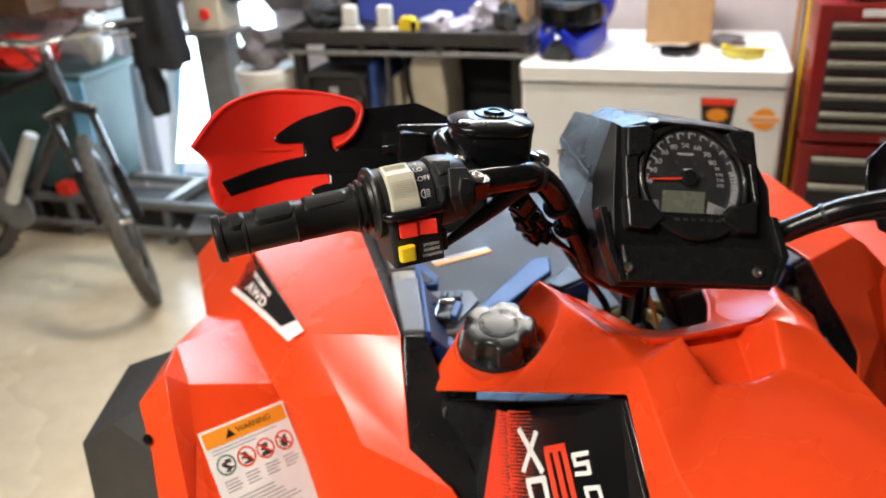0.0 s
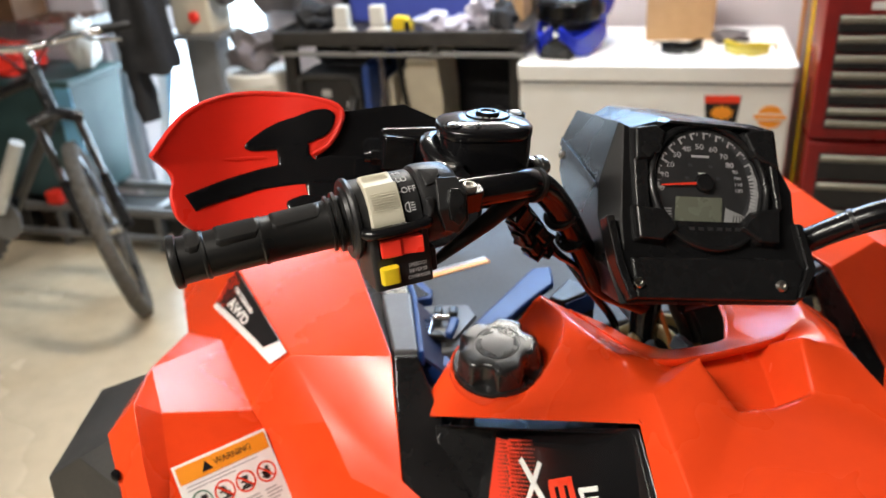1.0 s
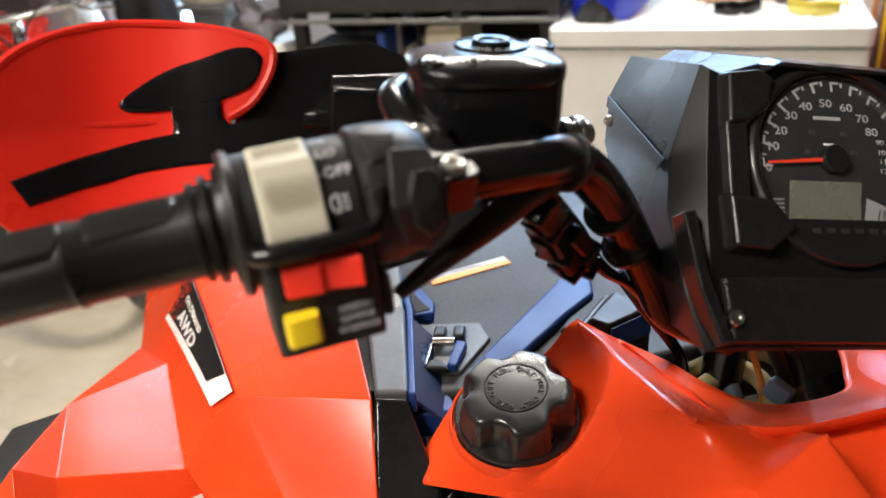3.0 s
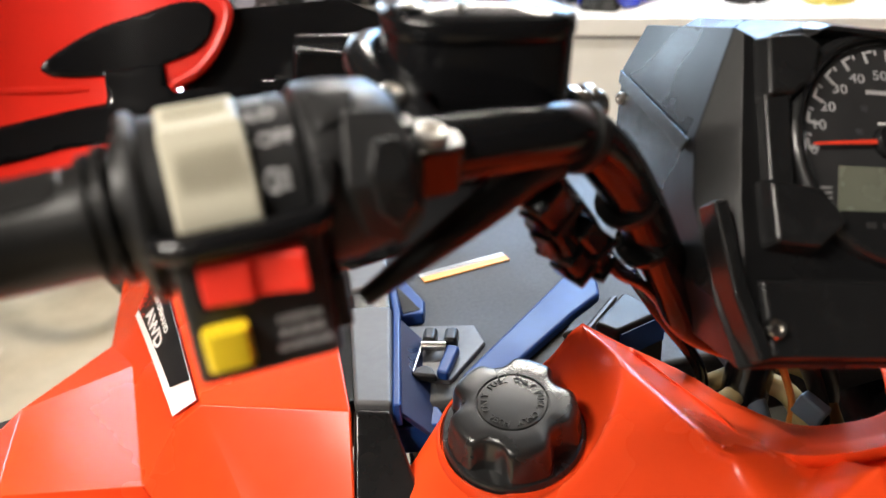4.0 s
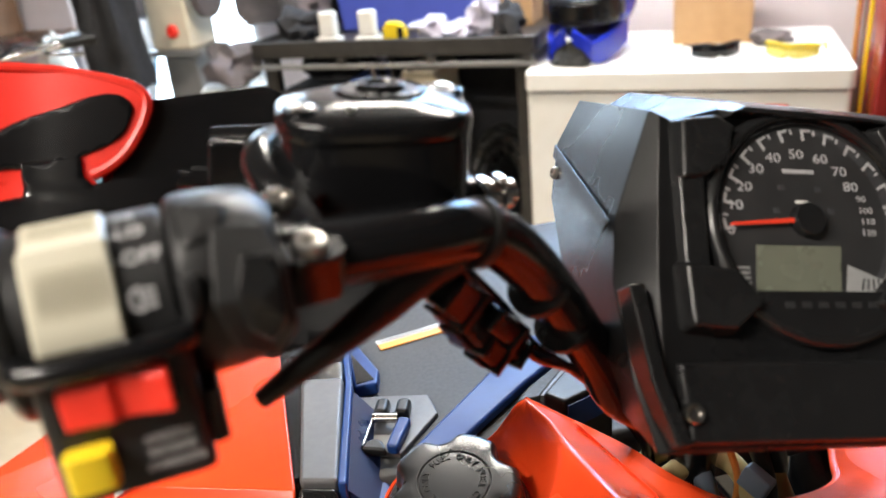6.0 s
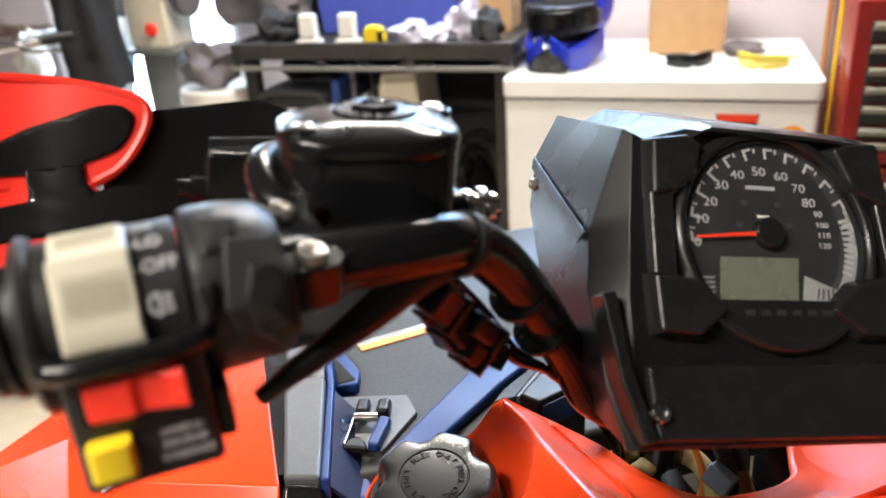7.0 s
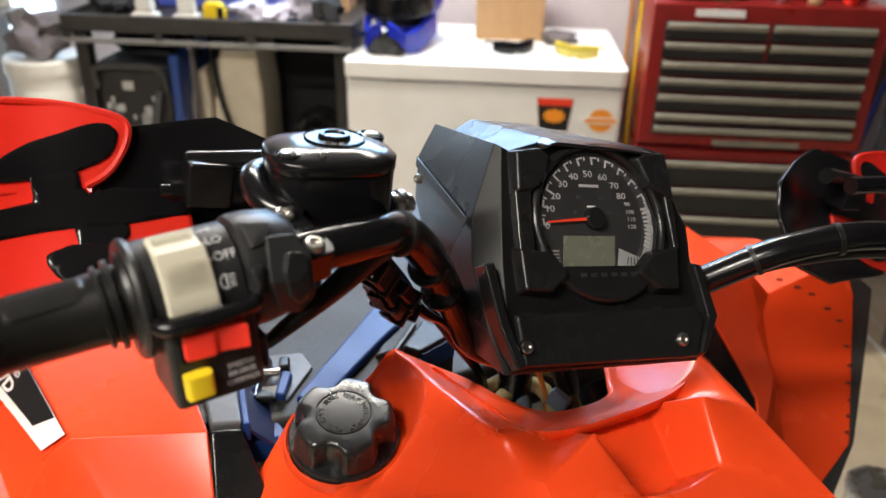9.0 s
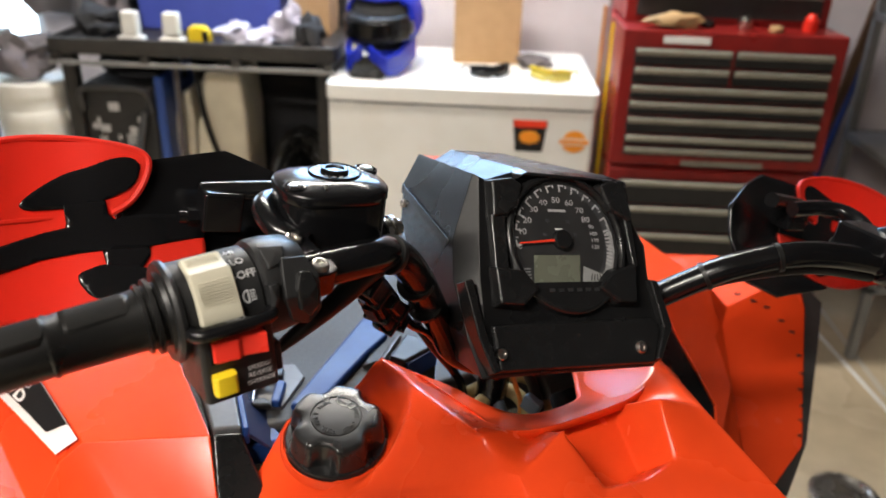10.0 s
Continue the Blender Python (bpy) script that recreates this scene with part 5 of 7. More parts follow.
def res_ring(w, d, r):
    return [(x + RC0[0], y + RC0[1]) for x, y in lozenge(w, d, r)]


res = res_part("fluid_reservoir", stacked([(res_ring(0.0350, 0.0270, 0.019), -0.036), (res_ring(0.0360, 0.0285, 0.020), -0.022), (res_ring(0.0366, 0.0296, 0.0215), 0.0165), (res_ring(0.0365, 0.0296, 0.0215), 0.0172), (res_ring(0.0365, 0.0296, 0.0215), 0.0190)]), BLACK_GLOSS, None, "glossy black brake fluid reservoir", smooth=40)
lid = res_part("reservoir_lid", stacked([(res_ring(0.0360, 0.0292, 0.0220), 0.0194), (res_ring(0.0371, 0.0303, 0.0228), 0.0198), (res_ring(0.0374, 0.0306, 0.0230), 0.0206), (res_ring(0.0374, 0.0306, 0.0230), 0.0258), (res_ring(0.0370, 0.0302, 0.0226), 0.0270), (res_ring(0.0360, 0.0292, 0.0218), 0.0278), (res_ring(0.0315, 0.0252, 0.0197), 0.0294), (res_ring(0.0255, 0.0208, 0.0172), 0.0310), (res_ring(0.0190, 0.0170, 0.0150), 0.0322)]), BLACK_GLOSS, res, "domed black reservoir lid", smooth=38)
BOSS = pose(0.0010, -0.0010, -0.0010)
bm = bmesh.new()
lathe(bm, [(0.0185, 0.0310), (0.0180, 0.0342), (0.0172, 0.0346), (0.0166, 0.0338), (0.0098, 0.0338), (0.0092, 0.0360), (0.0084, 0.0366), (0.0066, 0.0364), (0.0060, 0.0352), (0.001, 0.0352)], BOSS, 40)
res_part("lid_boss", bm, BLACK_GLOSS, res, "raised ring with worn print", smooth=35)
bm = bmesh.new()
rnd = random.Random(8)
for i in range(110):
    m = BOSS @ pose(0, 0, 0, 0, 0, rnd.uniform(0, 360))
    r = rnd.uniform(0.0105, 0.0158)
    box(bm, (r, -0.0003, 0.0337), (r + rnd.uniform(0.0003, 0.0009), rnd.uniform(0.0001, 0.0005), 0.0341), m)
res_part("lid_print", bm, GREY_INK, res, "worn grey print round the ring")
for x, y, ry in ((-0.0265, -0.0170, -12), (0.0255, 0.0120, 10)):
    m = pose(x, y, 0, 0, ry * 0.6, 0)
    bm = bmesh.new()
    lathe(bm, [(0.0082, 0.0255), (0.0080, 0.0302), (0.0068, 0.0306), (0.0064, 0.0292), (0.001, 0.0292)], m, 24)
    res_part("lid_recess", bm, BLACK_GLOSS, res, "screw well")
    bm = bmesh.new()
    lathe(bm, [(0.0050, 0.0290), (0.0050, 0.0306), (0.0036, 0.0314), (0.0014, 0.0308)], m, 16)
    res_part("lid_screw", bm, STEEL, res, "steel lid screw")
bm = bmesh.new()
lathe(bm, [(0.0014, 0.0285), (0.0014, 0.0322), (0.0006, 0.0328)], pose(-0.0125, -0.0255, 0), 10)
res_part("lid_pin", bm, STEEL, res)
# brake line bolt
bm = bmesh.new()
lathe(bm, [(0.008, 0), (0.008, 0.012), (0.0105, 0.0122), (0.0105, 0.016), (0.0085, 0.0163), (0.0085, 0.021), (0.0105, 0.0213), (0.0105, 0.0245), (0.0065, 0.025), (0.0065, 0.031), (0.005, 0.032)], along((-0.186, 0.040, 0.0845), (-0.150, 0.0545, 0.0884)), 6 * 4)
bar_part("line_bolt", bm, STEEL, res, "zinc-plated brake line bolt")
bm = bmesh.new()
rod(bm, (-0.200, 0.034, 0.0835), (-0.178, 0.043, 0.0855), 0.0115)
bar_part("line_union", bm, BLACK_GLOSS, res)
# clamp with two bolts
CL = axes((-0.2565, -0.0265, 0.0905), (1, 0.30, 0.15), (-0.30, 0.93, 0.19))
bm = bmesh.new()
rounded(bm, (-0.0110, -0.0225, -0.008), (0.0110, 0.024, 0.0095), 0.006)
bm.transform(CL)
clamp = bar_part("lever_clamp", bm, BLACK_GLOSS, None, "black cast clamp on the bar", bevel=0.003)
for y in (-0.0145, 0.0145):
    bm = bmesh.new()
    lathe(bm, [(0.0058, 0.0092), (0.0058, 0.0112), (0.0048, 0.0130), (0.0030, 0.0134), (0.0027, 0.0116), (0.0003, 0.0116)], CL @ pose(0.0, y, 0), 20)
    bar_part("clamp_bolt", bm, STEEL, clamp, "bright socket bolt")
bm = bmesh.new()
box(bm, (-0.258, 0.000, 0.068), (-0.195, 0.034, 0.086))
bar_part("lever_body", bm, BLACK_GLOSS, clamp, bevel=0.006)

# switch housing: axes along the bar
SW_M = axes((-0.305, -0.040, 0.0785), (0.97, 0.15, 0.20), (-0.1, 0.98, -0.1))


def sw_part(name, bm, material, parent, label="", **kw):
    bm.transform(SW_M)
    return bar_part(name, bm, material, parent, label, **kw)


TURN_X = pose(0, 0, 0, 0, 90, 0)


def round_bar(x, a, r):
    """A point at x along the bar, a degrees up from the rider's side, r from its middle."""
    return Vector((x, -r * math.cos(radians(a)), r * math.sin(radians(a))))


def wrapped(pts, r0, r1, top=0.85):
    """An outline in x and degrees raised from the housing's round wall."""
    cx, ca = sum(p[0] for p in pts) / len(pts), sum(p[1] for p in pts) / len(pts)
    bm = bmesh.new()
    a = [bm.verts.new(round_bar(x, d, r0)) for x, d in pts]
    b = [bm.verts.new(round_bar(cx + (x - cx) * top, ca + (d - ca) * top, r1)) for x, d in pts]
    mid = bm.verts.new(round_bar(cx, ca, r1 + 0.0008))
    k = len(pts)
    for i in range(k):
        bm.faces.new((a[i], a[(i + 1) % k], b[(i + 1) % k], b[i]))
        bm.faces.new((b[i], b[(i + 1) % k], mid))
    bm.faces.new(a[::-1])
    return bm


bm = bmesh.new()
lathe(bm, [(0.020, -0.038), (0.0282, -0.0375), (0.0295, -0.0355), (0.0288, -0.033), (0.0268, -0.0322), (0.0268, 0.0110), (0.0258, 0.0122), (0.015, 0.0122)], TURN_X, 44)
switch = sw_part("switch_housing", bm, SWITCH_PLASTIC, None, "black plastic handlebar switch housing", smooth=35)
bm = bmesh.new()
lathe(bm, [(0.015, 0.0124), (0.0262, 0.0128), (0.0286, 0.0145), (0.0292, 0.0170), (0.0290, 0.026), (0.0272, 0.038), (0.0225, 0.0440), (0.014, 0.0452)], TURN_X, 40)
sw_part("housing_half", bm, SWITCH_PLASTIC, switch, smooth=30)
# raised wedge, thumb tab, and the horn button in its many-sided frame
sw_part("housing_wedge", wrapped([(0.0165, 74), (0.0320, 66), (0.0300, 52), (0.0235, 40), (0.0165, 38)], 0.024, 0.0306, 0.90), SWITCH_PLASTIC, switch, bevel=0.001, smooth=25)
sw_part("horn_frame", wrapped([(0.0245, 52), (0.0405, 47), (0.0452, 22), (0.0450, -20), (0.0375, -44), (0.0250, -30), (0.0200, 6)], 0.022, 0.0328, 0.90), SWITCH_PLASTIC, switch, bevel=0.0012, smooth=25, segments=3)
sw_part("horn_button", wrapped([(0.0315, 32), (0.0395, 29), (0.0422, 14), (0.0418, -13), (0.0355, -25), (0.0285, -12), (0.0272, 12)], 0.028, 0.0352, 0.84), BLACK_PLASTIC, switch, "black horn button", bevel=0.001, smooth=25, segments=3)
sw_part("choke_tab", wrapped([(0.0130, 27), (0.0205, 28), (0.0190, 8), (0.0140, -12), (0.0120, -10)], 0.024, 0.0330, 0.75), SWITCH_PLASTIC, switch, bevel=0.0012)
# box below, its raised lip and flange
bm = bmesh.new()
rounded(bm, (-0.0305, -0.0335, -0.0465), (0.0125, 0.010, -0.004), 0.0035)
sw_part("switch_box", bm, SWITCH_PLASTIC, switch, bevel=0.0018)
bm = bmesh.new()
tube(bm, [(-0.0320, -0.026, -0.0030), (-0.0295, -0.0350, -0.0030), (-0.010, -0.0372, -0.0028), (0.0095, -0.0352, -0.0030), (0.0140, -0.028, -0.0030)], 0.0040, bend=4, steps=12)
sw_part("box_lip", bm, BLACK_GLOSS, switch, "raised black lip")
sw_part("box_flange", boxed((0.0120, -0.028, -0.0425), (0.0178, 0.006, -0.024)), SWITCH_PLASTIC, switch, bevel=0.0018)
# red rocker in two slopes
bm = bmesh.new()
prof = [(-0.0240, -0.0330), (-0.0240, -0.0368), (-0.0105, -0.0388), (-0.0085, -0.0368), (-0.0060, -0.0372), (0.0055, -0.0410), (0.0055, -0.0330)]
prism(bm, prof, -0.0214, -0.0090)
sw_part("kill_switch", bm, SWITCH_RED, switch, "red engine stop rocker", bevel=0.001)
sw_part("rocker_well", boxed((-0.0252, -0.0340, -0.0226), (0.0067, -0.0337, -0.0078)), BLACK_GLOSS, switch)
bm = bmesh.new()
rounded(bm, (-0.0270, -0.0410, -0.0396), (-0.0136, -0.0330, -0.0280), 0.0025)
sw_part("override_button", bm, YELLOW, switch, "yellow push button", bevel=0.0025, segments=3)
# cream light switch: a short upper slope, a step, and a longer lower slope
bm = bmesh.new()
rows = []
PROFILE = ((84, 0.0268), (82, 0.0300), (70, 0.0292), (57, 0.0306), (53, 0.0326), (47, 0.0318), (30, 0.0302), (14, 0.0306), (4, 0.0320), (0, 0.0318), (-2, 0.0268))
for x, low in ((-0.0262, -0.0264), (-0.0252, -0.0254), (-0.0042, -0.0036), (-0.0032, -0.0026)):
    cut_in = 0.0 if x in (-0.0252, -0.0042) else 0.0012
    prof = [bm.verts.new(round_bar(x if a > 54 else low, a, r - (cut_in if 0 < i < 10 else 0))) for i, (a, r) in enumerate(PROFILE)]
    inner = [bm.verts.new(round_bar(x, a, 0.0255)) for a in (-2, 45, 84)]
    rows.append(prof + inner)
k = len(rows[0])
for p, q2 in zip(rows, rows[1:]):
    for i in range(k):
        bm.faces.new((p[i], p[(i + 1) % k], q2[(i + 1) % k], q2[i]))
bm.faces.new(rows[0][::-1])
bm.faces.new(rows[-1])
sw_part("light_switch", bm, CREAM, switch, "cream ribbed light switch", smooth=28)
for a, r in [(79 - 2.6 * i, 0.0297 - 0.00010 * i) for i in range(8)] + [(42 - 3.2 * i, 0.0311 - 0.0001 * i) for i in range(11)]:
    lo, hi = (-0.0235, -0.0060) if a > 54 else (-0.0235, -0.0055)
    bm = bmesh.new()
    rod(bm, round_bar(lo, a, r), round_bar(hi, a, r), 0.0004, steps=6)
    sw_part("switch_rib", bm, CREAM, switch)


def sw_text(text, size, x, a, r=0.0269):
    m = axes(round_bar(x, a, r), (1, 0, 0), (0, math.sin(radians(a)), math.cos(radians(a))))
    sw_part("switch_lettering", letters(text, size, m, 0.00025), LABEL_INK, switch)


sw_text("-HI", 0.0058, 0.0014, 82)
sw_text("-LO", 0.0062, 0.0022, 63)
sw_text("-OFF", 0.0064, 0.0044, 43)
# headlamp sign
m = axes(round_bar(0.0034, 17, 0.0270), (1, 0, 0), (0, math.sin(radians(17)), math.cos(radians(17))))
bm = bmesh.new()
arc = [(-0.0005 - 0.0032 * math.sin(math.pi * i / 10), 0.0034 * math.cos(math.pi * i / 10)) for i in range(11)]
for p, q2 in zip(arc, arc[1:] + arc[:1]):
    d = Vector((q2[0] - p[0], q2[1] - p[1], 0))
    box(bm, (0, -0.0004, 0), (d.length, 0.0004, 0.0003), m @ Matrix.Translation((p[0], p[1], 0)) @ d.to_track_quat("X", "Z").to_matrix().to_4x4())
for i in range(4):
    box(bm, (0.0006, -0.0029 + 0.0017 * i, 0), (0.0036, -0.0022 + 0.0017 * i, 0.0003), m)
sw_part("lamp_sign", bm, LABEL_INK, switch, "white headlamp sign")
for text, x, z in (("SPEEDO/", 0.0012, -0.0316), ("REVERSE", 0.0012, -0.0360), ("OVERRIDE", 0.0014, -0.0406)):
    sw_part("switch_lettering", letters(text, 0.0036, axes((x, -0.0337, z), (1, 0, 0), (0, 0, 1)), 0.00012), LABEL_INK, switch)
lipm = axes((-0.009, -0.0372, 0.0000), (1, 0.0, 0.0), (0, 0.55, 0.84))
sw_part("switch_lettering", letters("OFF-RUN-OFF", 0.0036, lipm @ pose(0, -0.0012, 0.0004), 0.00012), LABEL_INK, switch)
sw_part("switch_lettering", letters("ENGINE", 0.0030, axes(round_bar(-0.008, -2, 0.0330), (1, 0, 0), (0, 0.4, 0.9)), 0.00012), LABEL_INK, switch)

# cable in a black sleeve below the bar, and the connectors tied to the bar
bar_part("cable_sleeve", tubed([(-0.2665, -0.022, 0.028), (-0.255, -0.0215, 0.0385), (-0.238, -0.019, 0.052), (-0.222, -0.014, 0.0635), (-0.205, -0.006, 0.0755), (-0.185, 0.006, 0.083)], 0.0062, bend=5, radii=(0.0036, 0.0100)), BLACK_RUBBER, None, "black cable sleeve")
# wire connectors strapped along the bar's lower side
CM = axes((-0.1735, 0.0215, 0.0455), (0.60, 0.42, -0.66), (0.55, 0.35, 0.75))
for x0, x1, y0, y1, z0, z1, tilt in ((-0.034, -0.012, -0.013, 0.004, -0.007, 0.010, 6), (-0.016, 0.012, -0.017, -0.003, -0.010, 0.008, -5), (0.008, 0.031, -0.019, -0.006, -0.006, 0.009, 4), (-0.004, 0.022, -0.007, 0.004, 0.000, 0.014, 8), (0.020, 0.042, -0.008, 0.003, -0.004, 0.009, -6)):
    con = bar_part("wire_connector", boxed((x0, y0, z0), (x1, y1, z1), CM @ pose(0, 0, 0, tilt, 0, tilt * 0.6)), BLACK_GLOSS, None, "black wire connector tied to the bar", bevel=0.0022)
    bar_part("connector_lip", boxed((x1 - 0.005, y0 - 0.0018, z0 - 0.0012), (x1 - 0.001, y1 + 0.001, z1 + 0.0015), CM @ pose(0, 0, 0, tilt, 0, tilt * 0.6)), BLACK_GLOSS, con, bevel=0.001)
    bar_part("connector_latch", boxed((x0 + 0.004, y0 - 0.0026, z0 + 0.004), (x1 - 0.007, y0 - 0.0004, z1 - 0.004), CM @ pose(0, 0, 0, tilt, 0, tilt * 0.6)), BLACK_GLOSS, con, bevel=0.0008)
for off in ((-0.012, 0.004), (0.0, -0.006), (0.012, 0.002)):
    bar_part("wire", tubed([(-0.19, 0.012 + off[1], 0.070), (-0.165 + off[0] * 0.4, 0.028 + off[1], 0.040), (-0.140 + off[0] * 0.3, 0.042 + off[1], 0.012), (-0.108, 0.060, -0.010), (-0.08, 0.075, -0.035)], 0.0026, bend=4, steps=10), BLACK_GLOSS, None, "black wire")
for c, d in (((-0.187, -0.002, 0.088), (0.8, 0.4, -0.3)), ((-0.147, 0.026, 0.052), (0.6, 0.42, -0.65)), ((-0.125, 0.042, 0.025), (0.6, 0.42, -0.65))):
    bm = bmesh.new()
    lathe(bm, [(0.0132, -0.002), (0.0142, -0.002), (0.0142, 0.002), (0.0132, 0.002)], Matrix.Translation(c) @ Vector(d).to_track_quat("Z", "Y").to_matrix().to_4x4(), 24)
    bar_part("cable_tie", bm, BLACK_RUBBER, None, "black cable tie")

# throttle side of the bar
bm = bmesh.new()
lathe(bm, [(0.018, 0.0), (0.027, 0.002), (0.029, 0.012), (0.029, 0.050), (0.025, 0.060)], along((0.262, -0.033, 0.087), (0.343, -0.046, 0.0705)), 16)
throttle = bar_part("throttle_housing", bm, BLACK_PLASTIC, None, "black thumb throttle housing", smooth=18, bevel=0.002)
bm = bmesh.new()
box(bm, (0.245, -0.050, 0.070), (0.285, 0.010, 0.104))
bar_part("lever_clamp", bm, BLACK_GLOSS, throttle, bevel=0.004)
bar_part("throttle_lever", tubed([(0.275, -0.045, 0.065), (0.290, -0.070, 0.055), (0.315, -0.085, 0.045), (0.345, -0.090, 0.040)], 0.007, bend=5), BLACK_PLASTIC, throttle, "curved black throttle lever")
bar_part("brake_lever", tubed([(0.27, 0.02, 0.075), (0.33, 0.045, 0.062), (0.42, 0.040, 0.040), (0.46, 0.03, 0.03)], 0.0065, bend=5), BLACK_GLOSS, throttle, "black brake lever")
out = BAR_M @ Matrix.Translation((0.045, 0, 0.018)) @ BAR_M.inverted()
for ob in (throttle, *throttle.children):
    ob.data.transform(out)
for c, d in (((0.108, 0.053, 0.010), (0.62, -0.45, 0.64)), ((0.150, 0.022, 0.057), (0.62, -0.40, 0.60)), ((0.200, -0.008, 0.089), (0.8, -0.45, 0.4))):
    bm = bmesh.new()
    lathe(bm, [(0.0124, -0.002), (0.0136, -0.002), (0.0136, 0.002), (0.0124, 0.002)], Matrix.Translation(c) @ Vector(d).to_track_quat("Z", "Y").to_matrix().to_4x4(), 24)
    bar_part("cable_tie", bm, BLACK_RUBBER, None, "black cable tie")
bar_part("cable_sleeve", tubed([(0.095, 0.066, -0.012), (0.15, 0.026, 0.044), (0.186, 0.002, 0.068), (0.235, -0.022, 0.084), (0.30, -0.036, 0.082)], 0.0055, bend=6), BLACK_RUBBER, None, "black cable sleeve")
WIRE_WHITE = node_material("white_wire", (0.6, 0.6, 0.58), 0.4, mix=0.3)
bar_part("wire", tubed([(0.300, -0.045, 0.098), (0.320, -0.058, 0.096), (0.335, -0.055, 0.088)], 0.003, bend=4), WIRE_WHITE, throttle, "short white wire")

# ---- chest freezer and what lies on it ----
WHITE_ENAMEL = node_material("white_freezer_enamel", (0.84, 0.835, 0.81), 0.32, second=(0.68, 0.65, 0.58), grain=10, stain=2.5, mix=0.4, rough_var=0.06)
CARDBOARD = node_material("cardboard", (0.45, 0.28, 0.14), 0.75, second=(0.36, 0.21, 0.10), grain=30, stain=4, mix=0.6, bump=0.1, bump_scale=150)
FABRIC_BLACK = node_material("black_cloth", (0.012, 0.012, 0.014), 0.85, second=(0.03, 0.03, 0.034), grain=60, stain=6, mix=0.6, bump=0.4, bump_scale=300)
FABRIC_GREY = node_material("grey_cloth", (0.10, 0.095, 0.10), 0.9, second=(0.18, 0.15, 0.16), grain=40, stain=6, mix=0.7, bump=0.4, bump_scale=200)
BLUE_GLOSS = node_material("blue_helmet_shell", (0.015, 0.03, 0.42), 0.18, second=(0.01, 0.02, 0.3), grain=20, stain=8, mix=0.5)
BLUE_TOTE = node_material("blue_tote_plastic", (0.07, 0.10, 0.46), 0.4, second=(0.05, 0.07, 0.36), grain=20, stain=4, mix=0.5)
TEAL = node_material("teal_tote_plastic", (0.045, 0.095, 0.095), 0.45, second=(0.03, 0.065, 0.07), grain=20, stain=4, mix=0.6)
PALE_BLUE = node_material("pale_blue_plastic", (0.20, 0.50, 0.74), 0.4, second=(0.15, 0.40, 0.62), grain=20, stain=4, mix=0.5)
WHITE_PLASTIC = node_material("white_plastic", (0.72, 0.71, 0.67), 0.42, second=(0.58, 0.56, 0.50), grain=25, stain=6, mix=0.5)
CREAM_BODY = node_material("cream_machine_plastic", (0.66, 0.60, 0.47), 0.45, second=(0.50, 0.44, 0.34), grain=20, stain=5, mix=0.6)
GREY_STEEL = node_material("grey_painted_steel", (0.22, 0.22, 0.22), 0.45, 0.2, second=(0.13, 0.125, 0.12), grain=25, stain=5, mix=0.6)
WOOD = node_material("brown_board", (0.17, 0.09, 0.045), 0.6, second=(0.10, 0.05, 0.025), grain=25, stain=6, mix=0.7, bump=0.2, bump_scale=120)
TAN_WOOD = node_material("tan_wood", (0.45, 0.30, 0.15), 0.6, second=(0.33, 0.2, 0.09), grain=25, stain=6, mix=0.6)
TABLE_DARK = node_material("black_board_paint", (0.02, 0.02, 0.021), 0.5, second=(0.04, 0.038, 0.036), mix=0.5)
CLEAR_BAG = node_material("milky_plastic_film", (0.55, 0.54, 0.60), 0.25, second=(0.36, 0.33, 0.44), grain=30, stain=12, mix=0.8)


def lump(size, seed, rough=0.35, cells=3):
    """A crumpled, rounded body about its centre."""
    bm = bmesh.new()
    bmesh.ops.create_icosphere(bm, subdivisions=cells, radius=1)
    off = Vector((seed * 3.7, seed * 1.3, seed * 2.1))
    for v in bm.verts:
        k = 1 + rough * noise.noise(v.co * 1.6 + off) + 0.5 * rough * noise.noise(v.co * 4 + off)
        v.co = Vector((v.co.x * size[0] * k, v.co.y * size[1] * k, max(-0.85, v.co.z * k) * size[2]))
    return bm


freezer = thing("chest_freezer", "white enamel chest freezer with two stickers on its front", "freezer", pose(0.109, 2.77, 0))
bm = bmesh.new()
rounded(bm, (-0.400, -0.295, 0.02), (0.400, 0.295, 0.815), 0.02)
part("body", bm, WHITE_ENAMEL, freezer, bevel=0.004)
bm = bmesh.new()
rounded(bm, (-0.395, -0.29, 0.0), (0.395, 0.29, 0.0195), 0.02)
part("plinth", bm, BLACK_PLASTIC, freezer)
bm = bmesh.new()
rounded(bm, (-0.392, -0.288, 0.8152), (0.392, 0.288, 0.8218), 0.02)
part("seal", bm, GREY_TRIM, freezer, "grey lid seal")
bm = bmesh.new()
rounded(bm, (-0.405, -0.300, 0.822), (0.405, 0.300, 0.872), 0.025)
part("lid", bm, WHITE_ENAMEL, freezer, bevel=0.008, segments=3)
# stickers
sm = axes((0.206, -0.2955, 0.742), (1, 0, 0), (0, 0, 1))
bm = bmesh.new()
prism(bm, [(-0.052, 0.044), (-0.040, -0.052), (0.040, -0.052), (0.052, 0.044)], 0, 0.001, sm)
sticker = part("sticker", bm, BLACK_INK, freezer, "dark shield-shaped sticker with an orange burst")
part("sticker_band", boxed((-0.049, 0.022, 0.001), (0.049, 0.044, 0.0016), sm), RED_INK, sticker)
bm = bmesh.new()
prism(bm, [(0.036 * (1 if i % 2 else 0.72) * math.cos(math.pi * i / 10), -0.008 + 0.024 * (1 if i % 2 else 0.72) * math.sin(math.pi * i / 10)) for i in range(20)], 0.001, 0.0016, sm)
part("sticker_burst", bm, ORANGE_INK, sticker)
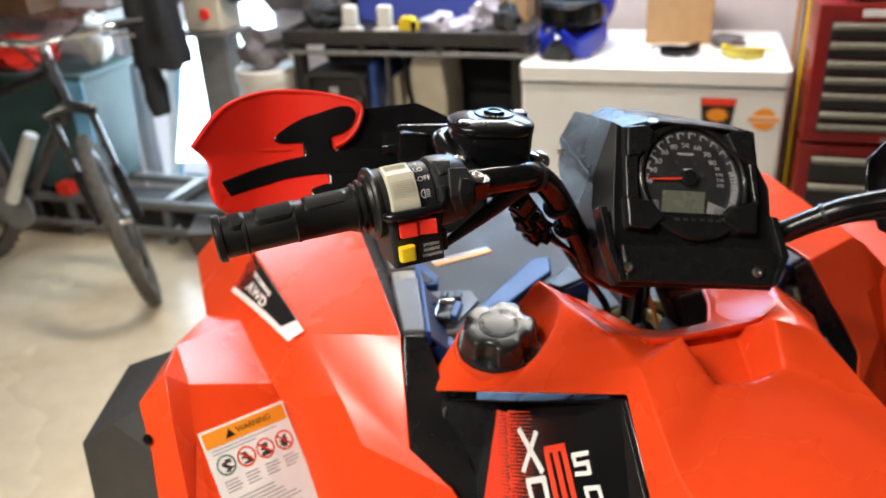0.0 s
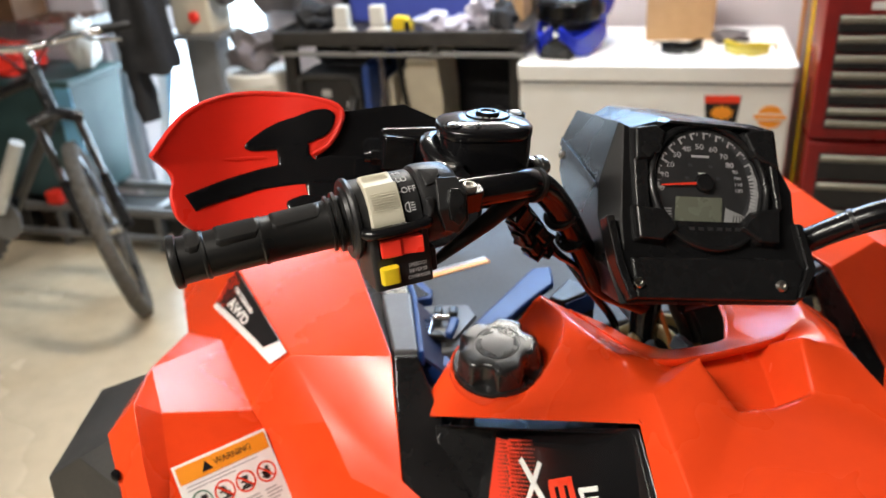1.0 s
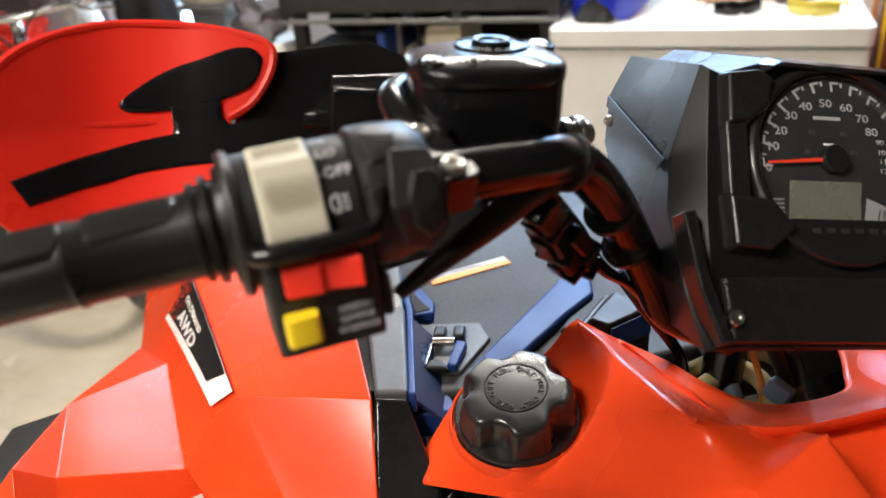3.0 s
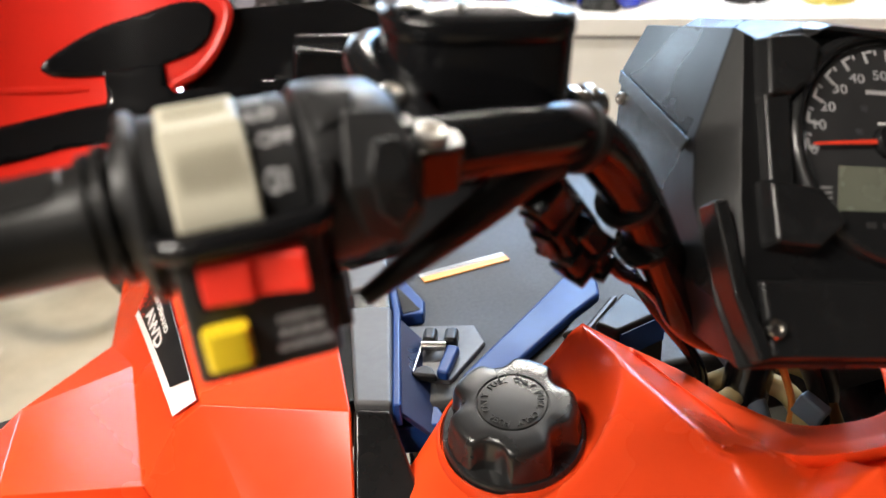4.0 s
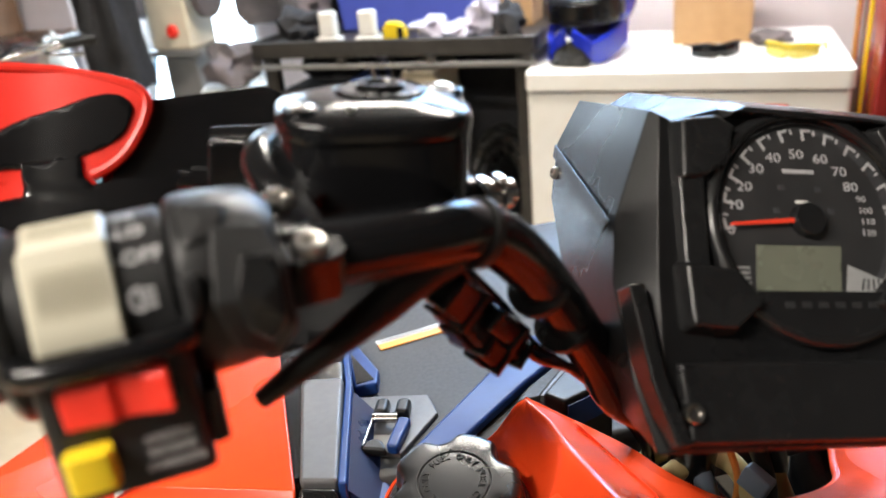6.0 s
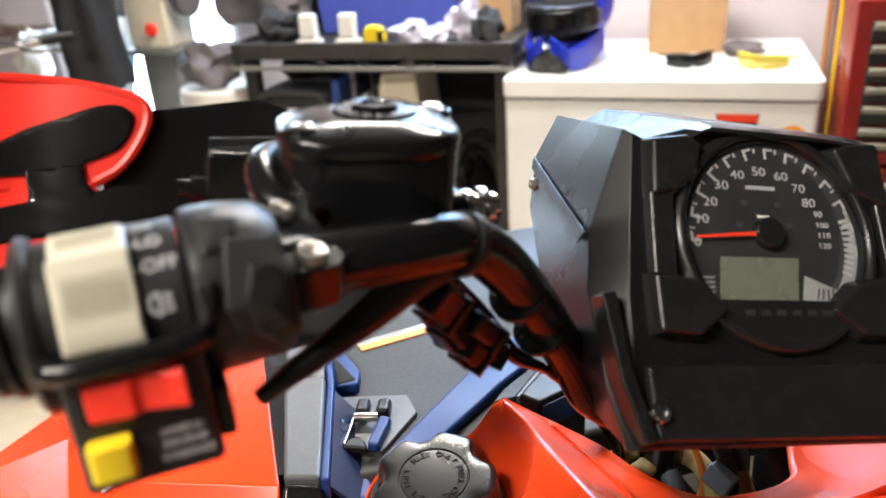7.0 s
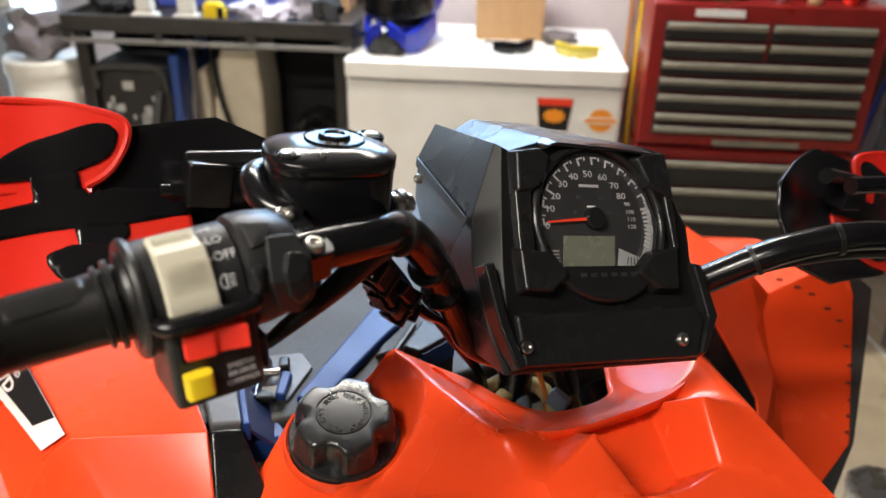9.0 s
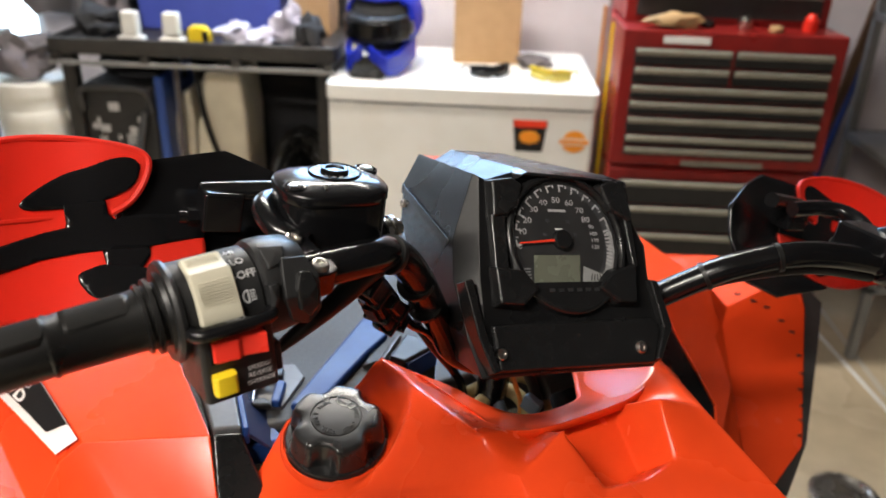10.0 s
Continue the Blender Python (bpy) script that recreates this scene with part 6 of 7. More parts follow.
sm = axes((0.340, -0.2955, 0.725), (1, 0, 0), (0, 0, 1))
bm = bmesh.new()
prism(bm, [(0.036 * math.cos(math.pi * i / 12), 0.034 * math.sin(math.pi * i / 12)) for i in range(24)], 0, 0.001, sm)
sticker = part("sticker", bm, ORANGE_INK, freezer, "orange round sticker with a pale bar")
part("sticker_band", boxed((-0.050, -0.010, 0.001), (0.050, 0.010, 0.0016), sm), WHITE_INK, sticker)
part("sticker_band", boxed((-0.044, -0.006, 0.0016), (0.044, 0.006, 0.0020), sm), ORANGE_INK, sticker)

# helmet
helmet = thing("helmet", "blue and black motocross helmet with goggles, on the freezer", "helmet", pose(-0.150, 2.735, 0.874, 4, 0, -10) @ Matrix.Diagonal((0.95, 0.95, 0.82, 1)))
bm = bmesh.new()
bmesh.ops.create_uvsphere(bm, u_segments=36, v_segments=24, radius=1)
for v in list(bm.verts):
    k = 1 - 0.18 * max(0.0, -v.co.z)
    v.co = Vector((v.co.x * 0.128 * k, 0.02 + v.co.y * 0.160 * k, 0.175 + v.co.z * 0.155))
bmesh.ops.delete(bm, geom=[v for v in bm.verts if v.co.y < -0.070 and 0.085 < v.co.z < 0.265 and abs(v.co.x) < 0.108], context="VERTS")
part("shell", bm, BLUE_GLOSS, helmet, "blue gloss shell", thick=0.006)
bm = bmesh.new()
bmesh.ops.create_uvsphere(bm, u_segments=28, v_segments=16, radius=1)
for v in bm.verts:
    v.co = Vector((v.co.x * 0.115, 0.02 + v.co.y * 0.140, 0.180 + v.co.z * 0.135))
part("lining", bm, FABRIC_BLACK, helmet, "black padding inside the helmet")
# pointed chin bar: two blue arms meeting in front
for s in (-1, 1):
    bm = bmesh.new()
    rows = [((0.112, 0.00), 0.040, 0.120), ((0.108, -0.075), 0.026, 0.115), ((0.090, -0.140), 0.010, 0.098), ((0.064, -0.185), 0.018, 0.088), ((0.040, -0.205), 0.060, 0.118), ((0.012, -0.214), 0.092, 0.140)]
    prev = None
    for (x, y), z0, z1 in rows:
        ring = [bm.verts.new((s * x, y, z0)), bm.verts.new((s * x, y, z1)), bm.verts.new((s * x * 0.82, y + 0.022, z1)), bm.verts.new((s * x * 0.82, y + 0.022, z0))]
        if prev:
            for i in range(4):
                bm.faces.new((prev[i], prev[(i + 1) % 4], ring[(i + 1) % 4], ring[i]))
        else:
            bm.faces.new(ring)
        prev = ring
    bm.faces.new(prev[::-1])
    part("chin_arm", bm, BLUE_GLOSS, helmet, "blue chin bar arm", bevel=0.006)
bm = bmesh.new()
prism(bm, [(-0.062, 0.022), (-0.03, 0.002), (0.03, 0.002), (0.062, 0.022), (0.040, 0.070), (0.0, 0.095), (-0.040, 0.070)], 0.0, 0.034, axes((0, -0.172, 0.004), (1, 0, 0), (0, -0.1, 1)))
part("chin_vent", bm, BLACK_PLASTIC, helmet, "black vent", bevel=0.006)
# goggles with their strap
bm = bmesh.new()
prism(bm, [(0.112 * math.cos(a), -0.060 + 0.100 * math.sin(a)) for a in [math.pi + math.pi * i / 14 for i in range(15)]], 0.128, 0.222)
goggles = part("goggles", bm, BLACK_PLASTIC, helmet, "dark goggles", bevel=0.014)
bm = bmesh.new()
prism(bm, [(0.100 * math.cos(a), -0.066 + 0.100 * math.sin(a)) for a in [math.pi * 1.1 + math.pi * 0.8 * i / 14 for i in range(15)]], 0.145, 0.205)
part("goggle_lens", bm, BLACK_GLOSS, goggles, "dark lens", bevel=0.006)
for s in (-1, 1):
    part("strap_clip", boxed((s * 0.108 - 0.010, -0.075, 0.150), (s * 0.108 + 0.010, -0.045, 0.195)), GREY_TRIM, goggles, "grey strap clip", bevel=0.004)

carton = thing("carton", "plain brown cardboard carton on the freezer lid", "box", pose(0.172, 2.92, 0.872, 0, 0, 3))
part("carton_body", boxed((-0.108, -0.09, 0), (0.108, 0.09, 0.30)), CARDBOARD, carton, bevel=0.002)
part("tape", boxed((-0.025, -0.0915, 0.20), (0.025, -0.0902, 0.30)), TAN_WOOD, carton, "brown packing tape")


def wrap_lens(width, height, bow, z0):
    """A lens bent round the face."""
    bm = bmesh.new()
    rows = []
    for i in range(13):
        u = -1 + 2 * i / 12
        h = height * (1 - 0.35 * abs(u) ** 3) * (0.72 if i == 6 else 1.0)
        rows.append((bm.verts.new((u * width, bow * u * u, z0 + 0.5 * height - 0.55 * h)), bm.verts.new((u * width, bow * u * u + 0.004, z0 + 0.5 * height + 0.45 * h))))
    for p, q in zip(rows, rows[1:]):
        bm.faces.new((p[0], q[0], q[1], p[1]))
    return bm


AMBER = node_material("amber_lens", (0.62, 0.52, 0.10), 0.2, second=(0.5, 0.42, 0.12), mix=0.4)
for nm, lb, place, mt, frame_mt in (("sunglasses", "black wraparound sunglasses lying on the freezer", pose(0.200, 2.625, 0.872, 0, 0, 22), BLACK_GLOSS, BLACK_PLASTIC), ("safety_glasses", "pale yellow safety glasses lying on the freezer", pose(0.365, 2.60, 0.872, 0, 0, -20), AMBER, YELLOW)):
    glasses = thing(nm, lb, "glasses", place)
    part("lens", wrap_lens(0.066, 0.036, 0.030, 0.002), mt, glasses, thick=0.002)
    part("brow", tubed([(-0.066, 0.030, 0.034), (-0.035, 0.008, 0.038), (0, 0.001, 0.034), (0.035, 0.008, 0.038), (0.066, 0.030, 0.034)], 0.003, bend=4), frame_mt, glasses)
    for s in (-1, 1):
        part("temple", tubed([(s * 0.066, 0.030, 0.032), (s * 0.070, 0.07, 0.028), (s * 0.060, 0.125, 0.005)], 0.0035), frame_mt, glasses)
solid("glove", lump((0.055, 0.035, 0.022), 2.2, 0.6), FABRIC_GREY, "small dark crumpled glove on the freezer lid", "glove", m=pose(0.33, 2.80, 0.890))

# ---- bars and level standing between freezer and tool chest ----
ALU = node_material("dull_aluminium", (0.45, 0.45, 0.46), 0.4, 0.8, mix=0.4)
ORANGE_WOOD = node_material("orange_handle", (0.50, 0.22, 0.05), 0.45, mix=0.4)
for nm, label_text, cat, x, y, w, top, mt, tilt in (("wooden_pole", "orange-brown wooden pole leaning on the wall", "pole", 0.5215, 2.62, 0.0105, 1.10, ORANGE_WOOD, -1), ("metal_rail", "dull aluminium rail leaning on the wall", "rail", 0.5325, 2.60, 0.009, 1.18, ALU, -1), ("spirit_level", "yellow spirit level standing on end", "level", 0.5425, 2.57, 0.010, 1.06, YELLOW, -1)):
    solid(nm, boxed((-w / 2, -w * 0.35, 0.0), (w / 2, w * 0.35, top)), mt, label_text, cat, bevel=0.003, m=pose(x, y, 0, tilt, 0, 0))

# ---- tool chest ----
CHEST_RED = node_material("red_enamel", (0.27, 0.016, 0.014), 0.35, second=(0.15, 0.010, 0.010), grain=20, stain=6, mix=0.7)
DRAWER_BLACK = node_material("black_drawer_enamel", (0.012, 0.012, 0.013), 0.5, second=(0.03, 0.028, 0.028), mix=0.6, grain=30, stain=8)
PULL = node_material("aluminium_pull", (0.34, 0.33, 0.28), 0.5, 0.5, second=(0.22, 0.21, 0.17), grain=60, stain=10, mix=0.6)


def drawer(parent, x0, x1, z0, z1, y):
    d = part("drawer", boxed((x0, y - 0.010, z0), (x1, y - 0.002, z1)), DRAWER_BLACK, parent, bevel=0.002)
    bm = bmesh.new()
    prism(bm, [(0, 0), (0, 0.017), (-0.006, 0.019), (-0.013, 0.014), (-0.012, 0.003), (-0.006, 0)], x0 + 0.004, x1 - 0.004, axes((0, y - 0.010, z1 - 0.020), (0, 1, 0), (0, 0, 1)))
    part("pull", bm, PULL, d, "worn grey aluminium pull")


chest = thing("tool_chest", "red steel tool chest with black drawers and grey pulls", "tool chest", pose(0.864, 2.45, 0))
part("cabinet", boxed((-0.31, 0.0, 0.06), (0.31, 0.45, 0.660)), CHEST_RED, chest, bevel=0.006)
part("upper_box", boxed((-0.31, 0.0, 0.672), (0.31, 0.42, 1.065)), CHEST_RED, chest, bevel=0.006)
for x in (-0.26, 0.26):
    for y in (0.06, 0.39):
        bm = bmesh.new()
        lathe(bm, [(0.01, -0.012), (0.030, -0.012), (0.030, 0.012), (0.01, 0.012)], pose(x, y, 0.030, 0, 90, 0), 16)
        part("castor", bm, BLACK_RUBBER, chest)
tops = [1.017, 0.965, 0.913, 0.868, 0.822, 0.768, 0.733]
for z1, z0 in zip(tops[:2], tops[1:3]):
    drawer(chest, -0.275, -0.005, z0 + 0.005, z1, 0.0)
    drawer(chest, 0.005, 0.275, z0 + 0.005, z1, 0.0)
for z1, z0 in zip(tops[2:], tops[3:] + [0.700]):
    drawer(chest, -0.275, 0.275, z0 + 0.005, z1, 0.0)
for z1, z0 in ((0.630, 0.552), (0.547, 0.465), (0.460, 0.375), (0.370, 0.25), (0.245, 0.10)):
    drawer(chest, -0.275, 0.275, z0, z1, 0.0)
part("name_plate", boxed((-0.20, -0.004, 1.030), (-0.07, -0.0005, 1.050)), WHITE_INK, chest, "pale plain name plate", bevel=0.001)
part("band_plate", boxed((-0.10, -0.004, 0.676), (0.14, -0.0005, 0.692)), PULL, chest, "dull metal band")
top_chest = thing("top_chest", "dark red top tool chest set back on the larger chest", "tool chest", pose(0.864, 2.58, 1.0652))
part("body", boxed((-0.29, 0.0, 0.0), (0.29, 0.28, 0.36)), CHEST_RED, top_chest, bevel=0.005)
for z0, z1 in ((0.02, 0.10), (0.105, 0.185), (0.19, 0.26)):
    drawer(top_chest, -0.262, 0.262, z0, z1, 0.0)
solid("work_glove", lump((0.075, 0.035, 0.022), 5.1, 0.5), TAN_WOOD, "tan leather work glove lying on the tool chest", "glove", m=pose(0.70, 2.50, 1.085, 0, 0, 15))
for x, y, h, mt, nm, lb in ((0.90, 2.52, 0.035, STEEL, "socket", "small steel socket on the tool chest"), (0.98, 2.49, 0.018, CARDBOARD, "matchbox", "small brown box on the tool chest"), (1.08, 2.51, 0.05, SWITCH_RED, "oil_bottle", "small red bottle on the tool chest"), (0.80, 2.53, 0.02, BLACK_PLASTIC, "tape_roll", "black roll of tape on the tool chest")):
    bm = bmesh.new()
    lathe(bm, [(0.018, 0), (0.020, 0.004), (0.020, h * 0.7), (0.012, h * 0.85), (0.011, h)], None, 16)
    solid(nm, bm, mt, lb, nm.replace("_", " "), m=pose(x, y, 1.0655))

# ---- boards and rack beside the tool chest ----
BLUE_PIPE = node_material("blue_pipe_plastic", (0.03, 0.08, 0.32), 0.4, mix=0.4)
solid("board", boxed((-0.016, -0.010, 0), (0.016, 0.010, 1.75)), WOOD, "dark brown board leaning on the wall", "board", group="leaning boards", bevel=0.003, m=pose(1.318, 3.00, 0.004, -3, 9.5, 0))
solid("board", boxed((-0.020, -0.012, 0), (0.020, 0.012, 0.95)), TABLE_DARK, "black-painted board leaning on the wall", "board", group="leaning boards", bevel=0.003, m=pose(1.262, 3.04, 0.004, -3, 8, 0))
bm = bmesh.new()
rod(bm, (1.302, 2.935, 0.004), (1.575, 3.10, 1.25), 0.011)
solid("blue_pipe", bm, BLUE_PIPE, "long blue plastic pipe leaning on the wall", "pipe")
rack = thing("steel_rack", "grey steel rack with pale bottles beside the boards", "rack", pose(1.67, 2.72, 0))
for x in (-0.22, 0.22):
    for y in (-0.2, 0.2):
        part("post", boxed((x - 0.015, y - 0.015, 0), (x + 0.015, y + 0.015, 1.6)), GREY_STEEL, rack, bevel=0.003)
for z in (0.25, 0.65, 1.05, 1.45):
    part("shelf", boxed((-0.235, -0.215, z), (0.235, 0.215, z + 0.025)), GREY_STEEL, rack, bevel=0.003)
for i, (x, y, z, r, h, mt) in enumerate(((1.54, 2.63, 0.276, 0.05, 0.22, GREY_STEEL), (1.67, 2.61, 0.276, 0.055, 0.26, FABRIC_GREY), (1.55, 2.62, 0.676, 0.05, 0.20, CREAM_BODY), (1.69, 2.63, 0.676, 0.06, 0.24, GREY_STEEL))):
    bm = bmesh.new()
    lathe(bm, [(r, 0), (r * 1.02, 0.01), (r * 1.02, h * 0.7), (r * 0.5, h * 0.86), (r * 0.36, h)], None, 20)
    solid("bottle", bm, mt, "dull bottle standing on the steel rack", "bottle", group="bottles on the rack", m=pose(x, y, z))
solid("floor_joint", boxed((1.468, 2.3, 0.0005), (1.483, 3.15, 0.003)), node_material("pale_joint", (0.55, 0.52, 0.46), 0.7, mix=0.4), "pale joint strip in the concrete floor", "floor", "structure")
bm = bmesh.new()
lathe(bm, [(0.075, 0), (0.078, 0.004), (0.078, 0.085), (0.083, 0.088), (0.083, 0.096), (0.07, 0.098), (0.065, 0.092), (0.001, 0.092)], None, 32)
solid("paint_can", bm, STEEL, "bare metal paint can standing on the floor", "can", m=pose(1.10, 1.72, 0))

# ---- work table and its clutter ----
TABLE_BLACK = node_material("black_steel_table", (0.016, 0.0155, 0.0155), 0.42, second=(0.042, 0.038, 0.034), mix=0.7, grain=30, stain=6)
table = thing("work_table", "black steel work table crowded with small things", "table", pose(-0.72, 2.82, 0))
part("tabletop", boxed((-0.43, -0.25, 0.912), (0.43, 0.25, 0.940)), TABLE_BLACK, table, bevel=0.004)
for lo, hi in (((-0.44, -0.27, 0.908), (0.44, -0.2502, 0.958)), ((-0.44, 0.2502, 0.908), (0.44, 0.27, 0.958)), ((-0.445, -0.25, 0.908), (-0.4302, 0.25, 0.958)), ((0.4302, -0.25, 0.908), (0.445, 0.25, 0.958))):
    part("lip", boxed(lo, hi), TABLE_BLACK, table, bevel=0.006)
for x in (-0.40, 0.40):
    for y in (-0.22, 0.22):
        part("leg", boxed((x - 0.022, y - 0.020, 0), (x + 0.022, y + 0.020, 0.9115)), TABLE_BLACK, table, bevel=0.006)
part("lower_shelf", boxed((-0.37, -0.24, 0.20), (0.37, 0.24, 0.225)), TABLE_BLACK, table, bevel=0.004)
for x in (-0.385, 0.385):
    part("post", boxed((x - 0.02, 0.18, 0.941), (x + 0.02, 0.22, 1.65)), TABLE_BLACK, table, bevel=0.004)
part("lower_lip", boxed((-0.44, -0.276, 0.876), (0.44, -0.262, 0.890)), GREY_STEEL, table, "dull grey lower rail", bevel=0.003)
for x in (-0.42, -0.14, 0.14, 0.42):
    part("rail_bracket", boxed((x - 0.012, -0.2755, 0.890), (x + 0.012, -0.262, 0.9082)), TABLE_BLACK, table)
for x in (-0.912, -0.785):
    plug = thing("white_adapter", "white plastic plug adapter standing on the work table", "adapter", pose(x, 2.60, 0.9405), "adapters on the table")
    part("base", boxed((-0.038, -0.022, 0), (0.038, 0.022, 0.022)), WHITE_PLASTIC, plug, bevel=0.006)
    part("block", boxed((-0.026, -0.018, 0.0222), (0.026, 0.018, 0.095)), WHITE_PLASTIC, plug, bevel=0.008)
tape = thing("tape_measure", "yellow tape measure with a black grip on the table", "tape measure", pose(-0.70, 2.60, 0.9405))
bm = bmesh.new()
prism(bm, [(-0.034, 0), (0.034, 0), (0.034, 0.035), (0.018, 0.058), (-0.022, 0.060), (-0.034, 0.045)], -0.018, 0.018, axes((0, 0, 0), (1, 0, 0), (0, 0, 1)))
part("case", bm, YELLOW, tape, bevel=0.006)
part("grip", boxed((0.012, -0.021, 0.012), (0.030, 0.021, 0.045)), BLACK_PLASTIC, tape, bevel=0.003)
tote = thing("blue_tote", "blue plastic storage tote on the work table", "tote", pose(-0.74, 2.93, 0.9405))
bm = bmesh.new()
a = [bm.verts.new((x, y, 0)) for x, y in ((-0.23, -0.11), (0.23, -0.11), (0.23, 0.11), (-0.23, 0.11))]
b = [bm.verts.new((x * 1.08, y * 1.10, 0.26)) for x, y in ((-0.23, -0.11), (0.23, -0.11), (0.23, 0.11), (-0.23, 0.11))]
bm.faces.new(a[::-1])
bm.faces.new(b)
for i in range(4):
    bm.faces.new((a[i], a[(i + 1) % 4], b[(i + 1) % 4], b[i]))
part("tub", bm, BLUE_TOTE, tote, bevel=0.008)
part("lid", boxed((-0.262, -0.135, 0.2605), (0.262, 0.135, 0.285)), BLUE_TOTE, tote, bevel=0.008)
for x, y, s, seed, mt, nm, lb, cat in ((-0.60, 2.64, (0.055, 0.04, 0.035), 1, CLEAR_BAG, "plastic_bag", "crumpled milky plastic bag on the table", "bag"), (-0.52, 2.63, (0.06, 0.045, 0.03), 3, CLEAR_BAG, "plastic_bag", "crumpled milky plastic bag on the table", "bag"),
                                      (-0.44, 2.66, (0.05, 0.045, 0.065), 4, CLEAR_BAG, "plastic_bag", "tall milky plastic bag on the table", "bag"), (-1.03, 2.66, (0.075, 0.06, 0.05), 6, FABRIC_BLACK, "rag", "black rag heaped on the table", "rag"),
                                      (-1.08, 2.85, (0.06, 0.07, 0.09), 7, FABRIC_GREY, "rag", "grey rag heaped on the table", "rag"), (-0.36, 2.62, (0.045, 0.05, 0.05), 9, FABRIC_BLACK, "cable_coil", "black bundle of cable at the table's end", "cable")):
    solid(nm, lump(s, seed, 0.6), mt, lb, cat, m=pose(x, y, 0.941 + 0.84 * s[2]))
carton = thing("carton", "brown cardboard carton standing on the work table", "box", pose(-0.40, 2.90, 0.9405))
part("carton_body", boxed((-0.06, -0.08, 0), (0.06, 0.08, 0.24)), CARDBOARD, carton, bevel=0.002)
part("tape", boxed((-0.02, -0.0815, 0.14), (0.02, -0.0802, 0.24)), TAN_WOOD, carton)

# under and beside the table
bucket = thing("bucket", "white plastic bucket with a lid, dirty rags on it", "bucket", pose(-1.27, 2.62, 0) @ Matrix.Diagonal((0.8, 0.8, 1.09, 1)))
bm = bmesh.new()
lathe(bm, [(0.115, 0), (0.12, 0.005), (0.135, 0.62), (0.139, 0.63), (0.139, 0.66), (0.135, 0.665), (0.138, 0.70), (0.139, 0.705)], None, 40)
part("pail", bm, WHITE_PLASTIC, bucket)
bm = bmesh.new()
lathe(bm, [(0.145, 0.706), (0.147, 0.712), (0.147, 0.742), (0.140, 0.750), (0.130, 0.746), (0.001, 0.746)], None, 40)
part("lid", bm, WHITE_PLASTIC, bucket, "white ribbed lid")
for sg in (-1, 1):
    bm = bmesh.new()
    lathe(bm, [(0.02, 0), (0.02, 0.012), (0.012, 0.014)], along((sg * 0.139, 0, 0.645), (sg * 0.3, 0, 0.645)), 16)
    part("lug", bm, WHITE_PLASTIC, bucket)
solid("rag", lump((0.085, 0.07, 0.07), 12, 0.7), FABRIC_GREY, "grey and pinkish rag heaped on the bucket lid", "rag", m=pose(-1.28, 2.62, 0.876))
crate = thing("tool_crate", "black plastic tool crate with pale print and a blue edge", "crate", pose(-0.985, 2.74, 0.2255))
part("shell", boxed((-0.12, -0.14, 0), (0.12, 0.14, 0.58)), DRAWER_BLACK, crate, bevel=0.015)
part("edge", boxed((0.1205, -0.14, 0.02), (0.15, 0.14, 0.61)), BLUE_PIPE, crate, "blue plastic edge", bevel=0.008)
part("handle", tubed([(-0.11, -0.148, 0.50), (-0.10, -0.168, 0.57), (0.0, -0.172, 0.58), (0.10, -0.168, 0.57), (0.11, -0.148, 0.50)], 0.010, bend=5), GREY_TRIM, crate, "grey carrying handle")
rnd = random.Random(21)
for i in range(30):
    x, z = rnd.uniform(-0.105, 0.07), rnd.uniform(0.14, 0.50)
    part("print_mark", boxed((x, -0.1415, z), (x + rnd.uniform(0.008, 0.035), -0.1402, z + rnd.uniform(0.008, 0.04))), LABEL_INK if i % 3 else GREY_INK, crate)
part("hose", tubed([(0.09, -0.16, 0.50), (0.06, -0.18, 0.35), (0.02, -0.17, 0.18), (-0.05, -0.16, 0.05)], 0.012, bend=5), GREY_TRIM, crate, "grey hose")
vac = thing("shop_vacuum", "cream plastic shop vacuum with black cables", "vacuum", pose(-0.70, 2.76, 0.2255) @ Matrix.Diagonal((0.95, 1, 1.07, 1)))
bm = bmesh.new()
prism(bm, [(-0.10, 0.0), (0.11, 0.0), (0.115, 0.45), (0.10, 0.58), (-0.02, 0.58), (-0.06, 0.40)], -0.11, 0.11, axes((0, 0, 0), (1, 0, 0), (0, 0, 1)))
part("body", bm, CREAM_BODY, vac, bevel=0.012)
bm = bmesh.new()
prism(bm, [(-0.15, 0.0), (-0.105, 0.0), (-0.075, 0.40), (-0.085, 0.52), (-0.13, 0.50), (-0.155, 0.38)], -0.08, 0.08, axes((0, 0, 0), (1, 0, 0), (0, 0, 1)))
part("side_cover", bm, CREAM_BODY, vac, "greyish side cover", bevel=0.012)
part("cable", tubed([(-0.05, -0.10, 0.62), (-0.02, -0.135, 0.45), (0.03, -0.14, 0.30), (0.05, -0.13, 0.22)], 0.009, bend=5), BLACK_RUBBER, vac, "black cable")
part("plug", boxed((0.02, -0.16, 0.12), (0.08, -0.115, 0.22)), BLACK_RUBBER, vac, "black plug", bevel=0.006)
part("cable", tubed([(-0.12, -0.09, 0.60), (-0.11, -0.12, 0.40), (-0.13, -0.11, 0.15), (-0.10, -0.12, 0.02)], 0.010, bend=5), FABRIC_GREY, vac)
# dark lump added for the deep shade on the wall under the table
solid("tarpaulin", lump((0.44, 0.05, 0.36), 41, 0.35), FABRIC_BLACK, "black cloth lump standing in for shade behind the lower shelf", "tarpaulin", m=pose(-0.76, 2.985, 0.532))
solid("blue_bag", lump((0.10, 0.05, 0.20), 43, 0.4), BLUE_TOTE, "crumpled blue bag behind the crate", "bag", m=pose(-0.80, 2.90, 0.395))
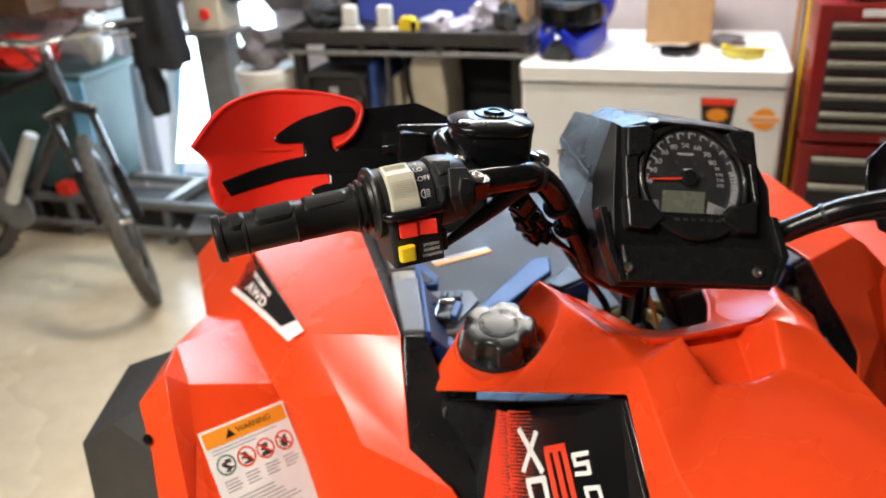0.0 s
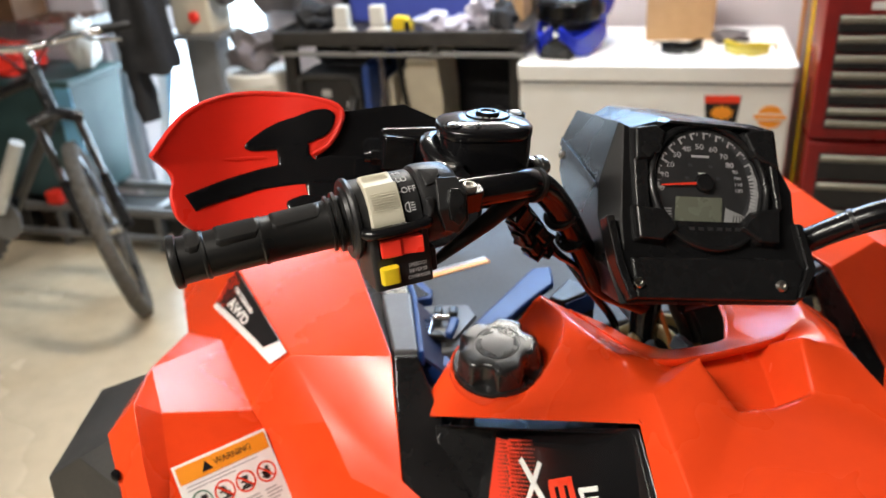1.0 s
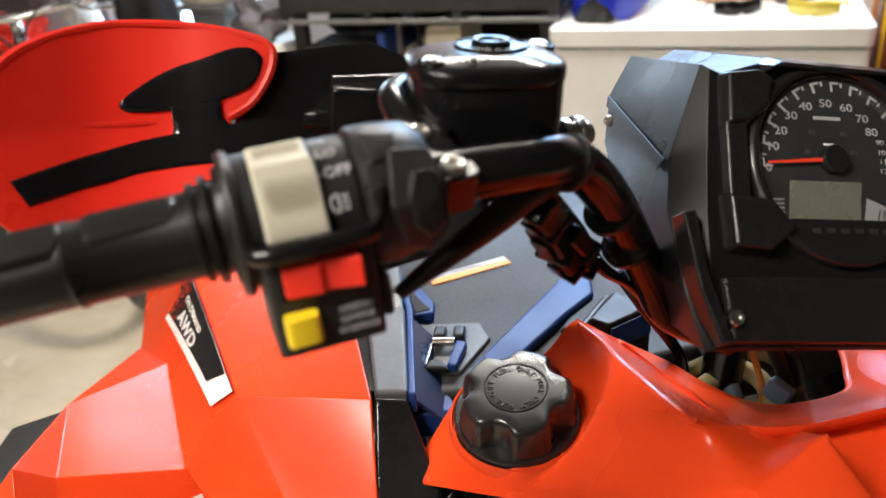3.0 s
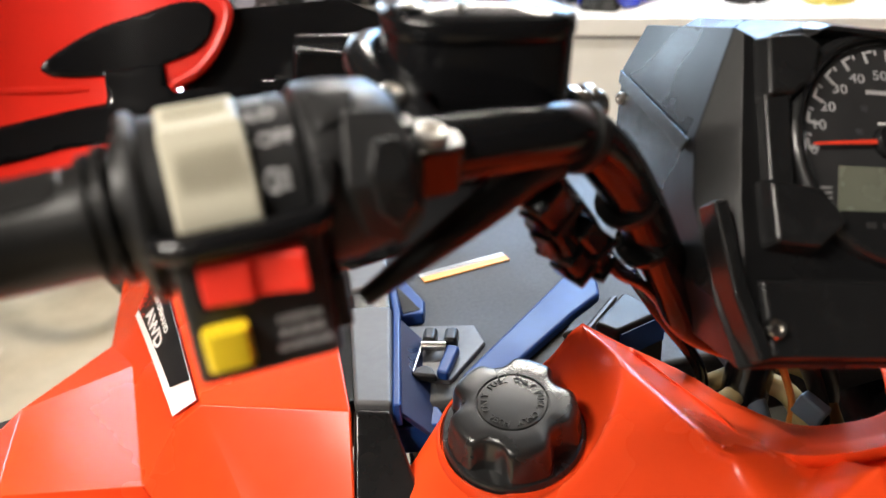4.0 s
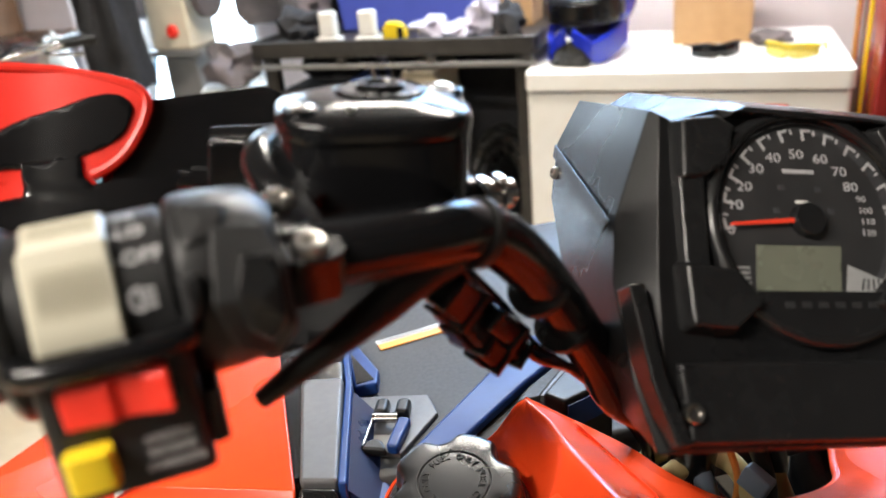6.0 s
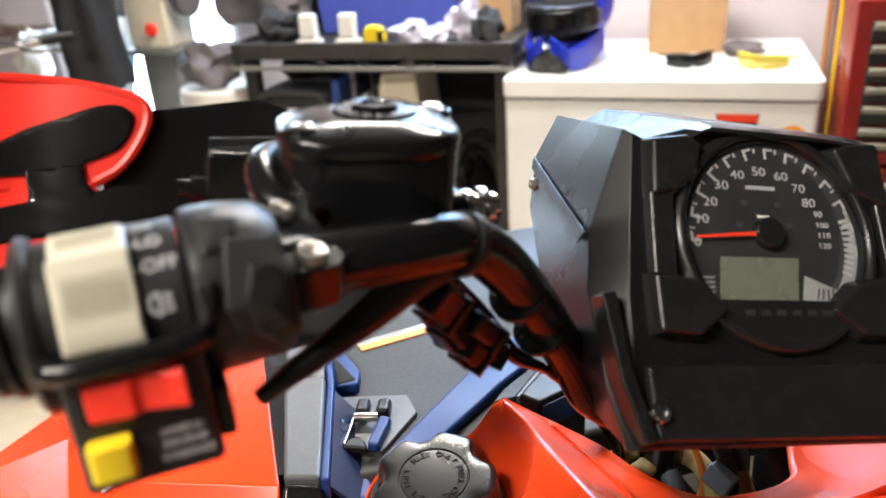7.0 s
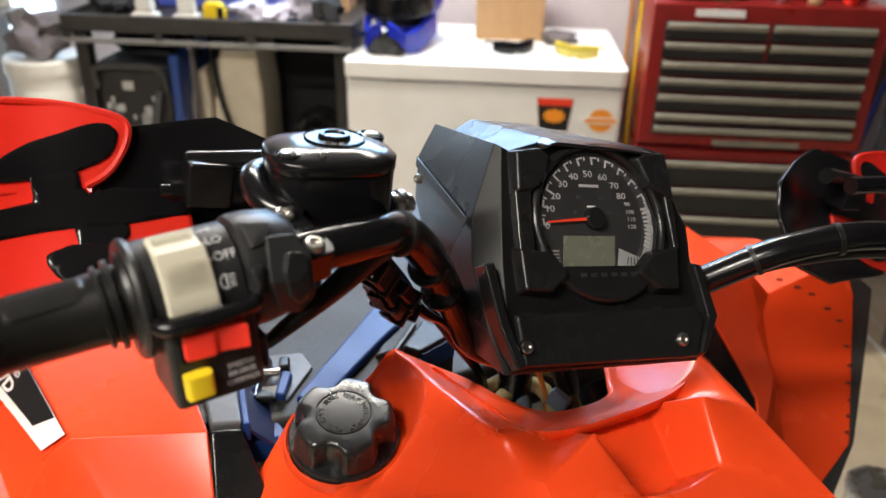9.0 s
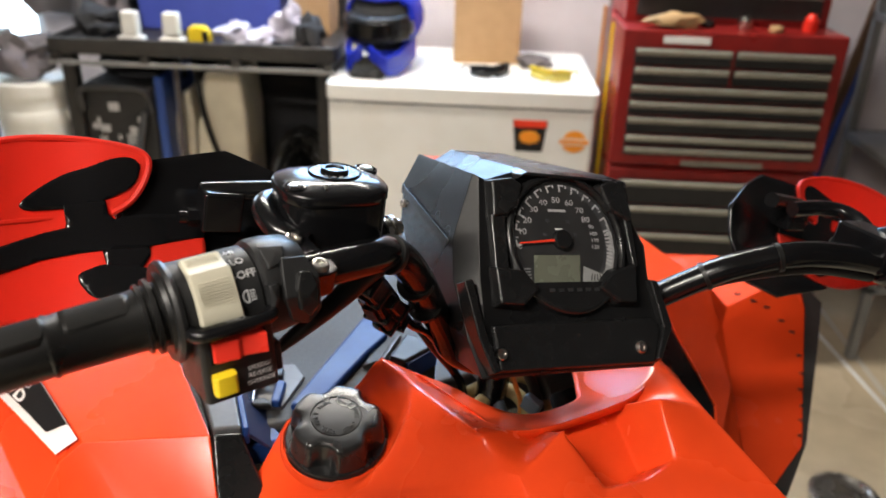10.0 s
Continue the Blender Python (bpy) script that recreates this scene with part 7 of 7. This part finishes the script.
solid("black_bag", lump((0.13, 0.07, 0.13), 47, 0.5), FABRIC_BLACK, "black bag resting on the tool crate", "bag", m=pose(-0.98, 2.78, 0.80))
hose = thing("coiled_hose", "black rubber hose coiled on the lower shelf", "hose", pose(-0.425, 2.75, 0.44))
for k, (r, y) in enumerate(((0.115, -0.05), (0.12, -0.015), (0.11, 0.02), (0.09, -0.03), (0.075, 0.0))):
    bm = bmesh.new()
    pts = [(r * 0.85 * math.cos(2 * math.pi * i / 28), y + 0.01 * math.sin(3 * i), r * 1.7 * math.sin(2 * math.pi * i / 28)) for i in range(29)]
    tube(bm, pts, 0.018, bend=0, steps=12)
    part("coil", bm, BLACK_RUBBER, hose)
solid("paint_tin", lump((0.05, 0.05, 0.06), 31, 0.3), GREY_STEEL, "dull metal tin on the lower shelf", "tin", m=pose(-0.80, 2.62, 0.277))
for i, (x, y, r, h, mt) in enumerate(((-0.62, 2.62, 0.035, 0.12, WHITE_PLASTIC), (-0.55, 2.61, 0.03, 0.15, STEEL), (-0.48, 2.62, 0.028, 0.13, FABRIC_GREY), (-0.41, 2.60, 0.03, 0.16, WHITE_PLASTIC))):
    bm = bmesh.new()
    lathe(bm, [(r, 0), (r, h * 0.75), (r * 0.5, h * 0.88), (r * 0.5, h)], None, 16)
    solid("spray_can", bm, mt, "small can on the table's lower shelf", "can", group="cans on the lower shelf", m=pose(x, y, 0.2255))

# ---- bench grinder on its stand, beside the door ----
grinder = thing("grinder_stand", "grey pedestal with a beige machine and red button", "grinder", pose(-1.69, 2.98, 0) @ Matrix.Diagonal((1, 1, 1.075, 1)))
part("column", boxed((-0.07, -0.06, 0.02), (0.07, 0.06, 0.80)), GREY_STEEL, grinder, bevel=0.01)
part("foot", boxed((-0.15, -0.14, 0), (0.15, 0.14, 0.0198)), GREY_STEEL, grinder, bevel=0.004)
part("tray", boxed((-0.12, -0.10, 0.8002), (0.12, 0.10, 0.82)), GREY_STEEL, grinder, bevel=0.004)
part("machine", boxed((-0.085, -0.09, 0.8202), (0.085, 0.08, 1.06)), CREAM_BODY, grinder, "beige machine housing", bevel=0.012)
bm = bmesh.new()
lathe(bm, [(0.022, 0), (0.022, 0.012), (0.016, 0.018), (0.001, 0.018)], along((0.02, -0.0905, 0.885), (0.02, -0.2, 0.885)), 20)
part("stop_button", bm, SWITCH_RED, grinder, "red stop button")
for sx in (-0.13, 0.13):
    bm = bmesh.new()
    lathe(bm, [(0.02, -0.015), (0.085, -0.015), (0.085, 0.015), (0.02, 0.015)], pose(sx, -0.01, 1.0, 0, 90, 0), 24)
    part("wheel", bm, FABRIC_GREY, grinder, "grinding wheel")

# ---- clutter by the door ----
# Panels added outdoors to give the doorway its streaks of blue light
for x, y, rz, w, h in ((-2.62, 3.78, -42, 0.12, 1.35), (-2.34, 3.70, -50, 0.09, 1.10), (-2.50, 4.10, -38, 0.20, 0.85)):
    sheet = thing("plastic_sheet", "pale blue panel added outside the door for streaks of blue light", "sheet", pose(x, y, -0.1515, -8, 0, rz), "blue sheets outside")
    part("panel", boxed((-w, -0.008, 0.0), (w, 0.008, h)), PALE_BLUE, sheet, bevel=0.003)
    for k in (-0.55, 0.0, 0.55):
        part("rib", boxed((k * w - 0.012, -0.016, 0.02), (k * w + 0.012, -0.0082, h - 0.02)), WHITE_PLASTIC, sheet, "white stiffening rib", bevel=0.002)

jacket = thing("jacket", "black jacket hanging from a hook by the door", "jacket", pose(-1.80, 2.70, 1.05) @ Matrix.Diagonal((0.72, 0.8, 1.0, 1)))
bm = bmesh.new()
rings = []
for k in range(15):
    z = 0.36 - 0.62 * k / 14
    wide = 0.10 + 0.055 * min(1.0, k / 9) + (0.012 if k > 12 else 0.0)
    ring = []
    for i in range(36):
        a = 2 * math.pi * i / 36
        f = 1 + 0.13 * math.sin(5 * a + z * 5) + 0.16 * noise.noise(Vector((math.cos(a) * 2, math.sin(a) * 2, z * 7)))
        ring.append(bm.verts.new((0.03 * (k / 14) + wide * f * math.cos(a), 0.55 * wide * f * math.sin(a), z + 0.012 * math.sin(3 * a + 1))))
    rings.append(ring)
for p, q in zip(rings, rings[1:]):
    for i in range(36):
        bm.faces.new((p[i], p[(i + 1) % 36], q[(i + 1) % 36], q[i]))
bm.faces.new(rings[0][::-1])
bm.faces.new(rings[-1])
part("torso", bm, FABRIC_BLACK, jacket)
bm = bmesh.new()
tube(bm, [(-0.03, -0.02, 0.10), (-0.04, -0.03, -0.12), (-0.035, -0.02, -0.30), (-0.02, -0.02, -0.46)], 0.06, bend=8, steps=20, radii=(0.07, 0.055))
for v in bm.verts:
    v.co += Vector((1, 0.6, 0)) * 0.016 * noise.noise(v.co * 14)
part("sleeve", bm, FABRIC_BLACK, jacket, "black sleeve")
part("hook", tubed([(0, 0.54, 0.60), (0, 0.2, 0.60), (0, 0.02, 0.56), (0, 0.0, 0.36)], 0.006, bend=4), STEEL, jacket)

for x, z, size, mt, words, seed in ((-1.36, 1.16, (0.13, 0.085, 0.26), FABRIC_GREY, "grey cloth coat hanging on the wall", 61), (-1.17, 1.20, (0.12, 0.090, 0.24), FABRIC_BLACK, "black cloth coat hanging on the wall", 67)):
    coat = thing("coat", words + " between door and table", "coat", pose(x, 3.065, z), "coats on the wall")
    part("body", lump(size, seed, 0.45), mt, coat)
    bm = bmesh.new()
    tube(bm, [(size[0] * 0.7, -0.03, size[2] * 0.45), (size[0] * 0.85, -0.045, -0.05), (size[0] * 0.75, -0.04, -size[2] * 1.0)], 0.04, bend=6, steps=14, radii=(0.05, 0.036))
    for v in bm.verts:
        v.co += Vector((1, 0.6, 0)) * 0.014 * noise.noise(v.co * 15)
    part("sleeve", bm, mt, coat)
    part("hook", tubed([(0, 0.084, size[2] + 0.03), (0, 0.03, size[2] + 0.03), (0, 0.0, size[2] - 0.03)], 0.006, bend=4), STEEL, coat, "steel wall hook")

# ---- totes and shelf in the corner ----
tote = thing("teal_tote", "dark teal plastic storage tote behind the bicycle", "tote", pose(-2.52, 2.90, 0.20))
bm = bmesh.new()
a = [bm.verts.new((x, y, 0)) for x, y in ((-0.26, -0.15), (0.26, -0.15), (0.26, 0.15), (-0.26, 0.15))]
b = [bm.verts.new((x * 1.15, y * 1.12, 0.50)) for x, y in ((-0.26, -0.15), (0.26, -0.15), (0.26, 0.15), (-0.26, 0.15))]
bm.faces.new(a[::-1])
bm.faces.new(b)
for i in range(4):
    bm.faces.new((a[i], a[(i + 1) % 4], b[(i + 1) % 4], b[i]))
part("tub", bm, TEAL, tote, bevel=0.012)
part("lid", boxed((-0.32, -0.19, 0.5005), (0.32, 0.19, 0.53)), TEAL, tote, bevel=0.01)
part("blue_cover", boxed((0.235, -0.185, 0.10), (0.315, -0.1785, 0.52)), PALE_BLUE, tote, "pale blue plastic cover", bevel=0.002)
cart = thing("steel_cart", "low grey steel cart carrying the storage tote", "cart", pose(-2.15, 2.80, 0))
for y in (-0.10, 0.20):
    part("rail", tubed([(-0.85, y, 0.175), (0.0, y, 0.175), (0.62, y, 0.175)], 0.022, bend=2), GREY_STEEL, cart)
for x in (-0.75, -0.25, 0.25, 0.58):
    part("cross_bar", boxed((x - 0.02, -0.085, 0.155), (x + 0.02, 0.185, 0.198)), GREY_STEEL, cart, bevel=0.003)
    for y in (-0.10, 0.20):
        part("upright", boxed((x - 0.015, y - 0.015, 0.0), (x + 0.015, y + 0.015, 0.155)), GREY_STEEL, cart)
part("lower_rail", tubed([(-0.85, -0.12, 0.06), (0.0, -0.12, 0.06), (0.62, -0.12, 0.06)], 0.018, bend=2), GREY_STEEL, cart)
BIN_BLACK = node_material("dusty_black_bin", (0.022, 0.021, 0.020), 0.6, second=(0.055, 0.050, 0.043), grain=30, stain=5, mix=0.7)
BIN_BROWN = node_material("dull_brown_bin", (0.075, 0.055, 0.040), 0.7, second=(0.04, 0.03, 0.024), grain=30, stain=5, mix=0.7)
for x, y, rz, w, mt, words in ((-2.80, 2.86, 4, 0.15, BIN_BLACK, "dusty black"), (-2.45, 2.87, -6, 0.14, BIN_BROWN, "dull brown"), (-2.12, 2.85, 3, 0.15, BIN_BLACK, "dusty black"), (-1.80, 2.88, -9, 0.13, BIN_BLACK, "dusty black"), (-1.62, 2.66, 20, 0.11, BIN_BROWN, "dull brown")):
    low_bin = thing("storage_bin", words + " plastic bin on the floor by the steel cart", "bin", pose(x, y, 0, 0, 0, rz), "bins by the cart")
    bm = bmesh.new()
    lo = [bm.verts.new((a * (w - 0.015), b * 0.095, 0.0)) for a, b in ((-1, -1), (1, -1), (1, 1), (-1, 1))]
    hi = [bm.verts.new((a * w, b * 0.110, 0.125)) for a, b in ((-1, -1), (1, -1), (1, 1), (-1, 1))]
    bm.faces.new(lo[::-1]), bm.faces.new(hi)
    for i in range(4):
        bm.faces.new((lo[i], lo[(i + 1) % 4], hi[(i + 1) % 4], hi[i]))
    part("tub", bm, mt, low_bin, bevel=0.008)
    part("lid", boxed((-w - 0.008, -0.118, 0.1255), (w + 0.008, 0.118, 0.143)), mt, low_bin, bevel=0.005)
    part("handle", boxed((-0.04, -0.124, 0.085), (0.04, -0.1065, 0.100)), BLACK_RUBBER, low_bin, "black grip", bevel=0.004)
solid("red_tin", boxed((-0.035, -0.03, 0), (0.035, 0.03, 0.055)), SWITCH_RED, "small red metal tin on the rail of the cart", "tin", bevel=0.004, m=pose(-2.40, 2.70, 0.1985))
shelf = thing("wire_shelf", "wire wall shelf with a wooden box and red cloth", "shelf", pose(-2.75, 3.0, 0.935))
for i in range(9):
    bm = bmesh.new()
    rod(bm, (-0.5, -0.13 + 0.033 * i, 0), (0.5, -0.13 + 0.033 * i, 0), 0.004, steps=8)
    part("wire", bm, STEEL, shelf)
for i in range(12):
    bm = bmesh.new()
    rod(bm, (-0.48 + 0.087 * i, -0.14, -0.001), (-0.48 + 0.087 * i, -0.14, -0.035), 0.004, steps=8)
    part("wire", bm, STEEL, shelf)
part("bracket", boxed((-0.49, -0.13, -0.05), (-0.47, 0.148, -0.0045)), GREY_STEEL, shelf)
part("bracket", boxed((0.47, -0.13, -0.05), (0.49, 0.148, -0.0045)), GREY_STEEL, shelf)
solid("wooden_box", boxed((-0.20, -0.10, 0), (0.20, 0.10, 0.20)), WOOD, "brown wooden box on the wire shelf", "box", bevel=0.004, m=pose(-2.75, 3.0, 0.9395))
solid("red_cloth", lump((0.16, 0.12, 0.07), 17, 0.6), SWITCH_RED, "red cloth bundle on the teal tote", "cloth", m=pose(-2.60, 2.88, 0.79))
solid("white_sack", lump((0.06, 0.06, 0.12), 19, 0.5), WHITE_PLASTIC, "crumpled white sack beside the red cloth", "sack", m=pose(-2.26, 2.92, 0.835))

# ---- bicycle ----
FRAME_BLACK = node_material("black_bike_paint", (0.012, 0.012, 0.013), 0.25, second=(0.02, 0.02, 0.022), mix=0.5)
CHROME = node_material("chrome", (0.75, 0.75, 0.76), 0.15, 1.0, mix=0.2)
FORK_WHITE = node_material("pale_fork_paint", (0.62, 0.61, 0.56), 0.35, mix=0.3)
TYRE = node_material("dusty_tyre", (0.06, 0.055, 0.048), 0.8, second=(0.13, 0.115, 0.095), grain=60, stain=10, mix=0.7, bump=0.6, bump_scale=120)
bike = thing("bicycle", "black mountain bicycle with its front wheel turned", "bicycle", pose(0, 0, 0))


def bike_wheel(c, heading, lean=0):
    m = Matrix.Translation(c) @ pose(0, 0, 0, 0, 0, heading) @ pose(0, 0, 0, 90 + lean, 0, 0)
    bm = bmesh.new()
    n1, n2 = 56, 10
    grid = [[bm.verts.new(m @ Vector(((0.307 + 0.026 * math.cos(2 * math.pi * j / n2)) * math.cos(2 * math.pi * i / n1), (0.307 + 0.026 * math.cos(2 * math.pi * j / n2)) * math.sin(2 * math.pi * i / n1), 0.026 * math.sin(2 * math.pi * j / n2)))) for j in range(n2)] for i in range(n1)]
    for i in range(n1):
        for j in range(n2):
            bm.faces.new((grid[i][j], grid[(i + 1) % n1][j], grid[(i + 1) % n1][(j + 1) % n2], grid[i][(j + 1) % n2]))
    w = part("tyre", bm, TYRE, bike, "dusty knobbly bicycle tyre")
    bm = bmesh.new()
    for i in range(40):
        a = 2 * math.pi * i / 40
        for s in (-0.014, 0.0, 0.014):
            box(bm, (0.331, -0.008, s - 0.004), (0.3365, 0.008, s + 0.004), m @ pose(0, 0, 0, 0, 0, math.degrees(a + (0.07 if s else 0))))
    part("tread", bm, TYRE, w)
    bm = bmesh.new()
    grid = [[bm.verts.new(m @ Vector((r * math.cos(2 * math.pi * i / n1), r * math.sin(2 * math.pi * i / n1), h))) for r, h in ((0.284, -0.012), (0.268, -0.008), (0.268, 0.008), (0.284, 0.012))] for i in range(n1)]
    for i in range(n1):
        for j in range(4):
            bm.faces.new((grid[i][j], grid[(i + 1) % n1][j], grid[(i + 1) % n1][(j + 1) % 4], grid[i][(j + 1) % 4]))
    part("rim", bm, FRAME_BLACK, w)
    for i in range(28):
        bm = bmesh.new()
        a, b = 2 * math.pi * i / 28, 2 * math.pi * (i + (3 if i % 2 else -3)) / 28
        s = 0.025 if i % 4 < 2 else -0.025
        rod(bm, m @ Vector((0.022 * math.cos(b), 0.022 * math.sin(b), s)), m @ Vector((0.269 * math.cos(a), 0.269 * math.sin(a), 0)), 0.0012, steps=5)
        part("spoke", bm, CHROME, w)
    bm = bmesh.new()
    lathe(bm, [(0.010, -0.05), (0.025, -0.035), (0.015, -0.02), (0.015, 0.02), (0.025, 0.035), (0.010, 0.05)], m, 16)
    part("hub", bm, CHROME, w)


UPF = Vector((-0.15, -0.13, 0.98))
FC = Vector((-1.685, 2.258, 0.0)) + UPF * 0.333
bike_wheel(FC, 130, -11)
RC = Vector((-2.66, 2.36, 0.333))
bike_wheel(RC, 178)
hd = Vector((math.cos(radians(130)), math.sin(radians(130)), 0))
sd = Vector((-hd.y, hd.x, 0))
crown = FC + hd * 0.11 + UPF * 0.40
stem = FC + hd * 0.17 + UPF * 0.58
for s in (-0.065, 0.065):
    part("fork_leg", tubed([FC + sd * s, FC + sd * s + hd * 0.05 + UPF * 0.20], 0.020, bend=0), FRAME_BLACK, bike, "black fork leg")
    part("stanchion", tubed([FC + sd * s + hd * 0.05 + UPF * 0.20, crown + sd * s], 0.014, bend=0), CHROME, bike, "bright fork stanchion")
bm = bmesh.new()
tube(bm, [crown - sd * 0.085, crown + Vector((0, 0, 0.025)), crown + sd * 0.085], 0.022, bend=3)
part("fork_crown", bm, FRAME_BLACK, bike)
part("head_tube", tubed([crown, stem], 0.022, bend=0), FRAME_BLACK, bike)
bb = Vector((-2.30, 2.36, 0.30))
seat_top = Vector((-2.44, 2.365, 0.80))
for nm, p, q, r in (("down_tube", crown + Vector((0, 0, 0.03)), bb, 0.024), ("top_tube", stem - Vector((0, 0, 0.04)), seat_top - Vector((0, 0, 0.10)), 0.020), ("seat_tube", bb, seat_top, 0.018)):
    part(nm, tubed([p, q], r, bend=0), FRAME_BLACK, bike)
for s in (-0.05, 0.05):
    part("chain_stay", tubed([bb + Vector((0, s * 0.6, 0)), RC + Vector((0, s, 0))], 0.011, bend=0), FRAME_BLACK, bike)
    part("seat_stay", tubed([seat_top - Vector((0, -s * 0.4, 0.10)), RC + Vector((0, s, 0))], 0.010, bend=0), FRAME_BLACK, bike)
part("shock_tube", tubed([Vector((-2.10, 2.28, 0.62)), Vector((-2.24, 2.24, 0.36))], 0.026, bend=0), FORK_WHITE, bike, "pale shock body")
part("stem", tubed([stem, stem + Vector((0, 0, 0.05)), stem + Vector((0, 0, 0.075)) - hd * 0.05], 0.018, bend=3), CHROME, bike, "bright handlebar stem")
hb = stem + Vector((0, 0, 0.075)) - hd * 0.05
part("handlebar", tubed([hb - sd * 0.33 + hd * 0.05 + V(0, 0, 0.03), hb - sd * 0.15 + V(0, 0, 0.02), hb, hb + sd * 0.15 + V(0, 0, 0.02), hb + sd * 0.33 + hd * 0.05 + V(0, 0, 0.03)], 0.014, bend=4), CHROME, bike, "silver handlebar")
for s in (-1, 1):
    part("grip", tubed([hb + sd * 0.21 * s + hd * 0.02 + V(0, 0, 0.025), hb + sd * 0.34 * s + hd * 0.05 + V(0, 0, 0.03)], 0.018, bend=0), BLACK_RUBBER, bike)
    part("brake_lever", tubed([hb + sd * 0.19 * s + V(0, 0, 0.02), hb + sd * 0.21 * s - hd * 0.05 + V(0, 0, 0.01), hb + sd * 0.30 * s - hd * 0.05 + V(0, 0, 0.0)], 0.007, bend=4), CHROME, bike)
    part("brake_cable", tubed([hb + sd * 0.18 * s + V(0, 0, 0.02), hb + sd * 0.12 * s - hd * 0.10 + V(0, 0, 0.05), hb - hd * 0.10 + sd * 0.03 * s + V(0, 0, -0.04), crown + V(0, 0, 0.05)], 0.004, bend=5), BLACK_RUBBER, bike)
bm = bmesh.new()
rounded(bm, (-0.13, -0.06, 0), (0.13, 0.06, 0.05), 0.05)
bm.transform(Matrix.Translation(seat_top + V(0, 0, 0.08)))
part("saddle", bm, BLACK_RUBBER, bike, bevel=0.015)
part("seat_post", tubed([seat_top, seat_top + V(0, 0, 0.09)], 0.014, bend=0), CHROME, bike)
bm = bmesh.new()
lathe(bm, [(0.03, -0.006), (0.09, -0.004), (0.09, 0.004), (0.03, 0.006)], Matrix.Translation(bb + V(0, -0.06, 0)) @ pose(0, 0, 0, 90, 0, 0), 28)
part("chain_ring", bm, GREY_STEEL, bike)
